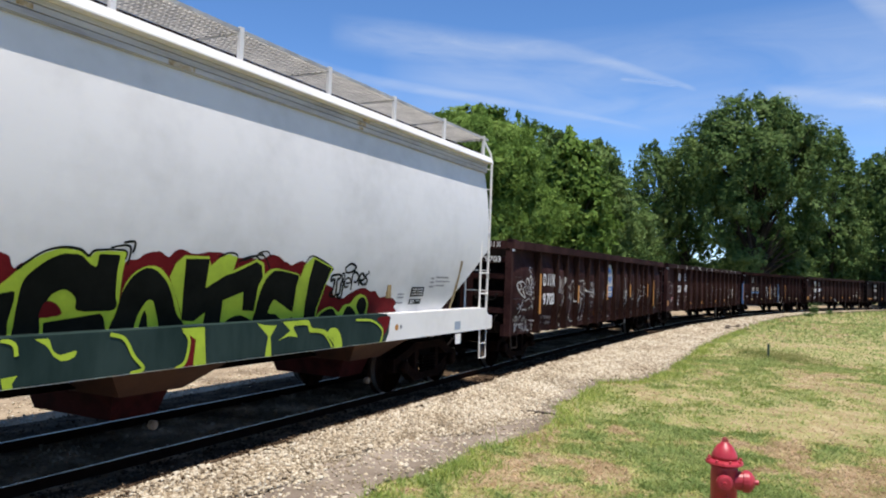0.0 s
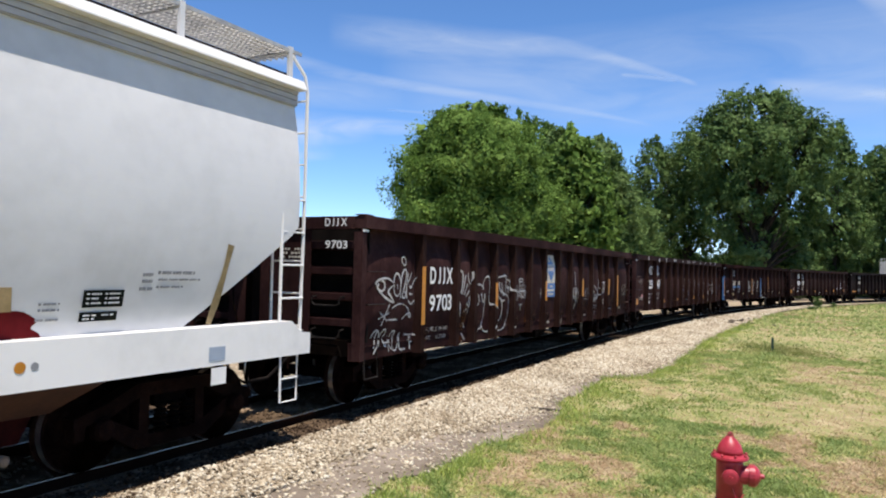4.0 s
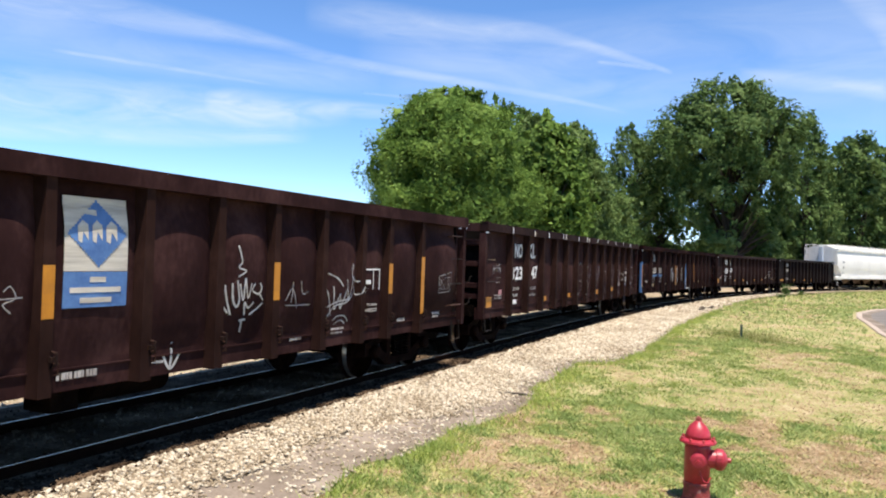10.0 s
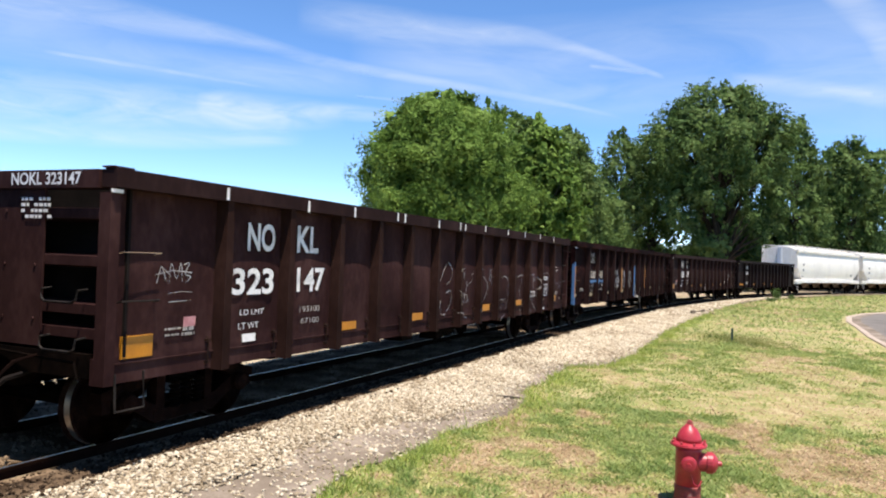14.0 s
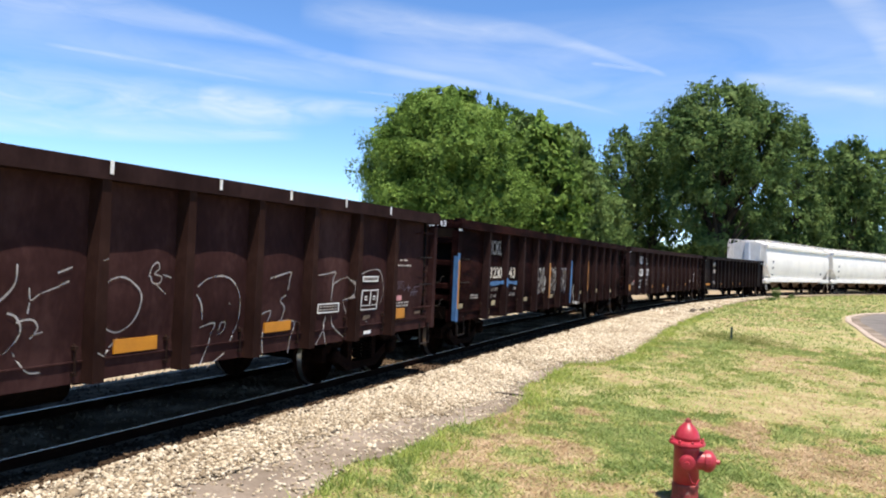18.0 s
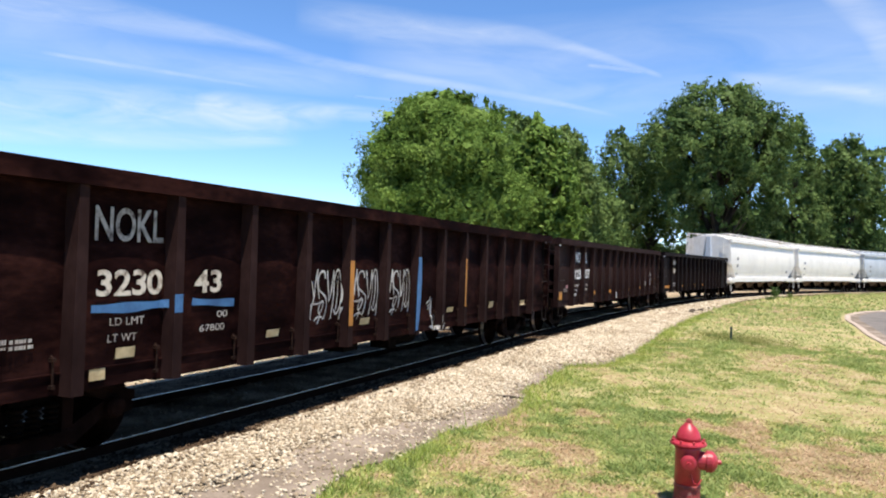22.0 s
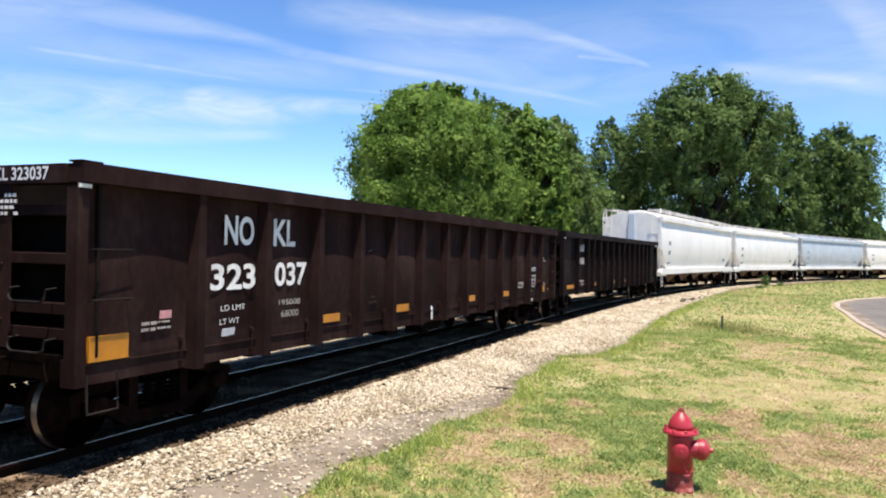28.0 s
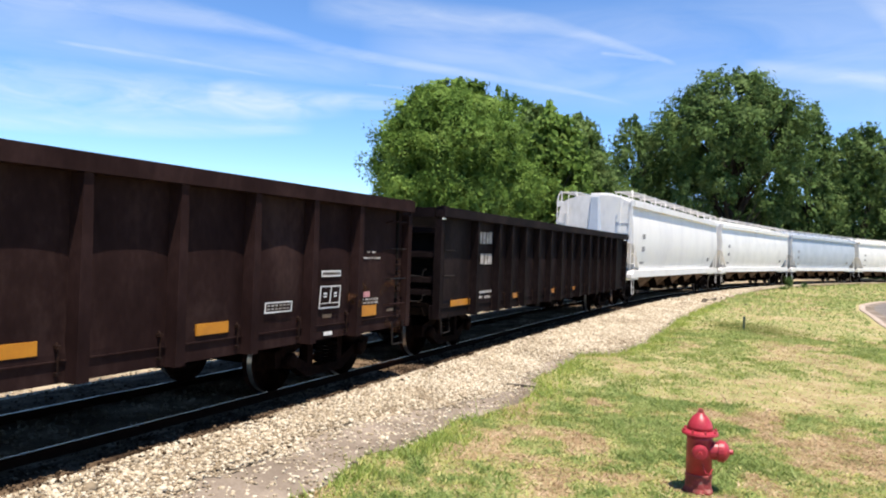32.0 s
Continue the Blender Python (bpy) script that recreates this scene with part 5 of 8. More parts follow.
spray(car_1, "graffiti", [[(-0.99, 1.6), (-0.93, 1.64), (-0.88, 1.55), (-0.99, 1.5), (-0.92, 1.43)], [(-1.09, 1.54), (-0.81, 1.55)]], 0.022, THINCHALK, "faint grey scrawl")
spray(car_1, "graffiti", [[(1.71, 2.03), (1.77, 1.86), (1.72, 1.79), (1.84, 1.75), (1.72, 1.69)], [(1.54, 1.6), (1.57, 1.44), (1.64, 1.27)], [(1.51, 1.39), (1.6, 1.29)], [(1.64, 1.62), (1.65, 1.44), (1.71, 1.36), (1.74, 1.43), (1.71, 1.65)], [(1.75, 1.61), (1.8, 1.43), (1.84, 1.67), (1.88, 1.45), (1.95, 1.61)], [(1.85, 1.26), (1.83, 1.4), (1.9, 1.34), (1.99, 1.4)], [(2.01, 1.61), (1.96, 1.53), (2.08, 1.49), (2.14, 1.55), (2.11, 1.61)], [(1.93, 1.26), (2.04, 1.31), (2.18, 1.38)], [(2.08, 1.5), (2.18, 1.41)], [(1.78, 1.2), (1.88, 1.21)], [(1.82, 1.2), (1.84, 1.07)]], 0.034, CHALK, "white spray-can tag")
spray(car_1, "graffiti", [[(2.59, 1.39), (2.7, 1.53), (2.81, 1.29)], [(2.71, 1.61), (2.69, 1.36)], [(2.87, 1.62), (2.9, 1.47), (3.02, 1.48)], [(2.6, 1.33), (3.11, 1.32)]], 0.024, THINCHALK, "faint grey scrawl")
spray(car_1, "graffiti", [[(3.52, 1.71), (3.73, 1.64), (3.86, 1.53)], [(3.5, 1.51), (3.57, 1.34), (3.63, 1.14)], [(3.64, 1.54), (3.67, 1.34), (3.71, 1.23), (3.8, 1.43), (3.84, 1.23), (3.96, 1.5)], [(3.95, 1.63), (4.02, 1.36), (4.14, 1.67)], [(4.12, 1.84), (4.09, 1.67), (4.25, 1.59)], [(4.14, 1.53), (4.23, 1.41), (4.37, 1.52), (4.48, 1.62), (4.48, 1.52), (4.36, 1.44)], [(3.5, 1.25), (3.75, 1.33), (4.08, 1.35)], [(3.55, 1.12), (3.7, 1.27), (3.97, 1.31), (4.18, 1.45)], [(3.71, 1.07), (3.81, 1.13), (3.98, 1.12), (4.1, 1.04)], [(3.77, 1.02), (3.9, 1.07), (4.04, 1.01)]], 0.03, CHALK, "white spray-can tag")
spray(car_1, "graffiti", [[(0.86, 1.04), (0.86, 0.9), (0.84, 0.77)], [(0.75, 0.92), (0.85, 0.78), (0.97, 0.92)], [(0.61, 0.87), (0.76, 0.86)]], 0.036, CHALK, "white spray-can tag")
patch(car_0, "stencil_panel", 5.55, 5.95, 1.60, 1.75, TARGREEN, None, "black data panel")
patch(car_0, "stencil_panel", 5.54, 5.91, 1.48, 1.56, TARGREEN, None, "black data panel")
text_bars(car_0, 6.13, 6.26, 1.87, 1.90, INKGREY)
text_bars(car_0, 6.30, 6.74, 1.89, 1.92, INKGREY)
text_bars(car_0, 6.13, 6.26, 1.81, 1.84, INKGREY)
text_bars(car_0, 6.31, 6.82, 1.83, 1.85, INKGREY)
text_bars(car_0, 6.11, 6.25, 1.74, 1.77, INKGREY)
text_bars(car_0, 6.30, 6.61, 1.76, 1.78, INKGREY)
text_bars(car_0, 5.16, 5.34, 1.63, 1.65, INKGREY)
text_bars(car_0, 5.16, 5.34, 1.58, 1.60, INKGREY)
text_bars(car_0, 5.15, 5.36, 1.50, 1.52, INKGREY)
patch(car_0, "reflector", 4.83, 4.92, 1.59, 1.78, GOLD, None, "faded gold strip")
patch(car_0, "placard", 6.88, 7.10, 1.03, 1.17, SILO, RIB_Y, "dark placard on the sill")
patch(car_0, "tag_plate", 6.92, 7.12, 0.79, 0.96, WHITE, RIB_Y, "white hanging tag")
spray(car_1, "graffiti", [[(-5.13, 1.64), (-5.17, 1.83), (-5.11, 1.97), (-5.02, 1.97), (-5.01, 1.83), (-5.06, 1.6)], [(-5.01, 1.59), (-4.93, 1.88), (-4.89, 1.9)], [(-4.95, 1.57), (-4.85, 1.76), (-4.83, 1.73)], [(-4.89, 1.54), (-4.75, 1.66)], [(-4.8, 1.97), (-4.8, 1.85), (-4.7, 1.77), (-4.59, 1.83), (-4.58, 1.98)], [(-5.15, 1.48), (-5.07, 1.43), (-5.04, 1.22), (-5.04, 1.0)], [(-5.16, 1.37), (-5.06, 1.23)], [(-4.82, 1.37), (-4.72, 1.54), (-4.7, 1.37), (-4.88, 1.43)], [(-4.93, 1.29), (-4.82, 1.33), (-4.74, 1.25)], [(-4.86, 0.92), (-4.71, 0.79)], [(-4.82, 0.78), (-4.81, 0.71)], [(-4.87, 1.09), (-4.71, 1.0)]], 0.038, CHALK, "white spray-can tag")
patch(car_1, "reflector", -6.51, -6.30, 1.15, 2.04, YELLOW, RIB_Y, "yellow reflector strip")
patch(car_1, "reflector", -3.63, -3.48, 1.33, 1.78, YELLOW, RIB_Y, "yellow reflector strip")
patch(car_1, "reflector", -0.76, -0.59, 1.37, 1.81, YELLOW, RIB_Y, "yellow reflector strip")
patch(car_1, "reflector", 2.35, 2.53, 1.41, 1.85, YELLOW, RIB_Y, "yellow reflector strip")
patch(car_1, "reflector", 5.01, 5.22, 1.40, 1.85, YELLOW, RIB_Y, "yellow reflector strip")
patch(car_1, "reflector", 6.12, 6.42, 1.04, 1.96, YELLOW, RIB_Y, "yellow reflector strip")
patch(car_1, "sign_panel", -0.42, 0.24, 1.755, 2.40, LOGOWHITE, None, "weathered cream sign panel")
patch(car_1, "sign_foot", -0.42, 0.24, 1.44, 1.75, LOGOBLUE, None, "blue lower part of the sign")
for x, z, w in ((-0.17, 1.66, 0.16), (-0.36, 1.57, 0.52), (-0.26, 1.48, 0.32)):
    bar = patch(car_1, "sign_lettering", x, x + w, z, z + 0.045, LOGOWHITE, None, "pale illegible lettering")
    bar.location.y = -0.004
text_bars(car_1, -0.42, 0.00, 0.83, 0.89, DULLLETTER)
text_bars(car_1, 3.71, 4.02, 0.94, 0.97, DULLLETTER)
text_bars(car_1, 3.71, 3.99, 0.89, 0.92, DULLLETTER)
text_bars(car_1, 2.80, 3.04, 0.88, 0.92, DULLLETTER)
text_bars(car_1, 5.58, 5.82, 0.94, 0.99, DULLLETTER)
text_bars(car_1, 6.83, 7.10, 0.98, 1.02, DULLLETTER)
text_bars(car_1, 6.85, 7.06, 0.93, 0.96, DULLLETTER)
text_bars(car_1, 4.65, 4.88, 1.23, 1.25, DULLLETTER)
text_bars(car_1, 4.62, 4.89, 1.17, 1.19, DULLLETTER)
letters(car_1, "D J J X", -6.26, 1.775, 0.81, 0.265, LETTER, 0.024)
letters(car_1, "9703", -6.265, 1.34, 0.80, 0.26, LETTER, 0.014)
letters(car_1, "LD LMT", -6.31, 1.02, 0.37, 0.06, DULLLETTER, 0)
letters(car_1, "219160", -5.90, 1.01, 0.46, 0.07, DULLLETTER, 0)
letters(car_1, "LT WT", -6.31, 0.885, 0.30, 0.06, DULLLETTER, 0)
letters(car_1, "66900", -5.83, 0.885, 0.38, 0.06, DULLLETTER, 0)
end_letters(car_1, "D J J X", -0.98, 2.555, 0.36, 0.11, 8.215)
end_letters(car_1, "9703", -0.99, 2.25, 0.36, 0.11, 8.215)
letters(car_2, "NO", -6.16, 2.01, 0.51, 0.32, LETTER, 0.026)
letters(car_2, "KL", -5.21, 2.01, 0.48, 0.34, LETTER, 0.026)
letters(car_2, "323", -6.42, 1.51, 0.74, 0.30, LETTER, 0.026)
letters(car_2, "147", -5.21, 1.52, 0.61, 0.30, LETTER, 0.026)
letters(car_2, "LD LMT", -6.26, 1.28, 0.42, 0.06, LETTER, 0)
letters(car_2, "LT WT", -6.27, 1.12, 0.35, 0.07, LETTER, 0)
letters(car_2, "195100", -5.12, 1.26, 0.45, 0.07, DULLLETTER, 0)
letters(car_2, "67100", -5.07, 1.11, 0.41, 0.07, DULLLETTER, 0)
patch(car_2, "weight_stencil", -6.18, -5.95, 0.97, 1.06, LETTER, None, "small white stencil patch")
patch(car_2, "notice", -7.13, -6.96, 1.21, 1.31, PINK, None, "pink notice label")
text_bars(car_2, -7.38, -7.16, 1.19, 1.21, DULLLETTER)
text_bars(car_2, -7.13, -6.97, 1.17, 1.21, DULLLETTER)
text_bars(car_2, -7.37, -7.17, 1.13, 1.15, DULLLETTER)
text_bars(car_2, -7.14, -6.96, 1.12, 1.15, DULLLETTER)
patch(car_2, "reflector", -7.91, -7.53, 0.96, 1.17, YELLOW, None, "yellow reflector plate")
patch(car_2, "reflector", -4.12, -3.65, 0.95, 1.06, YELLOW, None, "yellow reflector plate")
patch(car_2, "reflector", -1.90, -1.42, 0.95, 1.07, YELLOW, None, "yellow reflector plate")
patch(car_2, "reflector", 1.38, 1.90, 0.95, 1.08, YELLOW, None, "yellow reflector plate")
patch(car_2, "reflector", 3.56, 4.07, 0.98, 1.10, YELLOW, None, "yellow reflector plate")
patch(car_2, "reflector", 6.74, 7.16, 0.96, 1.12, YELLOW, None, "yellow reflector plate")
spray(car_2, "graffiti", [[(-0.9, 1.34), (-0.74, 1.57), (-0.54, 1.82), (-0.39, 1.93), (-0.26, 1.88), (-0.18, 1.75), (-0.24, 1.63), (-0.44, 1.53)], [(-0.43, 1.38), (-0.28, 1.42), (-0.19, 1.33), (-0.21, 1.18), (-0.35, 1.03), (-0.53, 0.98), (-0.64, 1.05), (-0.7, 1.15), (-0.65, 1.24), (-0.8, 1.17), (-0.93, 1.16)]], 0.026, THINCHALK, "thin grey chalk figures")
spray(car_2, "graffiti", [[(0.01, 1.78), (0.11, 1.84)], [(0.37, 1.77), (0.36, 1.62), (0.28, 1.51), (0.15, 1.41)], [(0.01, 1.42), (0.06, 1.26), (0.07, 1.14)], [(0.0, 0.99), (0.12, 1.01)]], 0.026, THINCHALK, "thin grey chalk figures")
spray(car_2, "graffiti", [[(0.48, 1.58), (0.50, 1.48), (0.58, 1.53), (0.73, 1.58), (0.86, 1.63)], [(0.74, 1.70), (0.89, 1.75)], [(0.49, 1.46), (0.48, 1.37)], [(0.31, 1.38), (0.38, 1.35), (0.43, 1.26), (0.41, 1.17), (0.34, 1.08), (0.29, 1.05)], [(0.39, 1.30), (0.47, 1.32), (0.54, 1.31), (0.58, 1.25), (0.56, 1.20), (0.63, 1.21)], [(0.56, 1.20), (0.52, 1.16)], [(0.39, 1.06), (0.45, 0.96), (0.53, 0.88), (0.64, 0.87)]], 0.023, THINCHALK, "thin grey chalk figures")
spray(car_2, "graffiti", [[(1.25, 1.59), (1.31, 1.64), (1.42, 1.66), (1.54, 1.61), (1.64, 1.50), (1.62, 1.34), (1.53, 1.21), (1.40, 1.15), (1.31, 1.17), (1.24, 1.22)], [(1.10, 1.00), (1.17, 0.96), (1.25, 0.94), (1.32, 0.99), (1.41, 1.09)], [(1.12, 1.81), (1.24, 1.86)], [(1.73, 1.66), (1.77, 1.76), (1.84, 1.80), (1.86, 1.74), (1.80, 1.69), (1.89, 1.66), (1.87, 1.60), (1.78, 1.60), (1.75, 1.67)], [(1.82, 1.59), (1.91, 1.52), (1.96, 1.49)], [(1.91, 1.68), (2.04, 1.65)]], 0.023, THINCHALK, "thin grey chalk figures")
spray(car_2, "graffiti", [[(2.41, 1.55), (2.56, 1.64), (2.78, 1.66), (2.96, 1.59), (3.08, 1.43), (3.10, 1.23), (3.05, 1.05), (2.97, 0.93)], [(2.40, 1.47), (2.47, 1.36), (2.50, 1.21)], [(2.48, 1.12), (2.69, 1.15), (2.65, 0.98), (2.55, 0.78), (2.50, 0.70)], [(2.79, 1.15), (2.78, 1.02), (2.86, 1.07), (2.86, 1.15), (2.79, 1.15)], [(2.62, 0.68), (2.79, 0.76), (2.89, 0.81)], [(2.88, 1.37), (2.91, 1.35)]], 0.023, THINCHALK, "thin grey chalk figures")
spray(car_2, "graffiti", [[(3.60, 1.63), (3.80, 1.67), (4.00, 1.70), (3.98, 1.61), (3.96, 1.48)], [(3.93, 1.42), (3.82, 1.36), (3.92, 1.26), (3.86, 1.10)], [(3.51, 1.21), (3.65, 1.23), (3.56, 1.01), (3.54, 0.91), (3.56, 0.74)], [(3.82, 1.11), (4.17, 1.07), (4.09, 0.86), (4.06, 0.69)], [(4.65, 1.66), (4.85, 1.68), (5.03, 1.70), (4.99, 1.60), (4.97, 1.48), (4.95, 1.25)], [(4.97, 1.47), (5.04, 1.56), (5.41, 1.62), (5.45, 1.35), (5.28, 1.30), (5.40, 1.12)], [(4.87, 1.10), (4.82, 0.92), (4.67, 0.74)], [(4.84, 0.92), (4.91, 0.72)], [(5.01, 1.10), (5.09, 0.94), (5.35, 0.79)]], 0.03, THINCHALK, "thin grey chalk figures")
spray(car_2, "graffiti", [[(5.73, 1.67), (5.94, 1.73), (6.24, 1.72), (6.37, 1.54), (6.40, 1.37), (6.29, 1.20)], [(5.88, 1.05), (6.01, 0.92)]], 0.024, THINCHALK, "thin grey chalk figures")
spray(car_2, "graffiti", [[(-7.52, 1.66), (-7.46, 1.82), (-7.40, 1.68), (-7.44, 1.80), (-7.33, 1.72)], [(-7.36, 1.66), (-7.33, 1.85), (-7.26, 1.70), (-7.20, 1.86), (-7.18, 1.67)], [(-7.16, 1.84), (-7.08, 1.86), (-7.14, 1.75), (-7.06, 1.72), (-7.13, 1.66)], [(-7.54, 1.74), (-7.30, 1.78), (-7.04, 1.76)]], 0.018, THINCHALK, "small dense chalk scribble")
spray(car_2, "graffiti", [[(-7.38, 1.55), (-7.20, 1.57), (-7.02, 1.56)], [(-7.36, 1.47), (-7.05, 1.48)]], 0.014, THINCHALK, "small dense chalk scribble")
patch(car_2, "chalk_tick", -6.71, -6.67, 2.54, 2.67, LETTER, -1.627, "white paint tick on the chord")
patch(car_2, "chalk_tick", -5.19, -5.15, 2.52, 2.66, LETTER, -1.627, "white paint tick on the chord")
patch(car_2, "chalk_tick", -4.06, -4.02, 2.53, 2.67, LETTER, -1.627, "white paint tick on the chord")
patch(car_2, "chalk_tick", -2.76, -2.72, 2.56, 2.69, LETTER, -1.627, "white paint tick on the chord")
patch(car_2, "chalk_tick", -2.51, -2.47, 2.55, 2.69, LETTER, -1.627, "white paint tick on the chord")
patch(car_2, "chalk_tick", -1.19, -1.15, 2.54, 2.67, LETTER, -1.627, "white paint tick on the chord")
patch(car_2, "chalk_tick", 0.04, 0.08, 2.55, 2.67, LETTER, -1.627, "white paint tick on the chord")
patch(car_2, "chalk_tick", -0.21, -0.17, 2.55, 2.69, LETTER, -1.627, "white paint tick on the chord")
patch(car_2, "chalk_tick", 1.12, 1.16, 2.58, 2.70, LETTER, -1.627, "white paint tick on the chord")
patch(car_2, "chalk_tick", 2.53, 2.57, 2.58, 2.69, LETTER, -1.627, "white paint tick on the chord")
patch(car_2, "chalk_tick", 3.77, 3.81, 2.58, 2.71, LETTER, -1.627, "white paint tick on the chord")
patch(car_2, "chalk_tick", 5.02, 5.06, 2.59, 2.72, LETTER, -1.627, "white paint tick on the chord")
patch(car_2, "chalk_tick", 6.29, 6.33, 2.58, 2.70, LETTER, -1.627, "white paint tick on the chord")
end_letters(car_2, "NOKL 323147", -0.30, 2.55, 0.92, 0.115, 8.165)
letters(car_3, "NOKL", -6.38, 2.06, 0.82, 0.31, FADEDLETTER, 0.016)
letters(car_3, "3230", -6.37, 1.56, 0.79, 0.24, WORNLETTER, 0.026)
letters(car_3, "43", -5.15, 1.56, 0.40, 0.24, WORNLETTER, 0.026)
letters(car_3, "LD LMT", -6.20, 1.29, 0.40, 0.07, DULLLETTER, 0)
letters(car_3, "LT WT", -6.21, 1.14, 0.33, 0.07, DULLLETTER, 0)
letters(car_3, "67800", -5.04, 1.15, 0.39, 0.07, DULLLETTER, 0)
letters(car_3, "00", -4.79, 1.29, 0.17, 0.07, DULLLETTER, 0)
spray(car_3, "paint_smear", [[(-6.4, 1.45), (-6.01, 1.45), (-5.44, 1.47)]], 0.085, BLUE, "blue paint smear across the panels")
spray(car_3, "paint_smear", [[(-5.17, 1.47), (-4.82, 1.45), (-4.50, 1.44)]], 0.075, BLUE, "blue paint smear across the panels")
patch(car_3, "paint_smear", -5.51, -5.33, 1.38, 1.56, BLUE, RIB_Y, "blue paint on the rib")
patch(car_3, "paint_strip", -2.18, -1.93, 1.02, 1.93, ORANGE, RIB_Y, "orange paint strip on a rib")
part("paint_strip", Geo().prism([(0.013, 2.019), (0.127, 2.01), (0.144, 1.66), (0.131, 1.253), (0.106, 1.081), (0.055, 0.797), (-0.03, 0.795), (-0.02, 1.149), (-0.013, 1.548), (0.02, 1.892)], RIB_Y - 0.008, RIB_Y - 0.003), BLUE, car_3, "blue paint strip on a rib")
patch(car_3, "paint_strip", 2.125, 2.185, 1.10, 2.02, ORANGE, -1.6025, "orange paint strip on a rib")
patch(car_3, "small_plate", -6.10, -5.88, 0.98, 1.08, PLATE, None, "pale yellow stencil plate")
patch(car_3, "small_plate", -6.38, -6.21, 0.81, 0.92, PLATE, None, "pale yellow stencil plate")
patch(car_3, "small_plate", -3.86, -3.62, 0.99, 1.08, PLATE, None, "pale yellow stencil plate")
patch(car_3, "small_plate", -1.65, -1.39, 0.99, 1.09, PLATE, None, "pale yellow stencil plate")
patch(car_3, "small_plate", 1.55, 1.84, 1.00, 1.10, PLATE, None, "pale yellow stencil plate")
patch(car_3, "small_plate", 3.79, 4.05, 0.99, 1.12, PLATE, None, "pale yellow stencil plate")
patch(car_3, "small_plate", 5.96, 6.31, 0.95, 1.07, PLATE, None, "pale yellow stencil plate")
text_bars(car_3, -7.37, -7.20, 1.21, 1.25, DULLLETTER)
text_bars(car_3, -7.17, -6.96, 1.21, 1.24, DULLLETTER)
text_bars(car_3, -7.37, -7.20, 1.17, 1.19, DULLLETTER)
text_bars(car_3, -7.17, -6.95, 1.16, 1.19, DULLLETTER)
patch(car_3, "small_plate", -7.89, -7.68, 0.99, 1.08, PLATE, None, "pale yellow stencil plate")
end_letters(car_3, "NOKL 323043", -0.36, 2.55, 0.96, 0.115, 8.235)
letters(car_4, "NO", -6.13, 2.02, 0.52, 0.33, LETTER, 0.026)
letters(car_4, "KL", -5.21, 2.02, 0.46, 0.33, LETTER, 0.026)
letters(car_4, "323", -6.37, 1.52, 0.77, 0.29, LETTER, 0.026)
letters(car_4, "037", -5.20, 1.53, 0.68, 0.29, LETTER, 0.026)
letters(car_4, "LD LMT", -6.19, 1.29, 0.42, 0.06, LETTER, 0)
letters(car_4, "LT WT", -6.19, 1.14, 0.34, 0.06, LETTER, 0)
letters(car_4, "195000", -5.09, 1.29, 0.46, 0.07, DULLLETTER, 0)
letters(car_4, "68000", -5.03, 1.14, 0.38, 0.08, DULLLETTER, 0)
patch(car_4, "weight_stencil", -6.12, -5.90, 1.00, 1.09, LETTER, None, "small white stencil patch")
patch(car_4, "notice", -7.07, -6.91, 1.27, 1.35, PINK, None, "pink notice label")
text_bars(car_4, -7.30, -7.10, 1.22, 1.25, DULLLETTER)
text_bars(car_4, -7.08, -6.91, 1.23, 1.25, DULLLETTER)
text_bars(car_4, -7.30, -7.11, 1.16, 1.19, DULLLETTER)
text_bars(car_4, -7.09, -6.91, 1.17, 1.19, DULLLETTER)
patch(car_4, "reflector", -7.91, -7.46, 0.94, 1.17, YELLOW, None, "yellow reflector plate")
patch(car_4, "reflector", -4.06, -3.62, 0.99, 1.10, YELLOW, None, "yellow reflector plate")
patch(car_4, "reflector", -1.87, -1.38, 0.99, 1.11, YELLOW, None, "yellow reflector plate")
patch(car_4, "reflector", 1.40, 1.84, 0.99, 1.11, YELLOW, None, "yellow reflector plate")
patch(car_4, "reflector", 3.62, 4.10, 0.99, 1.11, YELLOW, None, "yellow reflector plate")
patch(car_4, "reflector", 6.82, 7.24, 0.97, 1.125, YELLOW, None, "yellow reflector plate")
patch(car_4, "chalk_mark", -0.84, -0.78, 0.95, 1.43, LETTER, None, "white chalk stroke")
patch(car_4, "chalk_mark", -0.41, -0.35, 0.77, 1.01, LETTER, None, "white chalk stroke")
spray(car_4, "chalk_mark", [[(-0.78, 0.95), (-0.79, 0.74)], [(-0.73, 0.97), (-0.79, 0.86)]], 0.05, CHALK, "white chalk stroke")
patch(car_4, "small_lettering", -2.76, -2.62, 1.27, 1.30, DUST, None, "faded grey lettering, illegible")
patch(car_4, "small_lettering", -2.82, -2.56, 1.19, 1.22, DUST, None, "faded grey lettering, illegible")
spray(car_4, "scrawl", [[(-3.0, 1.95), (-2.86, 1.98), (-2.71, 1.99)]], 0.012, THINCHALK, "faint chalk scribble")
end_letters(car_4, "NOKL 323037", -0.30, 2.55, 0.94, 0.115, 8.115)
patch(car_5, "reflector", -7.41, -6.42, 0.92, 1.04, YELLOW, None, "yellow reflector plate")
patch(car_5, "reflector", -4.05, -3.78, 0.93, 1.04, ORANGE, None, "yellow reflector plate")
patch(car_5, "reflector", -1.12, -0.86, 0.91, 1.03, ORANGE, None, "yellow reflector plate")
patch(car_5, "reflector", 1.0, 1.25, 0.91, 1.02, ORANGE, None, "yellow reflector plate")
patch(car_5, "reflector", 3.35, 3.6, 0.93, 1.05, ORANGE, None, "yellow reflector plate")
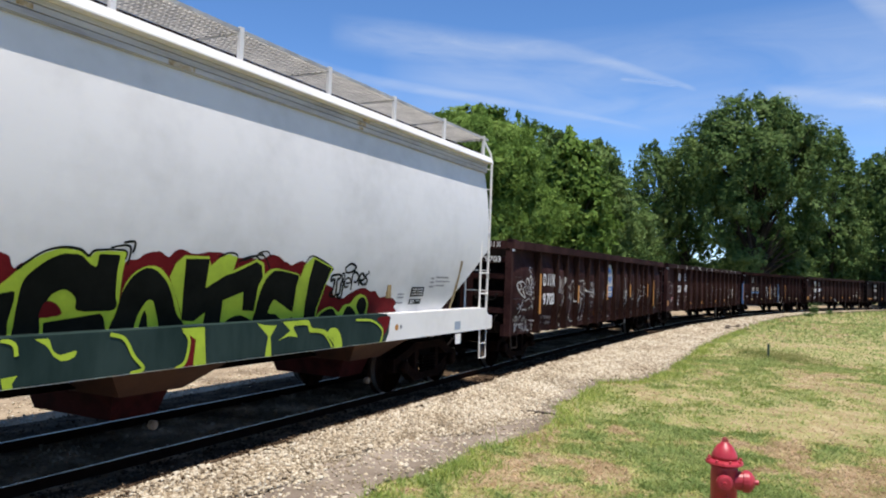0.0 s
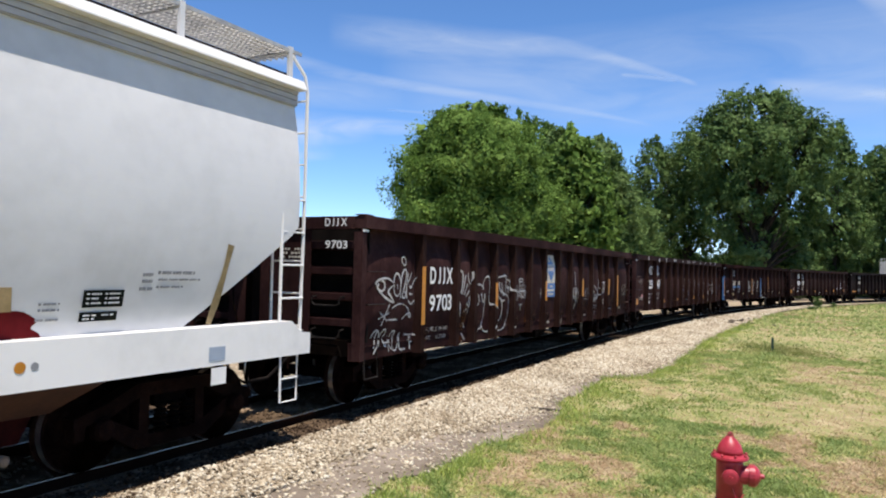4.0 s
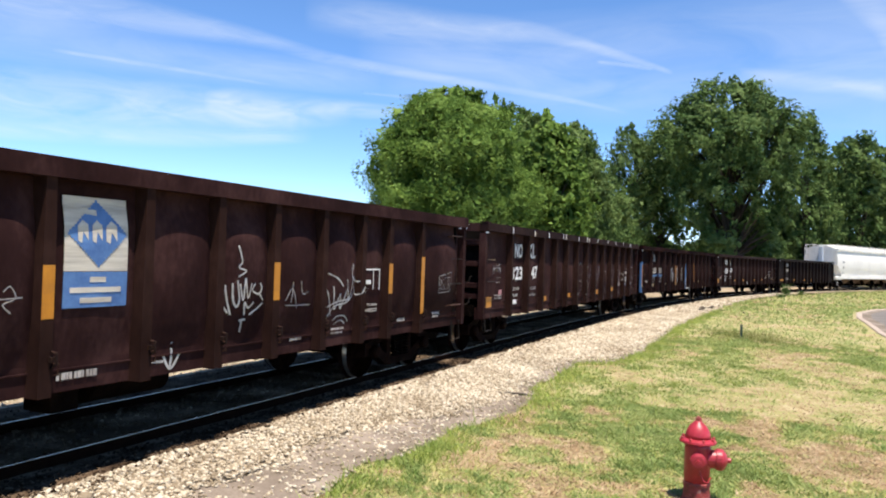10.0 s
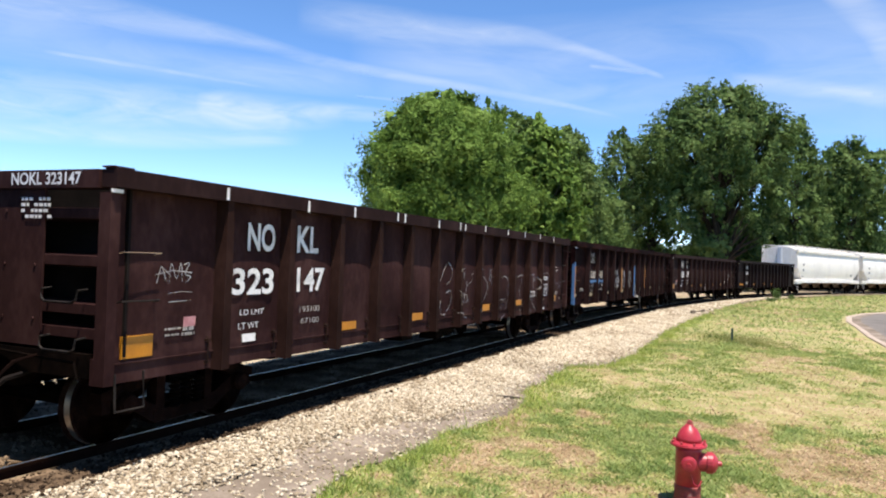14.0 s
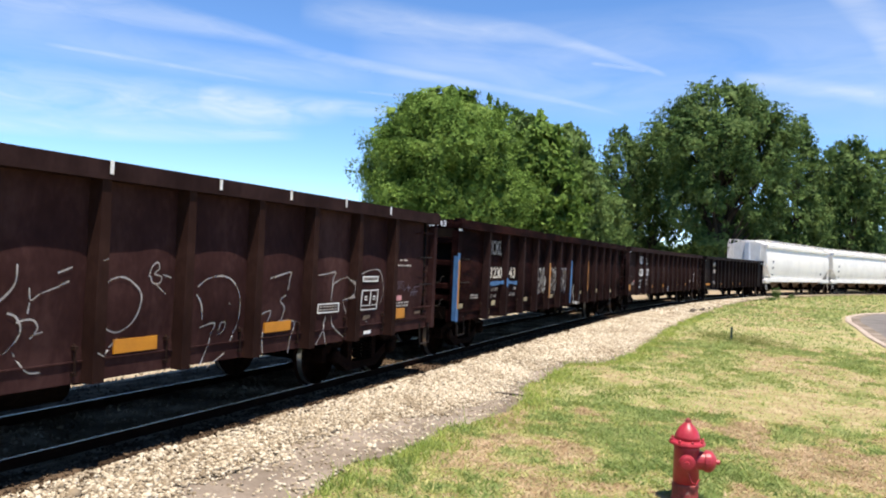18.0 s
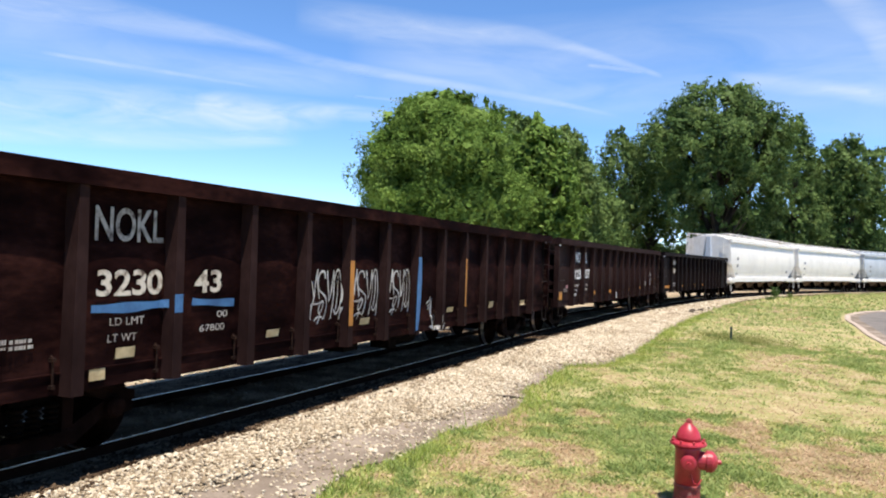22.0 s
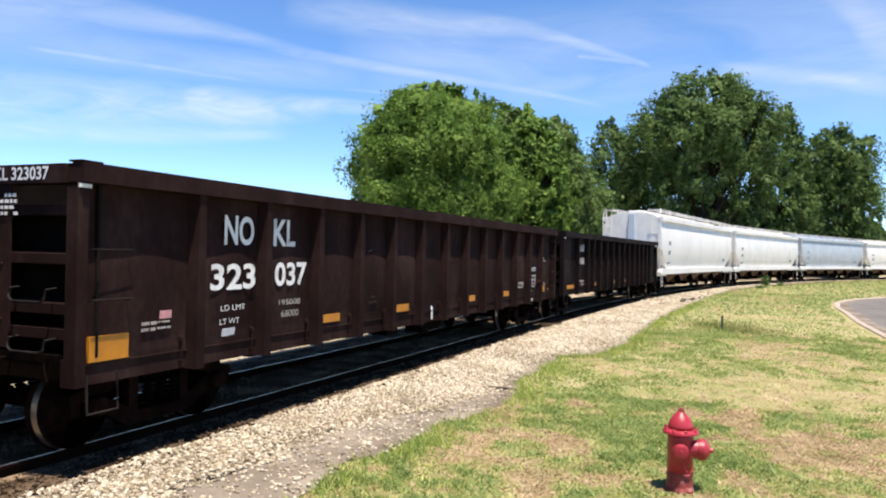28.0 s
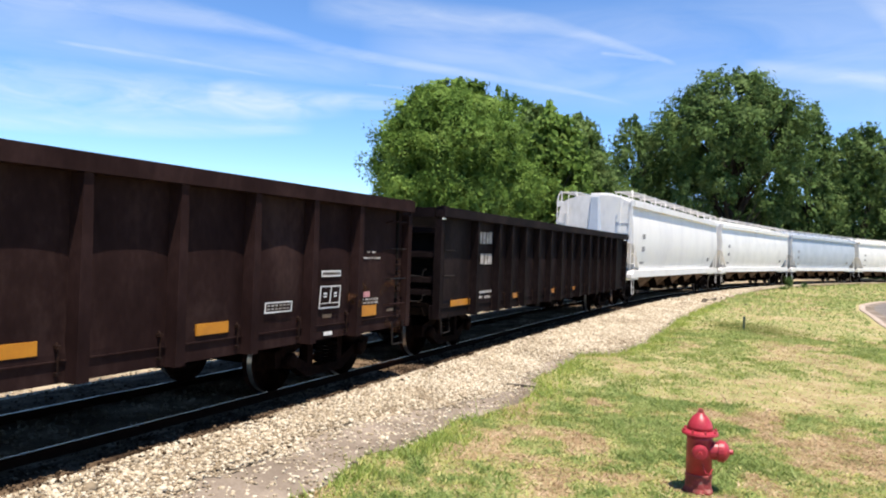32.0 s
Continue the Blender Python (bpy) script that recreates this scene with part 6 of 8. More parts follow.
patch(car_5, "lettering_block", -6.08, -5.97, 2.10, 2.33, DULLLETTER, None, "white lettering, illegible at this distance")
patch(car_5, "lettering_block", -5.93, -5.79, 2.10, 2.33, DULLLETTER, None, "white lettering, illegible at this distance")
patch(car_5, "lettering_block", -5.74, -5.63, 2.10, 2.33, DULLLETTER, None, "white lettering, illegible at this distance")
patch(car_5, "lettering_block", -5.59, -5.43, 2.11, 2.34, DULLLETTER, None, "white lettering, illegible at this distance")
patch(car_5, "lettering_block", -6.04, -5.87, 1.69, 1.90, DULLLETTER, None, "white lettering, illegible at this distance")
patch(car_5, "lettering_block", -5.83, -5.68, 1.69, 1.90, DULLLETTER, None, "white lettering, illegible at this distance")
patch(car_5, "lettering_block", -5.64, -5.43, 1.69, 1.90, DULLLETTER, None, "white lettering, illegible at this distance")
patch(car_5, "lettering_block", -6.04, -5.37, 1.11, 1.16, DULLLETTER, None, "white lettering, illegible at this distance")
patch(car_5, "lettering_block", -6.03, -5.87, 1.01, 1.06, DULLLETTER, None, "white lettering, illegible at this distance")
patch(car_5, "lettering_block", -5.75, -5.36, 1.00, 1.05, DULLLETTER, None, "white lettering, illegible at this distance")
# a weathered blue diamond with pale marks on the sign
X0, X1, Z0, Z1 = -0.42, 0.24, 1.44, 2.40


def on_sign(name, outline, out, material, label):
    """A painted shape on the sign, in narrow strips that follow the bulged sheet."""
    pts = [Vector(p) for p in outline]
    z0, z1 = min(p.y for p in pts), max(p.y for p in pts)
    g = Geo()
    for r in range(24):
        a, b = z0 + (z1 - z0) * r / 24, z0 + (z1 - z0) * (r + 1) / 24
        cuts = sorted(p.x + (q.x - p.x) * ((a + b) / 2 - p.y) / (q.y - p.y) for p, q in zip(pts, pts[1:] + pts[:1]) if (p.y > (a + b) / 2) != (q.y > (a + b) / 2))
        for c, d in zip(cuts[::2], cuts[1::2]):
            n = 6
            for k in range(n):
                u, w = c + (d - c) * k / n, c + (d - c) * (k + 1) / n
                g.add([(x, skin(car_1, x, z) - 0.013 - out, z) for x, z in ((u, a), (w, a), (w, b), (u, b))], [(0, 1, 2, 3)])
    part(name, g, material, car_1, label)


on_sign("sign_diamond", [(-0.09, 1.79), (0.22, 2.08), (-0.09, 2.38), (-0.40, 2.08)], 0.004, LOGOBLUE, "blue diamond on the sign")
for x, w in ((-0.30, 0.10), (-0.16, 0.10), (-0.02, 0.12)):
    on_sign("sign_mark", [(x, 2.02), (x + w * 0.35, 2.0), (x + w * 0.5, 2.1), (x + w, 2.02), (x + w, 2.16), (x + w * 0.5, 2.20), (x, 2.15)], 0.007, LOGOWHITE, "pale mark in the diamond")
on_sign("sign_mark", [(-0.30, 2.26), (-0.10, 2.24), (-0.10, 2.29), (-0.24, 2.31)], 0.007, LOGOWHITE, "pale mark in the diamond")

for ob, y, z, w, paint in ((car_1, -0.24, 2.06, 0.36, LOGOWHITE), (car_2, -0.42, 2.24, 0.41, LETTER), (car_3, -0.30, 2.26, 0.43, LETTER), (car_4, -0.42, 2.24, 0.41, LETTER)):
    hx = -SHAPE[ob.name][2] - NOSE[ob.name] - 0.010
    for k in range(4):
        a = y
        for n in range(7):
            b = w * (0.07 + 0.06 * ((n * 5 + k * 3) % 4) / 3)
            if a - b > y - w and (n + k) % 5 != 3:
                part("end_lettering", Geo().box(hx, hx + 0.004, a - b, a, z + 0.055 * (3 - k), z + 0.055 * (3 - k) + 0.03), paint, ob, "small pale lettering, illegible")
            a -= b + 0.018

for x, wide in ((-3.0, 0.98), (-2.0, 1.02), (-0.88, 1.0)):
    tag = ([(0.04, 1.65), (0.09, 1.44)], [(0.16, 1.81), (0.12, 1.62), (0.09, 1.44), (0.04, 1.28), (0.03, 1.14)], [(0.16, 1.81), (0.16, 1.67), (0.21, 1.41)], [(0.01, 1.28), (0.05, 1.35), (0.18, 1.35), (0.3, 1.39)],
           [(0.35, 1.68), (0.33, 1.75), (0.29, 1.78), (0.21, 1.75), (0.18, 1.67), (0.18, 1.59), (0.22, 1.52), (0.31, 1.47), (0.38, 1.41), (0.4, 1.3), (0.37, 1.18), (0.32, 1.14)],
           [(0.32, 1.38), (0.25, 1.35), (0.21, 1.27), (0.23, 1.22), (0.29, 1.27), (0.32, 1.37)], [(0.13, 1.13), (0.19, 1.17), (0.31, 1.17)], [(0.26, 1.21), (0.21, 1.08)])
    more = ([(0.4, 1.79), (0.42, 1.61), (0.46, 1.37)], [(0.46, 1.37), (0.52, 1.55), (0.57, 1.8)], [(0.57, 1.8), (0.58, 1.61), (0.57, 1.33), (0.53, 1.13)],
            [(0.59, 1.66), (0.64, 1.77), (0.71, 1.8), (0.76, 1.72), (0.8, 1.54), (0.79, 1.32), (0.72, 1.21), (0.66, 1.2), (0.61, 1.26)], [(0.69, 1.72), (0.69, 1.49), (0.67, 1.25)], [(0.8, 1.28), (0.79, 1.2), (0.78, 1.11)])
    for line in tag + more:
        spray(car_3, "graffiti", [[(x + wide * a, b) for a, b in line]], 0.039, CHALK, "white drippy spray letters")

spray(car_1, "graffiti", [[(6.85, 1.64), (7.35, 1.71)], [(7.35, 1.71), (7.33, 1.37)], [(7.33, 1.37), (6.88, 1.35)], [(6.88, 1.35), (6.85, 1.64)], [(6.91, 1.59), (6.94, 1.4), (7.03, 1.5), (6.92, 1.52), (6.99, 1.59)], [(7.04, 1.59), (7.12, 1.6), (7.06, 1.41), (7.15, 1.42)], [(7.17, 1.61), (7.26, 1.62), (7.19, 1.53), (7.27, 1.46), (7.18, 1.42)]], 0.022, THINCHALK, "small boxed white tag")

patch(car_1, "stencil_box", 4.47, 4.92, 1.75, 1.77, LETTER, None, "white stencil box")
patch(car_1, "stencil_box", 4.48, 4.93, 1.48, 1.48, LETTER, None, "white stencil box")
patch(car_1, "stencil_box", 4.48, 4.49, 1.48, 1.76, LETTER, None, "white stencil box")
patch(car_1, "stencil_box", 4.90, 4.92, 1.46, 1.76, LETTER, None, "white stencil box")
patch(car_1, "stencil_box", 4.70, 4.71, 1.47, 1.76, LETTER, None, "white stencil box")
patch(car_1, "stencil_box", 4.52, 4.63, 1.55, 1.61, LETTER, None, "white stencil box")
text_bars(car_1, 4.60, 4.66, 1.24, 1.27, DULLLETTER)
text_bars(car_1, 4.70, 4.84, 1.23, 1.26, DULLLETTER)
text_bars(car_1, 4.52, 4.62, 1.15, 1.18, DULLLETTER)
text_bars(car_1, 4.64, 4.71, 1.14, 1.17, DULLLETTER)
text_bars(car_1, 4.72, 4.89, 1.14, 1.16, DULLLETTER)



def stencil(car, x0, x1, z0, z1, marks=2):
    """A thin white stencilled box with a few illegible signs in it."""
    t = 0.016
    for a, b, c, d in ((x0, x1, z0, z0 + t), (x0, x1, z1 - t, z1), (x0, x0 + t, z0 + t, z1 - t), (x1 - t, x1, z0 + t, z1 - t)):
        patch(car, "stencil_box", a, b, c, d, LETTER, None, "thin white stencil box")
    if z1 - z0 > 0.2:
        patch(car, "stencil_box", (x0 + x1 - t) / 2, (x0 + x1 + t) / 2, z0 + 0.25 * (z1 - z0), z1 - t, LETTER, None, "thin white stencil box")
        for k in range(marks):
            m = x0 + (x1 - x0) * (0.25 + 0.5 * k)
            patch(car, "stencil_sign", m - 0.035, m + 0.035, z0 + 0.50 * (z1 - z0), z0 + 0.56 * (z1 - z0), LETTER, None, "small white sign")
            patch(car, "stencil_sign", m - 0.035, m + 0.025, z0 + 0.62 * (z1 - z0), z0 + 0.70 * (z1 - z0), LETTER, None, "small white sign")
        patch(car, "stencil_box", x0 + t, x1 - t, z0 + 0.22 * (z1 - z0), z0 + 0.25 * (z1 - z0), LETTER, None, "thin white stencil box")
    else:
        for row in (0.28, 0.60):
            for k in range(6):
                m = x0 + (x1 - x0) * (k + 0.6) / 7
                patch(car, "stencil_sign", m, m + 0.045, z0 + row * (z1 - z0), z0 + (row + 0.14) * (z1 - z0), DULLLETTER, None, "small white sign")


for ob, u in ((car_2, 0.0), (car_4, 0.02)):
    stencil(ob, 5.76 + u, 6.22 + u, 1.14, 1.44)
    stencil(ob, 5.77 + u, 6.20 + u, 1.56, 1.64)
    stencil(ob, 4.67 + u, 5.18 + u, 1.15, 1.28)
    patch(ob, "tag_plate", 5.88 + u, 6.08 + u, 0.99, 1.06, BEIGE, None, "beige plate below the stencil box")
    patch(ob, "tag_plate", 5.91 + u, 6.10 + u, 0.78, 0.83, LETTER, None, "small pale plate on the sill")
    for a, b, z in ((6.94, 7.0, 1.88), (7.06, 7.16, 1.88), (6.83, 7.01, 1.795), (7.05, 7.08, 1.795), (7.12, 7.27, 1.795)):
        text_bars(ob, a + u, b + u, z, z + 0.024, DULLLETTER)
    patch(ob, "notice", 6.86 + u, 7.01 + u, 1.245, 1.325, PINK, None, "pink notice label")
    for a, b, z in ((6.86, 6.89, 1.195), (6.92, 6.98, 1.195), (7.01, 7.08, 1.195), (7.11, 7.25, 1.195), (6.86, 7.03, 1.145), (7.06, 7.25, 1.145)):
        text_bars(ob, a + u, b + u, z, z + 0.03, DULLLETTER)
    patch(ob, "tag_plate", 7.57 + u, 7.77 + u, 1.0, 1.04, BEIGE, None, "small beige plate")
spray(car_2, "scrawl", [[(6.80, 1.41), (6.83, 1.50), (6.90, 1.51), (6.87, 1.43), (6.80, 1.42)], [(6.93, 1.42), (6.94, 1.51), (7.0, 1.50), (6.98, 1.43)], [(6.82, 1.54), (7.06, 1.55)], [(7.05, 1.50), (7.08, 1.40), (7.16, 1.45), (7.28, 1.44)], [(7.2, 1.5), (7.22, 1.38)], [(7.30, 1.30), (7.36, 1.42), (7.42, 1.30), (7.46, 1.42), (7.52, 1.31)], [(7.40, 1.45), (7.64, 1.46)], [(7.30, 1.36), (7.60, 1.38)]], 0.014, LILAC, "faint lilac scrawl")

part("paint_strip", Geo().box(-8.245, -8.14, -1.580, -1.5755, 0.76, 2.06), BLUE, car_3, "light blue paint on the corner post")
part("paint_strip", Geo().box(-8.252, -8.248, -1.574, -1.50, 0.78, 2.0), BLUE, car_3, "light blue paint on the corner post")
part("paint_strip", Geo().box(-8.205, -8.14, -1.584, -1.5805, 1.0, 1.93), ORANGE, car_3, "orange strip on the corner post")
spray(car_4, "rust_stain", [[(6.43, 1.31), (6.70, 1.10), (6.87, 0.85)], [(6.83, 1.42), (7.08, 1.21), (7.21, 0.95)], [(7.35, 1.28), (7.65, 1.44), (7.94, 1.34)], [(7.52, 0.84), (7.87, 0.73), (8.08, 0.89)]], 0.16, RUSTSMEAR, "orange rust stain on the panel")
spray(car_3, "graffiti", [[(0.72, 1.33), (0.76, 1.17), (0.82, 1.02), (0.88, 0.93), (0.94, 0.79), (1.00, 0.73)], [(0.78, 1.29), (0.81, 1.14), (0.88, 0.94)], [(0.60, 1.21), (0.67, 1.25), (0.74, 1.28)], [(0.65, 1.17), (0.71, 1.19)], [(0.68, 1.10), (0.73, 1.14)], [(0.96, 1.02), (0.97, 0.93), (0.99, 0.83), (1.01, 0.73)], [(1.09, 0.99), (1.08, 0.87), (1.04, 0.74)], [(1.16, 0.86), (1.12, 0.79), (1.05, 0.72)], [(0.80, 0.80), (0.89, 0.79), (0.96, 0.74)], [(0.85, 0.77), (0.96, 0.79), (1.08, 0.79)]], 0.045, CHALK, "white chalk hand shape")
spray(car_1, "graffiti", [[(-4.91, 1.40), (-4.94, 1.22), (-4.91, 1.03), (-4.93, 0.92), (-4.93, 0.77)], [(-4.81, 1.32), (-4.88, 1.15), (-4.85, 0.97), (-4.87, 0.78)]], 0.07, EMBER, "orange-brown spray fill between white strokes")
spray(car_1, "graffiti", [[(-4.98, 1.01), (-4.97, 0.79)]], 0.06, EMBER, "orange-brown spray fill between white strokes")
spray(car_1, "rust_streak", [[(-1.70, 1.42), (-1.67, 0.95)]], 0.05, RUSTSTREAK, "orange rust streak")
spray(car_1, "rust_streak", [[(-4.93, 1.34), (-4.90, 1.15), (-4.94, 0.98)], [(-4.80, 1.22), (-4.82, 1.02)], [(-4.99, 1.08), (-4.97, 1.0)]], 0.09, RUSTSTREAK, "orange rust streak")
spray(car_0, "graffiti", [[(3.68, 2.0), (3.81, 2.06), (3.93, 2.02), (3.86, 1.96), (3.73, 1.94), (3.68, 2.0)], [(3.4, 1.87), (3.43, 1.9), (3.59, 1.91), (3.59, 1.86), (3.54, 1.84), (3.55, 1.64), (3.43, 1.64), (3.43, 1.68), (3.47, 1.68), (3.48, 1.84), (3.41, 1.83), (3.4, 1.87)], [(3.63, 1.82), (3.64, 1.67), (3.59, 1.65), (3.61, 1.62), (3.69, 1.62), (3.68, 1.81), (3.63, 1.82)], [(3.63, 1.92), (3.67, 1.93), (3.7, 1.87), (3.65, 1.85), (3.63, 1.92)]], 0.032, TARGREEN, "black outlined tag")
spray(car_0, "graffiti", [[(3.82, 1.76), (3.74, 1.75), (3.71, 1.82), (3.77, 1.87), (3.84, 1.85), (3.85, 1.81), (3.74, 1.8)], [(3.89, 1.71), (3.88, 1.92), (3.97, 1.94), (4.03, 1.88), (3.99, 1.82), (3.92, 1.82)], [(4.06, 1.77), (4.06, 1.91), (4.13, 1.93), (4.17, 1.86), (4.08, 1.83), (4.18, 1.77)], [(4.25, 1.93), (4.19, 1.9), (4.25, 1.84), (4.23, 1.78), (4.18, 1.8)], [(4.25, 1.97), (4.28, 1.93)]], 0.032, TARGREEN, "black outlined tag")
spray(car_0, "reflector", [[(7.20, 2.20), (7.12, 1.78), (7.04, 1.38)]], 0.085, GOLD, "long faded gold strip")
fill(car_0, "decal", [(4.988, 1.17), (4.982, 1.194), (4.964, 1.212), (4.94, 1.218), (4.916, 1.212), (4.898, 1.194), (4.892, 1.17), (4.898, 1.146), (4.916, 1.128), (4.94, 1.122), (4.964, 1.128), (4.982, 1.146)], 0, YELLOW, "small round decal on the sill", True)
fill(car_0, "decal", [(5.094, 1.17), (5.089, 1.187), (5.077, 1.199), (5.06, 1.204), (5.043, 1.199), (5.031, 1.187), (5.026, 1.17), (5.031, 1.153), (5.043, 1.141), (5.06, 1.136), (5.077, 1.141), (5.089, 1.153)], 0, INKGREY, "small round decal on the sill", True)

for ob in (car_6, car_7, car_8, car_9):
    for z, w in ((2.62, 0.42), (2.12, 0.42), (1.62, 0.6)):
        patch(ob, "reporting_mark", -7.9, -7.9 + w, z, z + (0.20 if w < 0.5 else 0.08), INKGREY, None, "grey reporting marks, illegible at this distance")
    patch(ob, "reporting_mark", 6.4, 7.0, 1.75, 1.95, INKGREY, None, "grey reporting marks, illegible at this distance")

# pale lines in the data panels and rust on the eave of the first car
for a, b, z in ((5.58, 5.72, 1.71), (5.76, 5.92, 1.71), (5.58, 5.70, 1.67), (5.76, 5.90, 1.67), (5.58, 5.72, 1.63), (5.76, 5.92, 1.63), (5.57, 5.70, 1.525), (5.75, 5.88, 1.525), (5.57, 5.68, 1.495)):
    text_bars(car_0, a, b, z, z + 0.014, LETTER, -0.004)
for a, b, c, d, y in ((3.86, 4.08, 3.937, 3.984, -1.4925), (3.92, 4.02, 3.88, 3.924, -1.4875), (4.0, 4.16, 4.0, 4.043, -1.4975), (0.62, 0.96, 3.878, 3.924, -1.4875), (-0.9, -0.76, 3.94, 3.984, -1.4925)):
    patch(car_0, "rust_stain", a, b, c, d, EAVERUST, y, "brown rust stain on the eave")

# ---- ground, lawn, ballast ----
def ground_sheet():
    xs = sorted({-3000, -900, -300, -120, *range(-60, 81, 4), 120, 300, 900, 3000})
    ys = sorted({-1200, -300, -80, *range(-30, 141, 4), 200, 400, 900, 1800, 4000})
    v = [(x, y, GROUND - 0.0) for y in ys for x in xs]
    n = len(xs)
    f = [(j * n + i, j * n + i + 1, (j + 1) * n + i + 1, (j + 1) * n + i) for j in range(len(ys) - 1) for i in range(n - 1)]
    tagged(new("ground", big_mesh("ground", v, f, LAWN)), "mown lawn, half green and half dried to straw", "lawn", kind="structure")


ground_sheet()


def edge(s):
    """How far the gravel reaches towards the lawn."""
    return float(np.interp(s, (-60, -8, -2.6, -1.7, -1.4, -0.9, 0.0, 0.8, 1.3, 3.0, 3.8, 5.3, 7.5, 8.4, 11.3, 17.7, 28.3, 49.5, 81, 190), (3.2, 3.15, 3.27, 2.94, 3.06, 3.28, 3.25, 3.16, 3.59, 3.47, 3.08, 3.14, 3.01, 3.74, 3.9, 3.65, 3.45, 2.32, 1.9, 1.9))) + 0.10 * noise.noise((s * 0.9, 3.1, 0)) + 0.16 * noise.noise((s * 2.4, 8.1, 0)) + 0.10 * noise.noise((s * 6, 1.1, 0))


def apron(s):
    """How wide the trodden dirt is between stones and grass."""
    return float(np.interp(s, (-8, -1, 1.5, 4, 12, 30), (1.0, 0.85, 0.55, 0.3, 0.18, 0.12))) * (1 + 0.5 * noise.noise((s * 0.8, 5, 1)))


def bed_height(o, s=0):
    """Height of the stones, by the distance from the line."""
    return float(np.interp(o, (-9.5, -4, -2.2, -1.45, -0.9, 0.9, 1.5, 2.2, 2.8, 3.4, 4.5), (-0.214, -0.20, -0.16, -0.11, -0.115, -0.115, -0.075, -0.13, -0.18, -0.208, -0.216)))


def ballast():
    ss = [s * 0.5 for s in range(-80, 90)] + list(range(45, 240, 2))
    fr = (-9.5, -7, -4.5, -2.8, -2.1, -1.45, -0.9, 0.0, 0.9, 1.45, 1.9, 2.4, 2.8)
    v = []
    for s in ss:
        e = edge(s)
        for o in fr[:-1] + (min(2.8, e - apron(s) - 0.05), e - apron(s), e):
            p = track(s, o)
            v.append((p.x, p.y, bed_height(o) + 0.012 * noise.noise((p.x * 2, p.y * 2, 0)) + (0.0 if o < e else -0.006)))
    n = len(fr) + 2
    f = [(j * n + i, j * n + i + 1, (j + 1) * n + i + 1, (j + 1) * n + i) for j in range(len(ss) - 1) for i in range(n - 1)]
    me = big_mesh("ballast_bed", v, f, BALLAST)
    me.materials.append(SHADEBED)
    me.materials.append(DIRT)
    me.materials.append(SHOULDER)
    # 1 and 3: the train's shade as darker colour; 2: trodden dirt
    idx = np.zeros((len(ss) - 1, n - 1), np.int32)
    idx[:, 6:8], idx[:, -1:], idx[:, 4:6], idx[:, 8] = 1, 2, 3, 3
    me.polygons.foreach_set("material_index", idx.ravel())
    tagged(new("ballast_bed", me), "bed of pale crushed limestone under the rails", "ballast", kind="structure")


ballast()


def rails():
    way = thing("railway_track", "curved railway track with worn bright rail heads", "track", kind="structure")
    ss = [s * 1.0 for s in range(-110, 230)]
    web = ((-0.068, -0.165), (0.068, -0.165), (0.068, -0.150), (0.012, -0.125), (0.012, -0.040), (0.036, -0.030), (0.036, -0.006), (-0.036, -0.006), (-0.036, -0.030), (-0.012, -0.040), (-0.012, -0.125), (-0.068, -0.150))
    for o in (-0.7525, 0.7525):
        loops = [[track(s, o + a, z) for a, z in web] for s in ss]
        r = part("rail", Geo().rings(loops), RAILSIDE, way, "rust-brown steel rail")
        loops = [[track(s, o + a, z) for a, z in ((-0.006, -0.006), (0.007, -0.006), (0.006, 0.0), (-0.005, 0.0))] for s in ss]
        part("rail_head", Geo().rings(loops), RAILTOP, r, "polished running surface of the rail")
    tie = Geo().box(-0.11, 0.11, -1.30, 1.30, -0.30, -0.15)
    tie.box(-0.09, 0.09, -0.88, -0.62, -0.15, -0.142)
    tie.box(-0.09, 0.09, 0.62, 0.88, -0.15, -0.142)
    tie = tie.mesh("sleeper")
    tie.materials.append(WOOD)
    for i in range(150):
        s = -12 + i * 0.52
        p, q = track(s - 0.1), track(s + 0.1)
        part("sleeper", tie, WOOD, way, at=pose(p.x, p.y, 0.012 + 0.01 * math.sin(i * 2.3), 0, 0, math.degrees(math.atan2(q.y - p.y, q.x - p.x)) + 1.5 * math.sin(i * 1.9)))


rails()


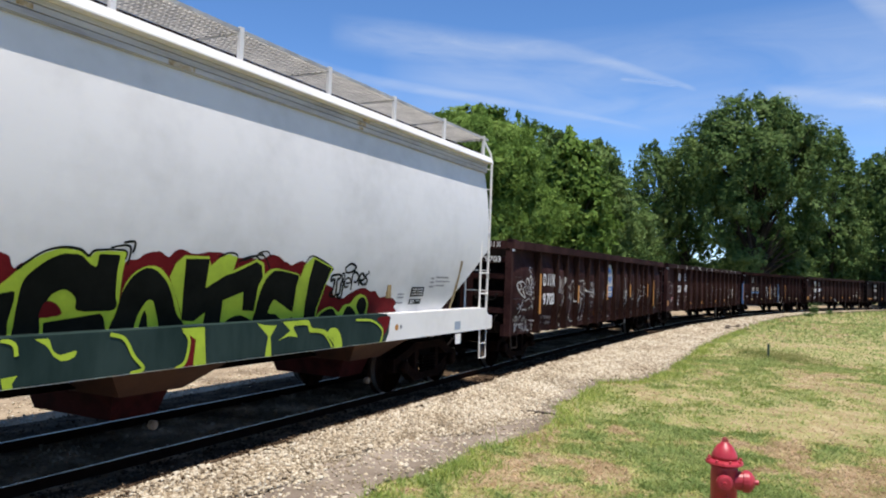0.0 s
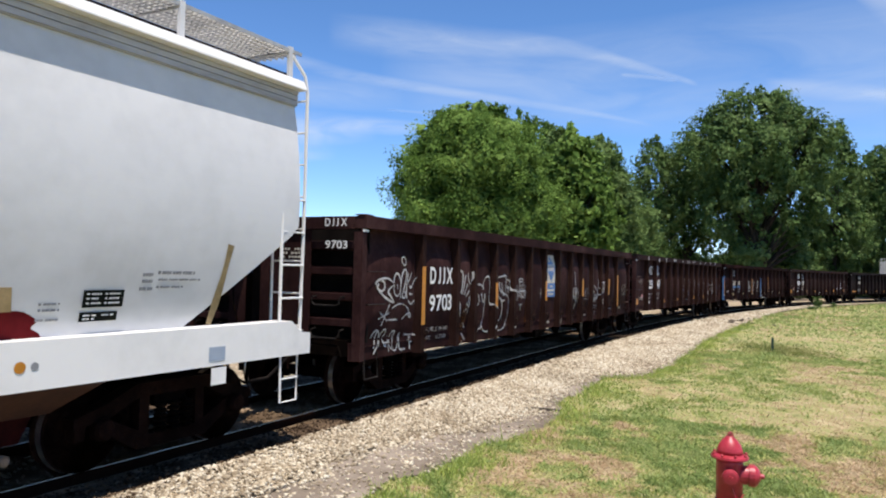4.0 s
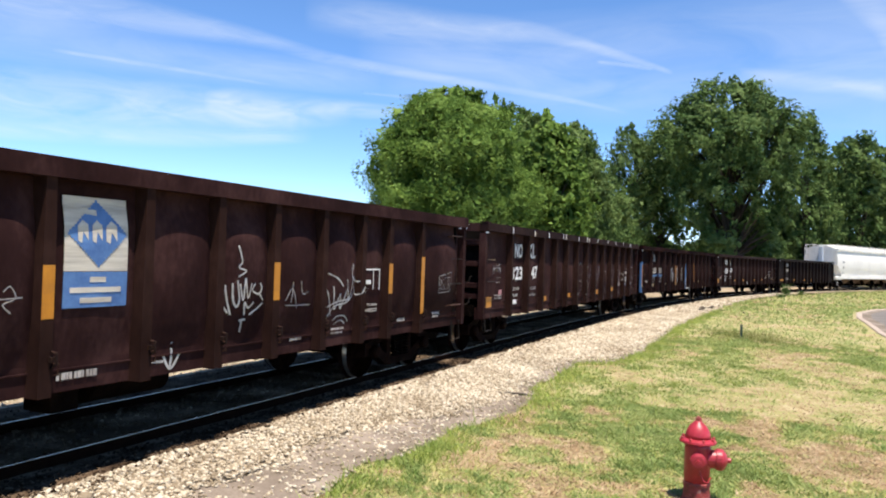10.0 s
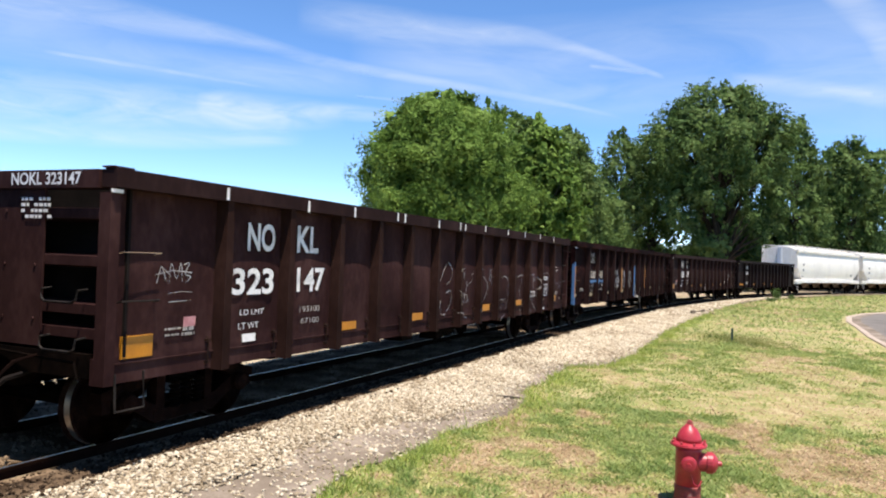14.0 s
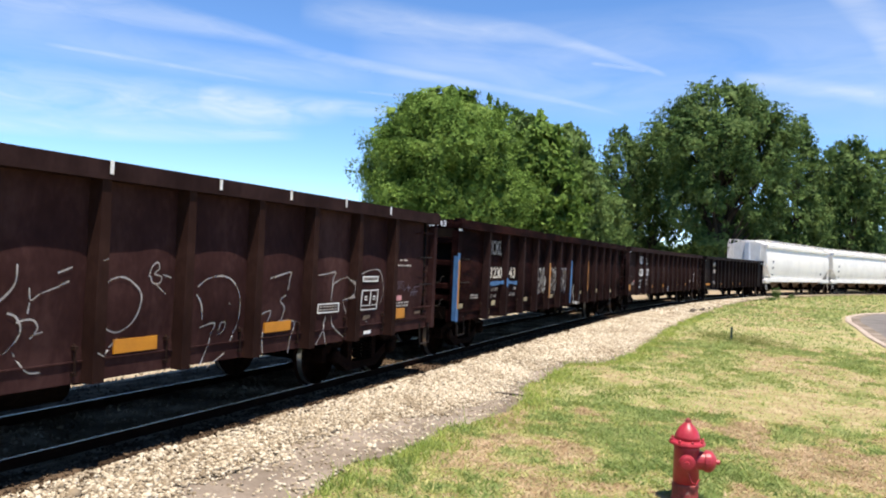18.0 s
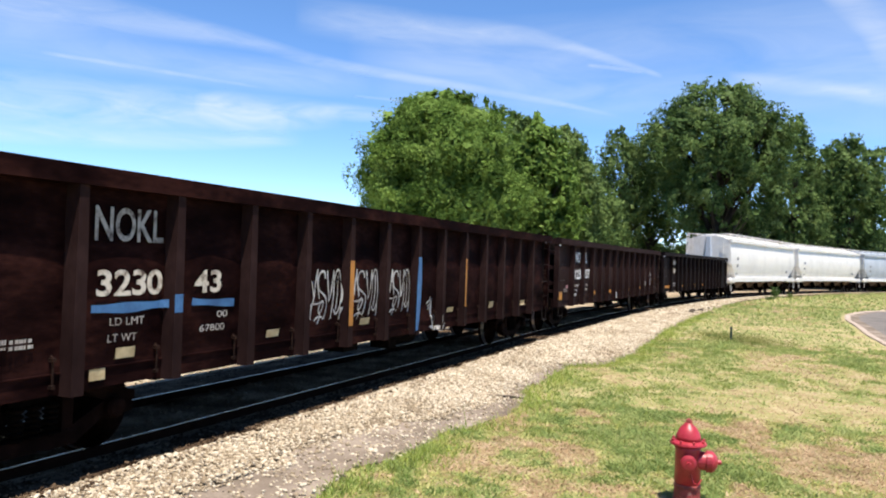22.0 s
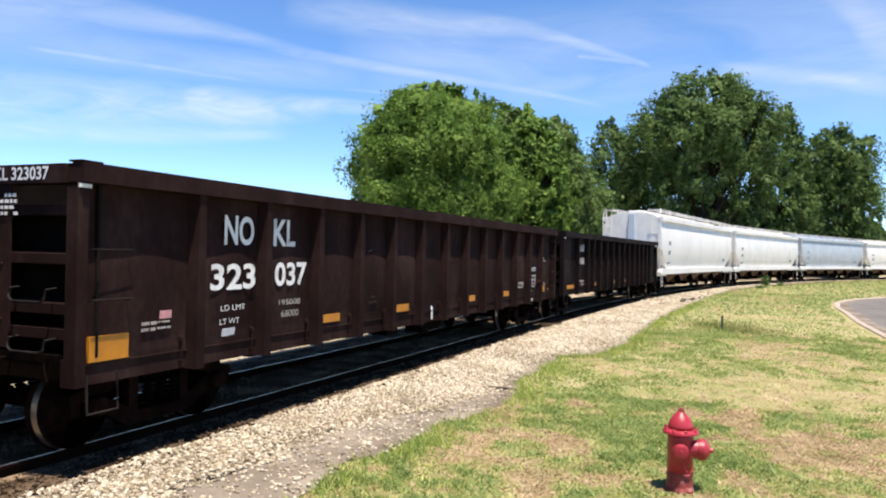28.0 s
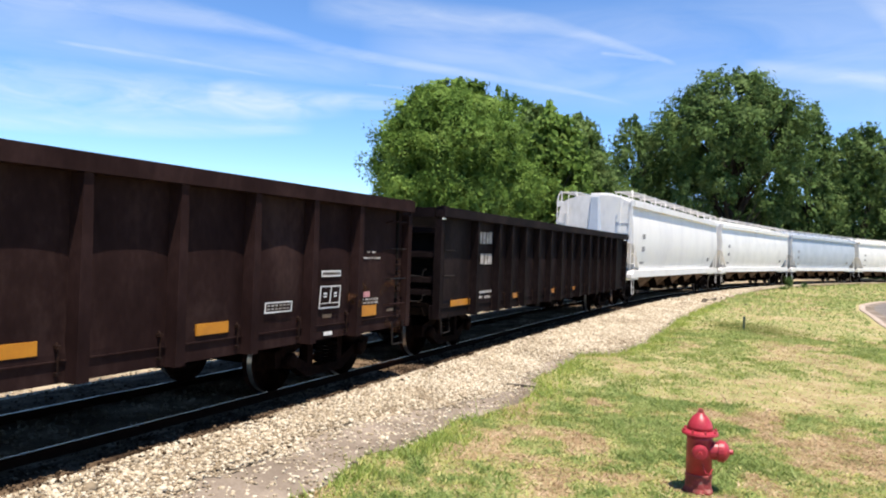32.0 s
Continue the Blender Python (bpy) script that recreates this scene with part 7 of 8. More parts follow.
def scatter_stones(name, label, material, seed, fields):
    """Crushed stone on the bed, dense where the camera stands near."""
    rng = np.random.default_rng(seed)
    base = np.array([(1, 0, 0), (-1, 0, 0), (0, 1, 0), (0, -1, 0), (0, 0, 1), (0, 0, -1)], float)
    tri = np.array([(0, 2, 4), (2, 1, 4), (1, 3, 4), (3, 0, 4), (2, 0, 5), (1, 2, 5), (3, 1, 5), (0, 3, 5)])
    sets = []
    for count, s0, s1, o0, o1, size in fields:
        s, o = rng.uniform(s0, s1, count), rng.uniform(o0, o1, count)
        a = np.interp(s, _s, _a)
        x, y = np.interp(s, _s, _x) + np.cos(a) * o, np.interp(s, _s, _y) - np.sin(a) * o
        if o0 > 0:
            keep = o > 1.46 + 0.14 * np.array([noise.noise((v * 1.3, 2, 2)) for v in s])
            keep |= np.full(count, o1 < 2)
            rim = np.array([edge(v) for v in s])
            keep &= (o < rim + 0.08 - rng.exponential(0.08, count)) & ((o < rim - np.array([apron(v) for v in s]) + rng.normal(0, 0.10, count)) | (rng.uniform(0, 1, count) < 0.13))
            bare = np.array([noise.noise((a * 0.55, b * 0.55, 4)) for a, b in zip(x, y)])
            keep &= rng.uniform(0, 1, count) > np.clip((o - 2.5) * 0.3, 0, 0.3) + np.clip((bare - 0.25) * 2.0, 0, 0.6) * (o > 1.7)
            s, o, x, y = s[keep], o[keep], x[keep], y[keep]
        z = np.array([bed_height(v) for v in o]) + rng.uniform(-0.004, 0.016, len(o))
        sets.append(np.stack([x, y, z, size * rng.lognormal(0, 0.32, len(o))], 1))
    c = np.concatenate(sets)
    n = len(c)
    q = rng.normal(size=(n, 4))
    q /= np.linalg.norm(q, axis=1)[:, None]
    w, i, j, k = q.T
    rot = np.stack([1 - 2 * (j * j + k * k), 2 * (i * j - k * w), 2 * (i * k + j * w), 2 * (i * j + k * w), 1 - 2 * (i * i + k * k), 2 * (j * k - i * w),
                    2 * (i * k - j * w), 2 * (j * k + i * w), 1 - 2 * (i * i + j * j)], 1).reshape(n, 3, 3)
    pts = base[None] * rng.uniform(0.55, 1.25, (n, 6, 1)) * c[:, 3][:, None, None]
    pts = np.einsum("nij,nkj->nki", rot, pts)
    pts[:, :, 2] *= 0.75
    pts += c[:, None, :3]
    faces = (tri[None] + 6 * np.arange(n)[:, None, None]).reshape(-1, 3)
    tagged(new(name, big_mesh(name, pts.reshape(-1, 3), faces, material)), label, "gravel", kind="stuff")


scatter_stones("gravel", "pale tan crushed limestone chips beside the rails", STONE, 5,
               ((60000, -8, 8, 1.3, 3.4, 0.0215), (44000, 8, 26, 1.3, 3.8, 0.027), (12000, 26, 62, 1.2, 3.4, 0.042), (9000, -40, -8, 1.3, 3.4, 0.03), (11000, -6, 26, -5.5, -2.1, 0.022)))
# stones under the cars, coloured dark for the shade there
scatter_stones("track_stones", "stones between the rails, dark with the train's shade in their colour", SHADEBED, 6,
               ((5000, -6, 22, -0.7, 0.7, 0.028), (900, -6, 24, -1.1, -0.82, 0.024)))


# dark out to the shadow edge of the cars, on both sides
scatter_stones("shoulder_stones", "brown stones beside the rails, darkened for the train's shade", SHOULDER, 7, ((11000, -8, 24, 0.82, 1.64, 0.018), (2500, 24, 60, 0.82, 1.45, 0.03), (5000, -6, 24, -2.12, -0.85, 0.014)))


def blades(name, label, centres, height, width, material, seed, lean=0.5):
    """Upright tapered blades, one triangle each, at centres (x, y, z)."""
    rng = np.random.default_rng(seed)
    n = len(centres)
    a = rng.uniform(0, 6.283, n)
    hgt = height * rng.lognormal(0, 0.35, n)
    d = np.stack([np.cos(a), np.sin(a), np.zeros(n)], 1) * (width * rng.uniform(0.6, 1.4, n))[:, None]
    tip = centres + np.stack([rng.normal(0, lean, n) * hgt, rng.normal(0, lean, n) * hgt, hgt], 1)
    v = np.stack([centres - d, centres + d, tip], 1).reshape(-1, 3)
    tagged(new(name, big_mesh(name, v, np.arange(3 * n).reshape(-1, 3), material)), label, "grass", kind="stuff")


def green(x, y):
    """How green the lawn is at a place: patches at three sizes, drier to the right and away from the gravel."""
    p = 0.42 * noise.noise((x * 0.55, y * 0.45, 1)) + 0.58 * noise.noise((x * 1.6, y * 1.3, 7)) + 0.36 * noise.noise((x * 4.4, y * 3.6, 3))
    return p - 0.75 * max(x / max(y, 1.0) - 0.30, -0.08) * min(max(1.6 - y / 14.0, 0.0), 1.0) + 0.10 * min(max((y - 10.0) / 12.0, 0.0), 1.0)


def lawn_grass():
    rng = np.random.default_rng(11)
    out = []
    for count, r0, r1 in ((150000, 5.2, 12), (110000, 12, 24), (60000, 24, 52), (45000, 52, 125)):
        r = np.sqrt(rng.uniform(r0 ** 2, r1 ** 2, count))
        az = np.radians(rng.uniform(-14 if r0 < 50 else 12, 36, count))
        out.append(np.stack([r * np.sin(az), r * np.cos(az)], 1))
    r, az = np.sqrt(rng.uniform(1.0, 120, 40000)), np.radians(rng.uniform(38, 344, 40000))
    out.append(np.stack([r * np.sin(az), r * np.cos(az)], 1))
    x, y = np.concatenate(out).T
    i = np.concatenate([((x[k:k + 20000, None] - _x[None, 100:440]) ** 2 + (y[k:k + 20000, None] - _y[None, 100:440]) ** 2).argmin(1) for k in range(0, len(x), 20000)]) + 100
    off = (x - _x[i]) * np.cos(_a[i]) - (y - _y[i]) * np.sin(_a[i])
    reach = np.array([edge(v) for v in _s])
    keep = (off > reach[i] - 0.03) & ~in_road(x, y)
    x, y = x[keep], y[keep]
    tone = np.array([green(a, b) for a, b in zip(x, y)]) + rng.normal(0, 0.09, len(x))
    far = np.clip(np.hypot(x, y) / 16.0, 1.0, 4.0)
    at = np.stack([x, y, np.full(len(x), GROUND - 0.003)], 1)
    lush = tone > 0.07
    blades("lawn_grass", "short green grass of the mown lawn", at[lush], 0.026 * far[lush] * (1 + 0.9 * np.clip(tone[lush], 0, 0.6)), 0.012 * far[lush], BLADE, 12, 1.0)
    fade = ~lush & (tone > -0.10)
    blades("fading_grass", "short yellow-green grass of the mown lawn", at[fade], 0.022 * far[fade], 0.012 * far[fade], FADED, 17, 1.2)
    dry = tone <= -0.10
    blades("dry_grass", "short straw-coloured grass of the dried lawn", at[dry], 0.018 * far[dry], 0.012 * far[dry], STRAW, 16, 1.4)
    # darker clumps that stand above the cut
    out = []
    for _ in range(5200):
        r, az = math.sqrt(rng.uniform(25, 620)), math.radians(rng.uniform(-12, 34))
        x, y = r * math.sin(az), r * math.cos(az)
        i = int(((x - _x[200:440]) ** 2 + (y - _y[200:440]) ** 2).argmin()) + 200
        off = (x - _x[i]) * math.cos(_a[i]) - (y - _y[i]) * math.sin(_a[i])
        if off > edge(_s[i]) + 0.1 and not in_road(np.array([x]), np.array([y]))[0] and green(x, y) > 0.10:
            q = rng.normal(0, rng.uniform(0.03, 0.12), (18, 2))
            out += [(x + a, y + b, GROUND) for a, b in q]
    blades("grass_clumps", "darker green clumps standing in the mown lawn", np.array(out), 0.045, 0.0075, CLUMP, 14, 0.8)
    # rough darker grass in a shallow hollow round the marker post
    n = 4500
    x, y = 9.3 + rng.normal(0, 0.65, n), 23.3 + rng.normal(0, 1.2, n)
    blades("rough_grass", "rough darker grass round a marker post", np.stack([x, y, np.full(n, GROUND - 0.003)], 1), 0.075, 0.007, HOLLOW, 15)
    # taller bright tufts where lawn meets gravel
    out = []
    for s in np.arange(-6, 30, 0.045):
        e = edge(s)
        k = max(0.0, 0.5 + noise.noise((s * 0.8, 5, 5)))
        for _ in range(int(26 * k * rng.uniform(0, 2))):
            p = track(s + rng.normal(0, 0.08), e + abs(rng.normal(0.05, 0.28)))
            out.append((p.x, p.y, GROUND))
    blades("edge_grass", "longer bright green grass along the gravel", np.array(out), 0.085, 0.006, TUFT, 13)


ROAD = ((11.0, 15.5), (12.9, 21.2), (15.1, 26.6), (17.2, 31.2), (18.8, 34.9), (20.8, 38.6), (23.6, 42.2), (27.2, 45.3), (33.0, 48.0), (45.0, 50.0), (70.0, 50.5))


def in_road(x, y):
    rx = np.interp(y, [p[1] for p in ROAD[:9]], [p[0] for p in ROAD[:9]])
    return (x > rx - 0.2) & (y < 50) & (y > 15.5)


def road():
    pts = [Vector((x, y, 0)) for x, y in ROAD]
    kerb_in, kerb_out = [], []
    for i, p in enumerate(pts):
        d = (pts[min(i + 1, len(pts) - 1)] - pts[max(i - 1, 0)]).normalized()
        n = Vector((d.y, -d.x, 0))
        kerb_out.append(p - n * 0.0)
        kerb_in.append(p + n * 0.26)
    g = Geo()
    g.rings([[(o.x, o.y, GROUND - 0.05), (o.x, o.y, GROUND + 0.035), (o.x * 0.75 + q.x * 0.25, o.y * 0.75 + q.y * 0.25, GROUND + 0.05), (q.x, q.y, GROUND + 0.012), (q.x, q.y, GROUND - 0.05)] for o, q in zip(kerb_out, kerb_in)])
    part_k = new("kerb", g.mesh("kerb"))
    part_k.data.materials.append(KERB)
    tagged(part_k, "rounded tan concrete kerb of a turning road", "kerb", kind="structure")
    inner = [k + (k - o).normalized() * 0.38 for o, k in zip(kerb_out, kerb_in)]
    gut = Geo().rings([[(a.x, a.y, GROUND + 0.016), (b.x, b.y, GROUND + 0.012)] for a, b in zip(kerb_in, inner)], close=False, caps=False)
    ob = new("gutter", gut.mesh("gutter"))
    ob.data.materials.append(DIRT)
    tagged(ob, "brown stained concrete gutter inside the kerb", "gutter", kind="structure")
    v = [(q.x, q.y, GROUND + 0.008) for q in kerb_in] + [(70, 15, GROUND + 0.008), (11.6, 15.0, GROUND + 0.008)]
    ob = new("road", Geo().add(v, [tuple(range(len(v)))]).mesh("road"))
    ob.data.materials.append(ASPHALT)
    tagged(ob, "grey asphalt road that curves behind the lawn", "road", kind="structure")


road()
lawn_grass()


# ---- fire hydrant ----
def fire_hydrant(x, y, turn):
    hy = thing("fire_hydrant", "red fire hydrant with worn paint at its foot, on the lawn", "hydrant", at=pose(x, y, GROUND, 0, 0, turn))
    part("base", Geo().lathe([(0.135, -0.02), (0.135, 0.02), (0.122, 0.05), (0.118, 0.14), (0.124, 0.145), (0.124, 0.17), (0.117, 0.18)], n=24), OLDRED, hy, "worn red foot with flaking paint", smooth=False)
    part("barrel", Geo().lathe([(0.117, 0.18), (0.117, 0.50), (0.122, 0.535)], n=24), RED, hy, smooth=True)
    part("flange", Geo().lathe([(0.118, 0.535), (0.160, 0.542), (0.168, 0.552), (0.163, 0.568), (0.118, 0.585)], n=24), RED, hy)
    part("bonnet", Geo().lathe([(0.118, 0.585), (0.113, 0.62), (0.098, 0.662), (0.070, 0.705), (0.044, 0.728), (0.032, 0.745)], n=24), RED, hy, smooth=True)
    part("operating_nut", Geo().lathe([(0.032, 0.745), (0.026, 0.772), (0.012, 0.785)], n=5), OLDRED, hy)
    for i in range(8):
        a = 0.785 * i + 0.3
        part("bolt", Geo().lathe([(0.014, 0.565), (0.014, 0.592), (0.008, 0.596)], pose(0.148 * math.cos(a), 0.148 * math.sin(a), 0), 6), RED, hy)
    noz = part("pumper_nozzle", Geo().lathe([(0.085, 0.08), (0.085, 0.16), (0.098, 0.165), (0.100, 0.215), (0.085, 0.235), (0.050, 0.26), (0.026, 0.265), (0.022, 0.295), (0.010, 0.30)], pose(0, 0, 0.40, 0, 90), 20), RED, hy, smooth=False)
    for yy, name in ((-1, "hose_nozzle"), (1, "hose_nozzle")):
        part(name, Geo().lathe([(0.062, 0.08), (0.062, 0.13), (0.074, 0.135), (0.074, 0.175), (0.055, 0.185), (0.022, 0.188), (0.020, 0.21)], pose(0, 0, 0.40, -90 * yy), 18), RED, hy)
    part("chain", Geo().tube([(0.02, -0.125, 0.30), (0.05, -0.135, 0.22), (0.09, -0.115, 0.20), (0.12, -0.06, 0.24)], 0.006, 5), RED, hy)


fire_hydrant(2.36, 7.06, -16)

# ---- small things on the lawn ----
p = (8.95, 23.1)
mk = thing("marker_post", "short dark green utility marker post in the grass", "post", at=pose(p[0], p[1], GROUND))
part("post", Geo().box(-0.028, 0.028, -0.02, 0.02, 0, 0.38), GREENPOST, mk)
part("post_cap", Geo().rings([[(-0.036, -0.028, 0.38), (0.036, -0.028, 0.38), (0.036, 0.028, 0.38), (-0.036, 0.028, 0.38)], [(-0.022, -0.014, 0.42), (0.022, -0.014, 0.42), (0.022, 0.014, 0.42), (-0.022, 0.014, 0.42)]]), GREENPOST, mk)


st = thing("stick", "dark weathered stick lying on the gravel", "stick", at=pose(1.04, 11.97, -0.185, 0, 0, -10), data=Geo().tube([(-0.30, 0, 0.0), (-0.1, 0.02, 0.012), (0.12, -0.01, 0.015), (0.30, 0.03, 0.0)], [0.018, 0.022, 0.02, 0.010], 7).mesh("stick"))
st.data.materials.append(BARK)


# ---- trees ----
def leaf_cloud(lobes, per_area, size, seed, up=0.35):
    """Leaves near the surface of many lobes (centre, radii), with gaps."""
    rng = np.random.default_rng(seed)
    quads, big = [], []
    for (cx, cy, cz), (rx, ry, rz) in lobes:
        n = int(per_area * 4 * (rx * ry + ry * rz + rx * rz))
        d = rng.normal(size=(n, 3))
        d /= np.linalg.norm(d, axis=1)[:, None]
        rad = rng.uniform(0.55, 1.0, n) ** 0.5 + rng.normal(0, 0.13, n)
        # clumps: drop leaves in some directions
        ph = rng.uniform(0, 6.28, 3)
        keep = (np.sin(d[:, 0] * 6 + ph[0]) + np.sin(d[:, 1] * 6 + ph[1]) + np.sin(d[:, 2] * 6 + ph[2])) > -1.55
        d, rad = d[keep], rad[keep]
        quads.append((np.array([cx, cy, cz]) + d * rad[:, None] * np.array([rx, ry, rz]), d))
        # larger sprays of leaves deep inside
        k = max(6, n // 9)
        e = rng.normal(size=(k, 3))
        e /= np.linalg.norm(e, axis=1)[:, None]
        quads.append((np.array([cx, cy, cz]) + e * rng.uniform(0.1, 0.72, k)[:, None] * np.array([rx, ry, rz]), e))
        big += [len(d), k]
    c = np.concatenate([q[0] for q in quads])
    d = np.concatenate([q[1] for q in quads])
    n = len(c)
    grow = np.repeat(np.tile([1.0, 2.8], len(big) // 2), big)[:, None]
    nor = d + rng.normal(0, 0.34, (n, 3)) + np.array([0, 0, up])
    nor /= np.linalg.norm(nor, axis=1)[:, None]
    a = np.cross(nor, rng.normal(size=(n, 3)))
    a /= np.linalg.norm(a, axis=1)[:, None]
    b = np.cross(nor, a)
    sz = size * rng.lognormal(0, 0.3, n)[:, None] * grow
    a, b = a * sz, b * sz * 0.62
    v = np.stack([c - a, c + b * 0.9 - a * 0.1, c + a, c - b * 0.9 + a * 0.1], 1).reshape(-1, 3)
    return v, np.arange(4 * n).reshape(-1, 4)


def crown_leaves(height, low, spread, count, leaf, seed, grain, thin, wide, upright, core, bare):
    """Leaves through a crown: dense in clumps near the outside, with gaps between the clumps. wide: where the crown is broadest."""
    rng = np.random.default_rng(seed)
    n = count
    f, ang = rng.uniform(0, 1, n) ** 0.9, rng.uniform(0, 6.2832, n)
    z = low + (height - low) * f
    env = np.array([0.95 * noise.noise((1.3 * math.cos(a), 1.3 * math.sin(a), q * 0.22 + seed)) + 0.75 * noise.noise((3.5 * math.cos(a), 3.5 * math.sin(a), q * 0.55 * upright + seed)) + 0.4 * noise.noise((9 * math.cos(a), 9 * math.sin(a), q * 1.1 * upright + seed)) for a, q in zip(ang, z)])
    prof = np.where(f < wide, 0.62 + 0.38 * np.sin(1.5708 * f / wide), np.sqrt(np.clip(1 - ((f - wide) / (1.0 - wide)) ** 2.3, 0.0, 1)))
    r = spread * prof * (1 + 0.34 * env)
    k = np.sqrt(rng.uniform(0.10, 1.0, n))
    # tops end unevenly
    z += (height - low) * 0.09 * env * np.clip((f - 0.4) * 2.0, 0, 1)
    c = np.stack([k * r * np.cos(ang), k * r * np.sin(ang), z], 1)

    def clump(q):
        return np.array([noise.noise((x * grain, y * grain, w * grain / upright + seed)) + 0.55 * noise.noise((x * grain * 2.6, y * grain * 2.6, w * grain * 2.3 / upright)) for x, y, w in q])

    field = clump(c)
    keep = (rng.uniform(0, 1, n) < 0.12 + 0.88 * prof) & (field > thin)
    keep &= field > thin + bare * np.clip(1.6 - 3.2 * f, 0, 1) * (np.abs(np.sin(ang * 1.5 + seed)) > 0.35)
    keep &= field > thin + 0.02 * (k < 0.6) - 0.10 * (k > 0.92)
    c, field, ang, k, f = c[keep], field[keep], ang[keep], k[keep], f[keep]
    n = len(c)
    step = 0.25 / grain * 0.4
    grad = np.stack([clump(c + np.eye(3)[i] * step) - field for i in range(3)], 1) / 0.1
    nor = np.stack([np.cos(ang) * 0.55, np.sin(ang) * 0.55, 0.25 + 0.55 * f], 1) - grad * 0.65 + rng.normal(0, 0.23, (n, 3))
    nor /= np.linalg.norm(nor, axis=1)[:, None]
    a = np.cross(nor, rng.normal(size=(n, 3)))
    a /= np.linalg.norm(a, axis=1)[:, None]
    b = np.cross(nor, a)
    sz = leaf * rng.lognormal(0, 0.3, n)[:, None] * np.where(field > thin, 1.0, 0.8)[:, None] * (1.0 + core * (k < 0.82))[:, None]
    a, b = a * sz, b * sz * 0.6
    v = np.stack([c - a, c + b - a * 0.1, c + a, c - b + a * 0.1], 1).reshape(-1, 3)
    return v, np.arange(4 * n).reshape(-1, 4), c


def tree(name, label, az, dist, height, spread, material, seed, trunk=0.3, low=0.08, count=60000, leaf=0.12, grain=0.8, thin=-0.18, wide=0.35, upright=1.2, limbs=26, core=1.1, bare=0.0):
    """A tree at a bearing and distance from where the camera stands."""
    rng = random.Random(seed)
    a = radians(az)
    t = thing(name, label, "tree", "trees behind the train", at=pose(dist * math.sin(a), dist * math.cos(a), GROUND))
    v, f, c = crown_leaves(height, height * low, spread, count, leaf, seed, grain, thin, wide, upright, core, bare)
    g = Geo()
    top = height * 0.72
    pts = [Vector((0.25 * math.sin(k * 1.3 + seed), 0.25 * math.cos(k * 1.7), top * k / 6)) for k in range(7)]
    g.tube(pts, [trunk * (1.25 - 0.17 * k) for k in range(7)], 9)
    for i in range(limbs):
        q = Vector(c[rng.randrange(len(c))])
        k = max(1, min(5, int(6 * (q.z * 0.6) / top)))
        mid = pts[k].lerp(q, 0.5) + Vector((rng.gauss(0, 0.2), rng.gauss(0, 0.2), 0.02 * height))
        g.tube([pts[k], mid, q], [trunk * 0.40, trunk * 0.24, trunk * 0.06], 6)
    part("trunk", g, BARK, t, "grey-brown trunk with spreading limbs")
    part("crown", big_mesh("crown", v, f, material), material, t, "leafy crown with gaps")
    return t


tree("broadleaf_tree", "round bright green tree behind the gondola cars", -0.7, 46, 12.0, 5.5, LEAF, 21, low=0.10, count=190000, leaf=0.068, grain=0.85, thin=-0.30, wide=0.42, core=1.6)
tree("young_tree", "low thin bright green sapling beside a larger tree", -6.6, 47, 5.0, 1.4, LEAFDARK, 22, trunk=0.1, count=7000, leaf=0.075, grain=1.6, wide=0.4, limbs=10)
tree("broadleaf_tree", "dark green tree behind a brighter one", 4.8, 57, 13.2, 3.6, LEAFDARK, 23, count=50000, leaf=0.10, grain=0.9)
tree("broadleaf_tree", "green tree with drooping large leaves", 7.0, 53, 11.8, 3.0, LEAF, 24, low=0.04, count=34000, leaf=0.13, grain=1.1, thin=-0.05)
tree("broadleaf_tree", "grey-green feathery tree in the row", 9.4, 58, 12.2, 3.0, LEAFGREY, 25, low=0.04, count=55000, leaf=0.075, grain=1.0)
tree("cottonwood_tree", "tall dark green cottonwood tree with open limbs", 20.0, 84, 21.2, 7.7, LEAFDARK, 26, trunk=0.55, low=0.15, count=190000, leaf=0.12, grain=0.55, thin=-0.06, wide=0.68, upright=1.7, limbs=60, core=0.5, bare=0.34)
tree("broadleaf_tree", "thinner tree against the cottonwood", 15.3, 88, 17.4, 3.2, LEAFDARK, 31, low=0.2, count=26000, leaf=0.12, grain=0.8, thin=0.0, upright=1.5, core=0.5)
tree("broadleaf_tree", "smaller tree at the shoulder of the cottonwood", 13.0, 83, 16.4, 2.9, LEAFDARK, 27, low=0.1, count=30000, leaf=0.12, grain=0.8, thin=-0.04, wide=0.6, upright=1.4, core=0.5)
tree("broadleaf_tree", "dark narrow tree between two crowns", 25.0, 98, 19.8, 3.6, LEAFDARK, 28, low=0.1, count=34000, leaf=0.14, grain=0.7, thin=-0.02, upright=1.6, core=0.5)
tree("broadleaf_tree", "dark rounded tree at the end of the row", 28.2, 106, 18.6, 5.8, LEAFDARK, 29, trunk=0.45, low=0.1, count=80000, leaf=0.14, grain=0.62, thin=-0.05, wide=0.5, upright=1.5, limbs=40, core=0.6, bare=0.25)
tree("broadleaf_tree", "low grey-green tree filling the gap in the row", 11.2, 62, 8.6, 3.0, LEAFGREY, 33, trunk=0.18, low=0.04, count=30000, leaf=0.08)
for k, (az, dist, high) in enumerate(((2.5, 66, 7.5), (12.6, 96, 6.0), (15.4, 97, 5.0), (18.4, 97, 5.0), (21.6, 90, 9.0), (23.6, 100, 9.5), (26.6, 114, 8.0), (29.8, 116, 8.0), (33.2, 118, 9.0))):
    tree("understorey_tree", "low green tree in the shade of taller ones", az, dist, high, 4.0, LEAFGREY if k == 4 else LEAFDARK, 80 + k, trunk=0.16, low=0.02, count=14000, leaf=0.15, limbs=10)


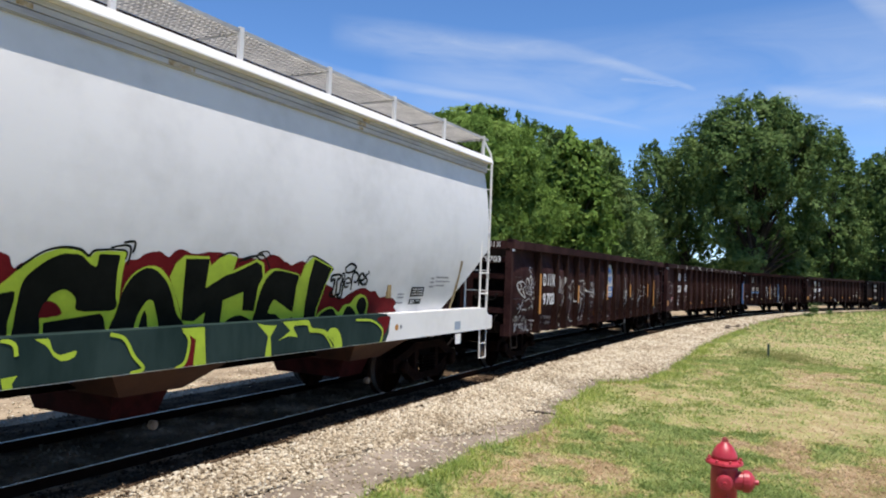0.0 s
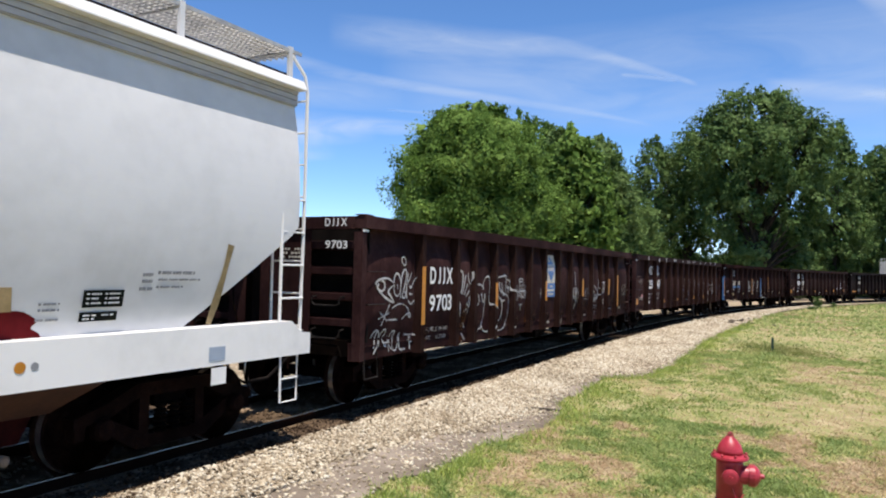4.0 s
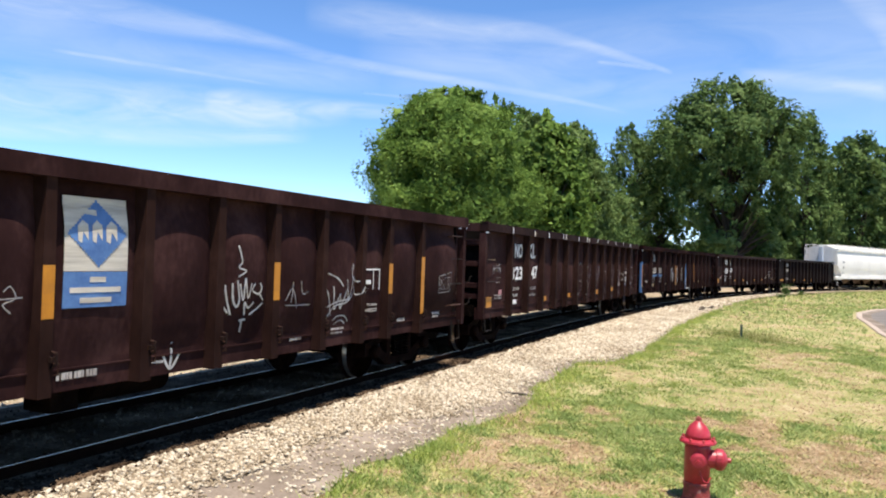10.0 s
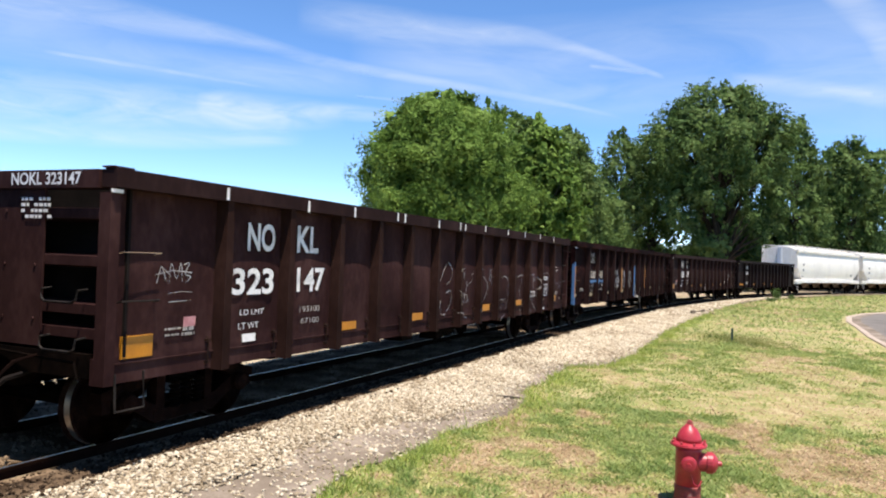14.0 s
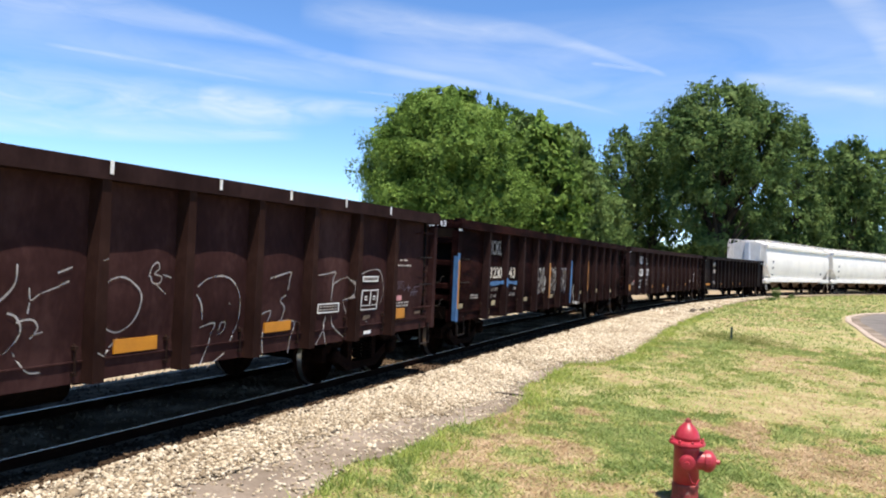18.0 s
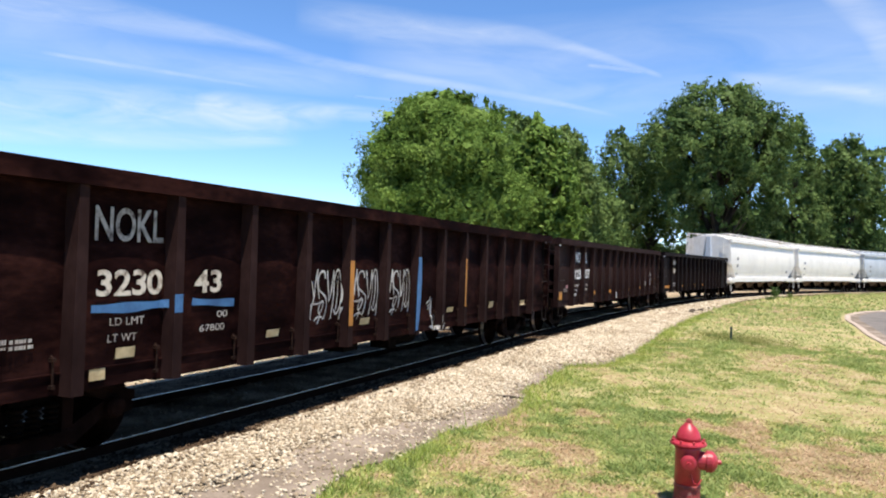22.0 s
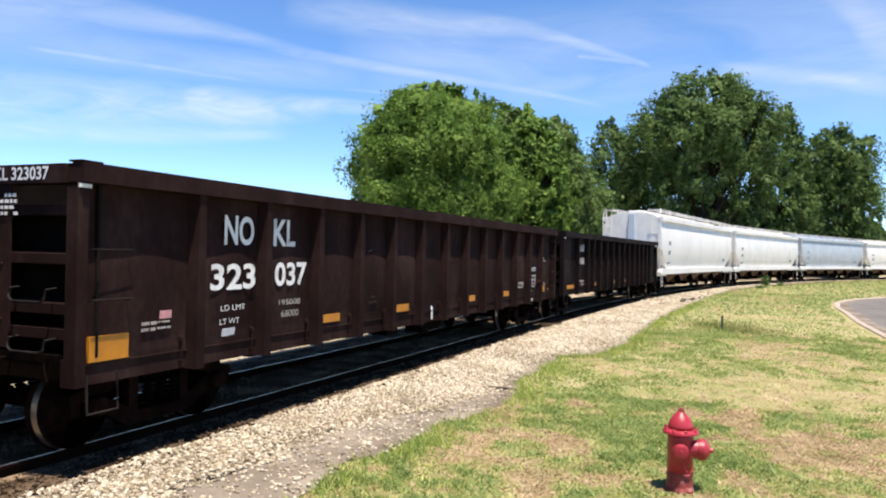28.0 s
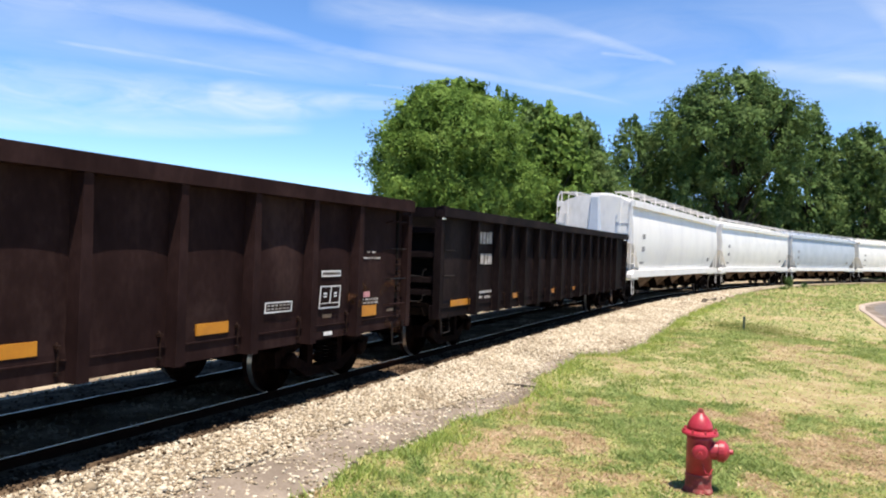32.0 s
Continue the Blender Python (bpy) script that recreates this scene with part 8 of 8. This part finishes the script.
# ---- rough growth and clods where lawn meets gravel ----
def weed_clump(x, y, height, wide, count, seed):
    """Upright stems and leaves of one patch of weeds, joined."""
    rng = random.Random(seed)
    g = Geo()
    for _ in range(count):
        a, r = rng.uniform(0, 6.283), wide * math.sqrt(rng.random())
        b, hgt = Vector((r * math.cos(a), r * math.sin(a), -0.01)), height * rng.uniform(0.45, 1.1)
        t = b + Vector((rng.gauss(0, 0.12) * hgt, rng.gauss(0, 0.12) * hgt, hgt))
        d = Vector((math.cos(a * 3), math.sin(a * 3), 0)) * 0.014
        g.add([b - d, b + d, t], [(0, 1, 2)])
        for k in range(3):
            c = b.lerp(t, rng.uniform(0.3, 1.0)) + Vector((rng.gauss(0, 0.05), rng.gauss(0, 0.05), 0))
            u, w = Vector((rng.gauss(0, 1), rng.gauss(0, 1), 0.4)).normalized() * 0.07, Vector((rng.gauss(0, 1), rng.gauss(0, 1), 0.6)).normalized() * 0.035
            g.add([c - u, c + w, c + u, c - w], [(0, 1, 2, 3)])
    ob = thing("weed_clump", "tall green weeds growing beside the gravel", "weeds", kind="stuff", at=pose(x, y, GROUND), data=g.mesh("weed_clump"))
    ob.data.materials.append(LEAFDARK)


weed_clump(26.5, 59.6, 0.9, 0.28, 110, 71)
weed_clump(28.2, 60.6, 0.4, 0.2, 50, 72)
weed_clump(24.2, 55.2, 0.3, 0.3, 60, 73)


def broken_tie(x, y, length, width, height, turn, seed):
    """A weathered lump of old sleeper or packed dirt."""
    loops = []
    for k in range(6):
        f = k / 5
        u = length * (f - 0.5)
        w, hgt = width * (0.7 + 0.3 * math.sin(3.1 * f + 0.2)), height * (0.55 + 0.45 * math.sin(3.1 * f + 0.3))
        n = 0.12 * noise.noise((seed, k * 0.9, 0))
        loops.append([(u, -w / 2, -0.03), (u, w / 2, -0.03), (u, w / 2 * (0.8 + n), hgt * 0.7), (u, n * w, hgt * (1 + n)), (u, -w / 2 * (0.8 - n), hgt * 0.75)])
    ob = thing("dirt_clod", "grey-brown lump of dirt and old wood at the lawn's edge", "clod", "clods at the lawn's edge", at=pose(x, y, GROUND, 0, 0, turn), data=Geo().rings(loops).mesh("dirt_clod"))
    ob.data.materials.append(CLODDIRT)


for k, (x, y, a, b, c, turn) in enumerate(((12.35, 36.9, 0.85, 0.30, 0.20, 62), (13.05, 37.7, 0.55, 0.25, 0.15, 40), (13.55, 38.9, 0.75, 0.22, 0.13, 66), (12.0, 35.9, 0.40, 0.25, 0.14, 20), (14.3, 40.2, 0.5, 0.2, 0.12, 70), (12.7, 37.4, 0.3, 0.2, 0.1, 5))):
    broken_tie(x, y, a, b, c, turn, k + 3)
CLOD = random.Random(8)
for k in range(10):
    broken_tie(11.6 + 2.4 * CLOD.random(), 34.6 + 4.5 * CLOD.random(), CLOD.uniform(0.08, 0.22), CLOD.uniform(0.07, 0.15), CLOD.uniform(0.04, 0.1), 40 * k, k + 20)


# ---- clouds: thin ribbons very high and far ahead ----
def cloud_material(name, strength, along, across, cut, soft=1.4):
    """Thin white cirrus: uneven, soft towards its edges and ends (u, v run from 0 to 1 along and across it)."""
    m = bpy.data.materials.new(name)
    m.use_nodes = True
    n, l = m.node_tree.nodes, m.node_tree.links
    n.remove(n["Principled BSDF"])
    co = n.new("ShaderNodeTexCoord")
    sep = n.new("ShaderNodeSeparateXYZ")
    l.new(co.outputs["UV"], sep.inputs[0])

    def op(kind, a, b=None):
        k = n.new("ShaderNodeMath")
        k.operation = kind
        for i, q in enumerate((a, b)):
            if isinstance(q, (int, float)):
                k.inputs[i].default_value = q
            elif q is not None:
                l.new(q, k.inputs[i])
        return k.outputs[0]

    mp = n.new("ShaderNodeMapping")
    mp.inputs["Scale"].default_value = (along, 0.7 * along, across)
    mp.inputs["Rotation"].default_value = (0, 0.03, 0)
    l.new(co.outputs["Object"], mp.inputs[0])
    tex = n.new("ShaderNodeTexNoise")
    tex.inputs["Scale"].default_value, tex.inputs["Detail"].default_value, tex.inputs["Roughness"].default_value = 1.0, 9, 0.60
    tex.inputs["Distortion"].default_value = 0.7
    l.new(mp.outputs[0], tex.inputs["Vector"])
    side = op("MULTIPLY", op("MULTIPLY", sep.outputs[1], op("SUBTRACT", 1.0, sep.outputs[1])), 4.0)
    ends = op("MINIMUM", op("MULTIPLY", op("MULTIPLY", sep.outputs[0], op("SUBTRACT", 1.0, sep.outputs[0])), 9.0), 1.0)
    body = op("MAXIMUM", op("SUBTRACT", tex.outputs["Fac"], cut), 0.0)
    alpha = op("MINIMUM", op("MULTIPLY", op("MULTIPLY", body, op("MULTIPLY", op("POWER", side, soft), ends)), strength), 0.9)
    em, tr, mix = n.new("ShaderNodeEmission"), n.new("ShaderNodeBsdfTransparent"), n.new("ShaderNodeMixShader")
    em.inputs["Color"].default_value, em.inputs["Strength"].default_value = (0.88, 0.945, 1.0, 1), 0.61
    l.new(alpha, mix.inputs[0])
    l.new(tr.outputs[0], mix.inputs[1])
    l.new(em.outputs[0], mix.inputs[2])
    l.new(mix.outputs[0], n["Material Output"].inputs["Surface"])
    return m


STREAK = cloud_material("cirrus_streak", 0.62, 0.0030, 0.016, 0.18)
VEIL = cloud_material("cirrus_veil", 0.95, 0.0040, 0.015, 0.30)
HAZE = cloud_material("cirrus_haze", 0.52, 0.0020, 0.008, 0.20, 1.0)
WISP = cloud_material("cirrus_wisp", 0.5, 0.006, 0.02, 0.22)


def cloud(pts, material, n, label):
    """A ribbon through bearings, elevations and half widths, all in degrees, far away."""
    far = 3000.0 - 12 * n
    way = []
    for i in range(len(pts) - 1):
        p0, p1, p2, p3 = (Vector(pts[min(max(k, 0), len(pts) - 1)]) for k in (i - 1, i, i + 1, i + 2))
        for k in range(8):
            f = k / 8
            way.append(0.5 * (2 * p1 + (p2 - p0) * f + (2 * p0 - 5 * p1 + 4 * p2 - p3) * f * f + (3 * p1 - p0 - 3 * p2 + p3) * f ** 3))
    way.append(Vector(pts[-1]))
    v, uv = [], []
    for i, (a, e, w) in enumerate(way):
        for j in range(5):
            a1, e1 = radians(a), radians(e + w * (j / 2 - 1))
            v.append((far * math.cos(e1) * math.sin(a1), far * math.cos(e1) * math.cos(a1), far * math.sin(e1) + EYE))
            uv.append((i / (len(way) - 1), j / 4))
    f = [(i * 5 + j, i * 5 + j + 1, i * 5 + j + 6, i * 5 + j + 5) for i in range(len(way) - 1) for j in range(4)]
    me = Geo().add(v, f).mesh("cloud")
    lay = me.uv_layers.new(name="uv")
    for k, lo in enumerate(me.loops):
        lay.data[k].uv = uv[lo.vertex_index]
    me.materials.append(material)
    tagged(new("cloud", me), label, "cloud", "high clouds", kind="structure")


cloud([(-48, 15.0, 2.6), (-31, 15.6, 2.2), (-24.5, 15.9, 1.5), (-16, 15.45, 0.8), (-10.2, 14.5, 0.55), (-4.2, 13.75, 0.46), (2.4, 12.95, 0.38), (8.9, 11.9, 0.26), (13, 11.0, 0.15)], STREAK, 0, "long white cirrus streak, broad at one end")
cloud([(-12, 17.6, 1.5), (-4.3, 17.2, 1.6), (4.4, 17.0, 0.9), (8.7, 16.2, 0.6), (14.2, 14.45, 0.32), (16, 13.8, 0.2)], STREAK, 1, "white cirrus streak bending down")
cloud([(10.4, 14.75, 0.14), (12.4, 14.5, 0.2), (14.6, 14.15, 0.2)], WISP, 2, "short white cirrus wisp")
cloud([(-50, 9.0, 2.8), (-31, 9.6, 2.5), (-22, 9.9, 2.2), (-15, 10.3, 1.8), (-8.0, 10.6, 1.0)], VEIL, 3, "wide mottled veil of white cloud")
cloud([(-19, 10.7, 1.0), (-15.8, 10.2, 1.7), (-12.0, 9.9, 1.0)], VEIL, 4, "bright knot in the veil of cloud")
cloud([(-50, 7.2, 0.8), (-31, 7.4, 0.8), (-20, 7.9, 0.8), (-11, 8.7, 0.6)], STREAK, 5, "low white band of thin cloud")
cloud([(-12.6, 10.7, 0.5), (-9.5, 10.9, 0.75), (-6.4, 10.8, 0.7), (-4.5, 10.9, 0.4)], VEIL, 6, "small white puff of thin cloud")
cloud([(-7.4, 12.1, 0.12), (-5.0, 12.0, 0.13), (-2.6, 11.8, 0.1)], WISP, 7, "thin white line of cloud")
cloud([(-29, 12.9, 0.16), (-22, 12.7, 0.2), (-14, 12.2, 0.12)], WISP, 8, "thin white line of cloud")
cloud([(20.5, 13.6, 0.5), (24.6, 12.8, 0.8), (27.5, 12.3, 0.7), (31, 11.5, 0.9), (38, 10.2, 0.9)], STREAK, 9, "white cirrus streak above the trees")
cloud([(26.4, 12.5, 0.2), (27.8, 12.3, 0.35), (29.6, 11.9, 0.25)], WISP, 10, "bright core of the cirrus streak")
cloud([(24.5, 21, 1.0), (28.5, 17.5, 1.8), (31, 14.8, 2.6), (38, 11.5, 2.6)], STREAK, 11, "bright wisp of high cloud")
cloud([(-8, 14.6, 3.2), (12, 14.4, 4.4), (26, 14.0, 5.6), (40, 13.5, 6.0)], HAZE, 13, "wide faint veil of high cloud")
cloud([(-46, 13.2, 1.8), (-26, 13.4, 1.6), (-6, 13.0, 1.2)], HAZE, 14, "wide faint veil of high cloud")


# ---- beyond the track ----
def far_side():
    def at(az, d):
        return d * math.sin(radians(az)), d * math.cos(radians(az))
    x, y = at(-36.5, 96)
    b = thing("warehouse", "long low pale warehouse with rooftop units on lower ground", "building", at=pose(x, y, GROUND - 2.3, 0, 0, 36))
    part("wall", Geo().box(-30, 22, 0, 18, 0, 4.35), HULL, b)
    part("plinth", Geo().box(-30.02, 22.02, -0.06, -0.002, 0, 2.75), SILO, b, "grey lower wall")
    part("roof", Geo().box(-30.3, 22.3, -0.3, 18.3, 4.35, 4.6), HULL, b)
    for k, (u, w) in enumerate(((4.6, 1.2), (7.1, 1.9), (-9.0, 1.6), (14.0, 1.4))):
        part("rooftop_unit", Geo().box(u - w / 2, u + w / 2, 3.0, 4.6, 4.6, 5.75).box(u - w / 2 - 0.08, u + w / 2 + 0.08, 2.92, 4.68, 5.75, 5.83), SILO, b, "grey rooftop unit")
    for k in range(3):
        part("dock_door", Geo().box(-12 + 7 * k, -9 + 7 * k, -0.10, -0.062, 0, 2.9), CONCRETE, b)
    x, y = at(-32.4, 70)
    u = thing("utility_pole", "dark wooden utility pole beside a far road", "pole", at=pose(x, y, GROUND))
    part("pole", Geo().tube([(0, 0, 0), (0, 0, 9)], [0.15, 0.10], 8), BARK, u)
    part("crossarm", Geo().box(-1.1, 1.1, -0.06, 0.06, 8.2, 8.35), BARK, u)
    for az, d, w, hgt, paint, name, label in ((-33.0, 43, 1.0, 0.62, LEAFDARK, "shrub", "low dark green shrub by the road"), (-32.0, 44, 0.8, 0.55, LEAFDARK, "shrub", "low dark green shrub by the road"), (-34.4, 44, 1.2, 0.6, LEAFDARK, "shrub", "low dark green shrub by the road"),
                                              (-32.4, 55, 1.25, 0.5, YELLOW, "flowering_shrub", "low shrub covered in yellow flowers"), (-30.6, 54, 0.9, 0.42, LEAF, "shrub", "low bright green shrub by the road")):
        x, y = at(az, d)
        s = thing(name, label, "shrub", "shrubs by the far road", at=pose(x, y, GROUND))
        v, f = leaf_cloud([((0, 0, hgt * 0.5), (w, w * 0.7, hgt * 0.5)), ((w * 0.5, 0.1, hgt * 0.42), (w * 0.7, w * 0.6, hgt * 0.42))], 60, 0.06, int(az * -10))
        part("foliage", big_mesh("foliage", v, f, paint), paint, s)
    paving = (("service_road", "pale concrete service road beyond the track", [(-70, 22), (-60, 20.6), (-34, 20.8), (-22, 25), (-8, 44), (-8, 54), (-20, 31), (-32, 25.8), (-60, 25.6), (-70, 27)]),
              ("paved_island", "pale paved island with a rounded end", [(-70, 29), (-50, 27.6), (-34, 27.4), (-31.6, 29.5), (-31.2, 32), (-32, 35), (-34, 37), (-50, 38), (-70, 39)]),
              ("car_park", "pale car park before a warehouse", [(-75, 44), (-50, 42), (-31.5, 40), (-29.5, 34), (-26, 40), (-14, 74), (-14, 92), (-40, 90), (-75, 88)]))
    for name, label, ring in paving:
        v = [(*at(a, d), GROUND + 0.006) for a, d in ring]
        ob = new(name, Geo().add(v, [tuple(range(len(v)))[::-1]]).mesh(name))
        ob.data.materials.append(CONCRETE)
        tagged(ob, label, "paving", kind="structure")


far_side()


# ---- what moves ----
def motions():
    """The train rolls along the line, each car on its own chord of the curve, and the wheels turn."""
    start = -CARS[0][1]
    for car, length in CARS:
        rows = []
        for k in range(65):
            t = k * 0.5
            mid = run(t) + start + length / 2
            a, b = track(mid - length * 0.36), track(mid + length * 0.36)
            m = (a + b) / 2
            rows.append((t, pose(m.x, m.y, 0, 0, 0, math.degrees(math.atan2(b.y - a.y, b.x - a.x)))))
        walk(car, rows)
        start += length
    for ws, x in WHEELSETS:
        walk(ws, [(k * 0.2, pose(x, 0, WHEEL_R, 0, math.degrees((run(k * 0.2) - run(0)) / WHEEL_R) % 360.0)) for k in range(161)])


motions()
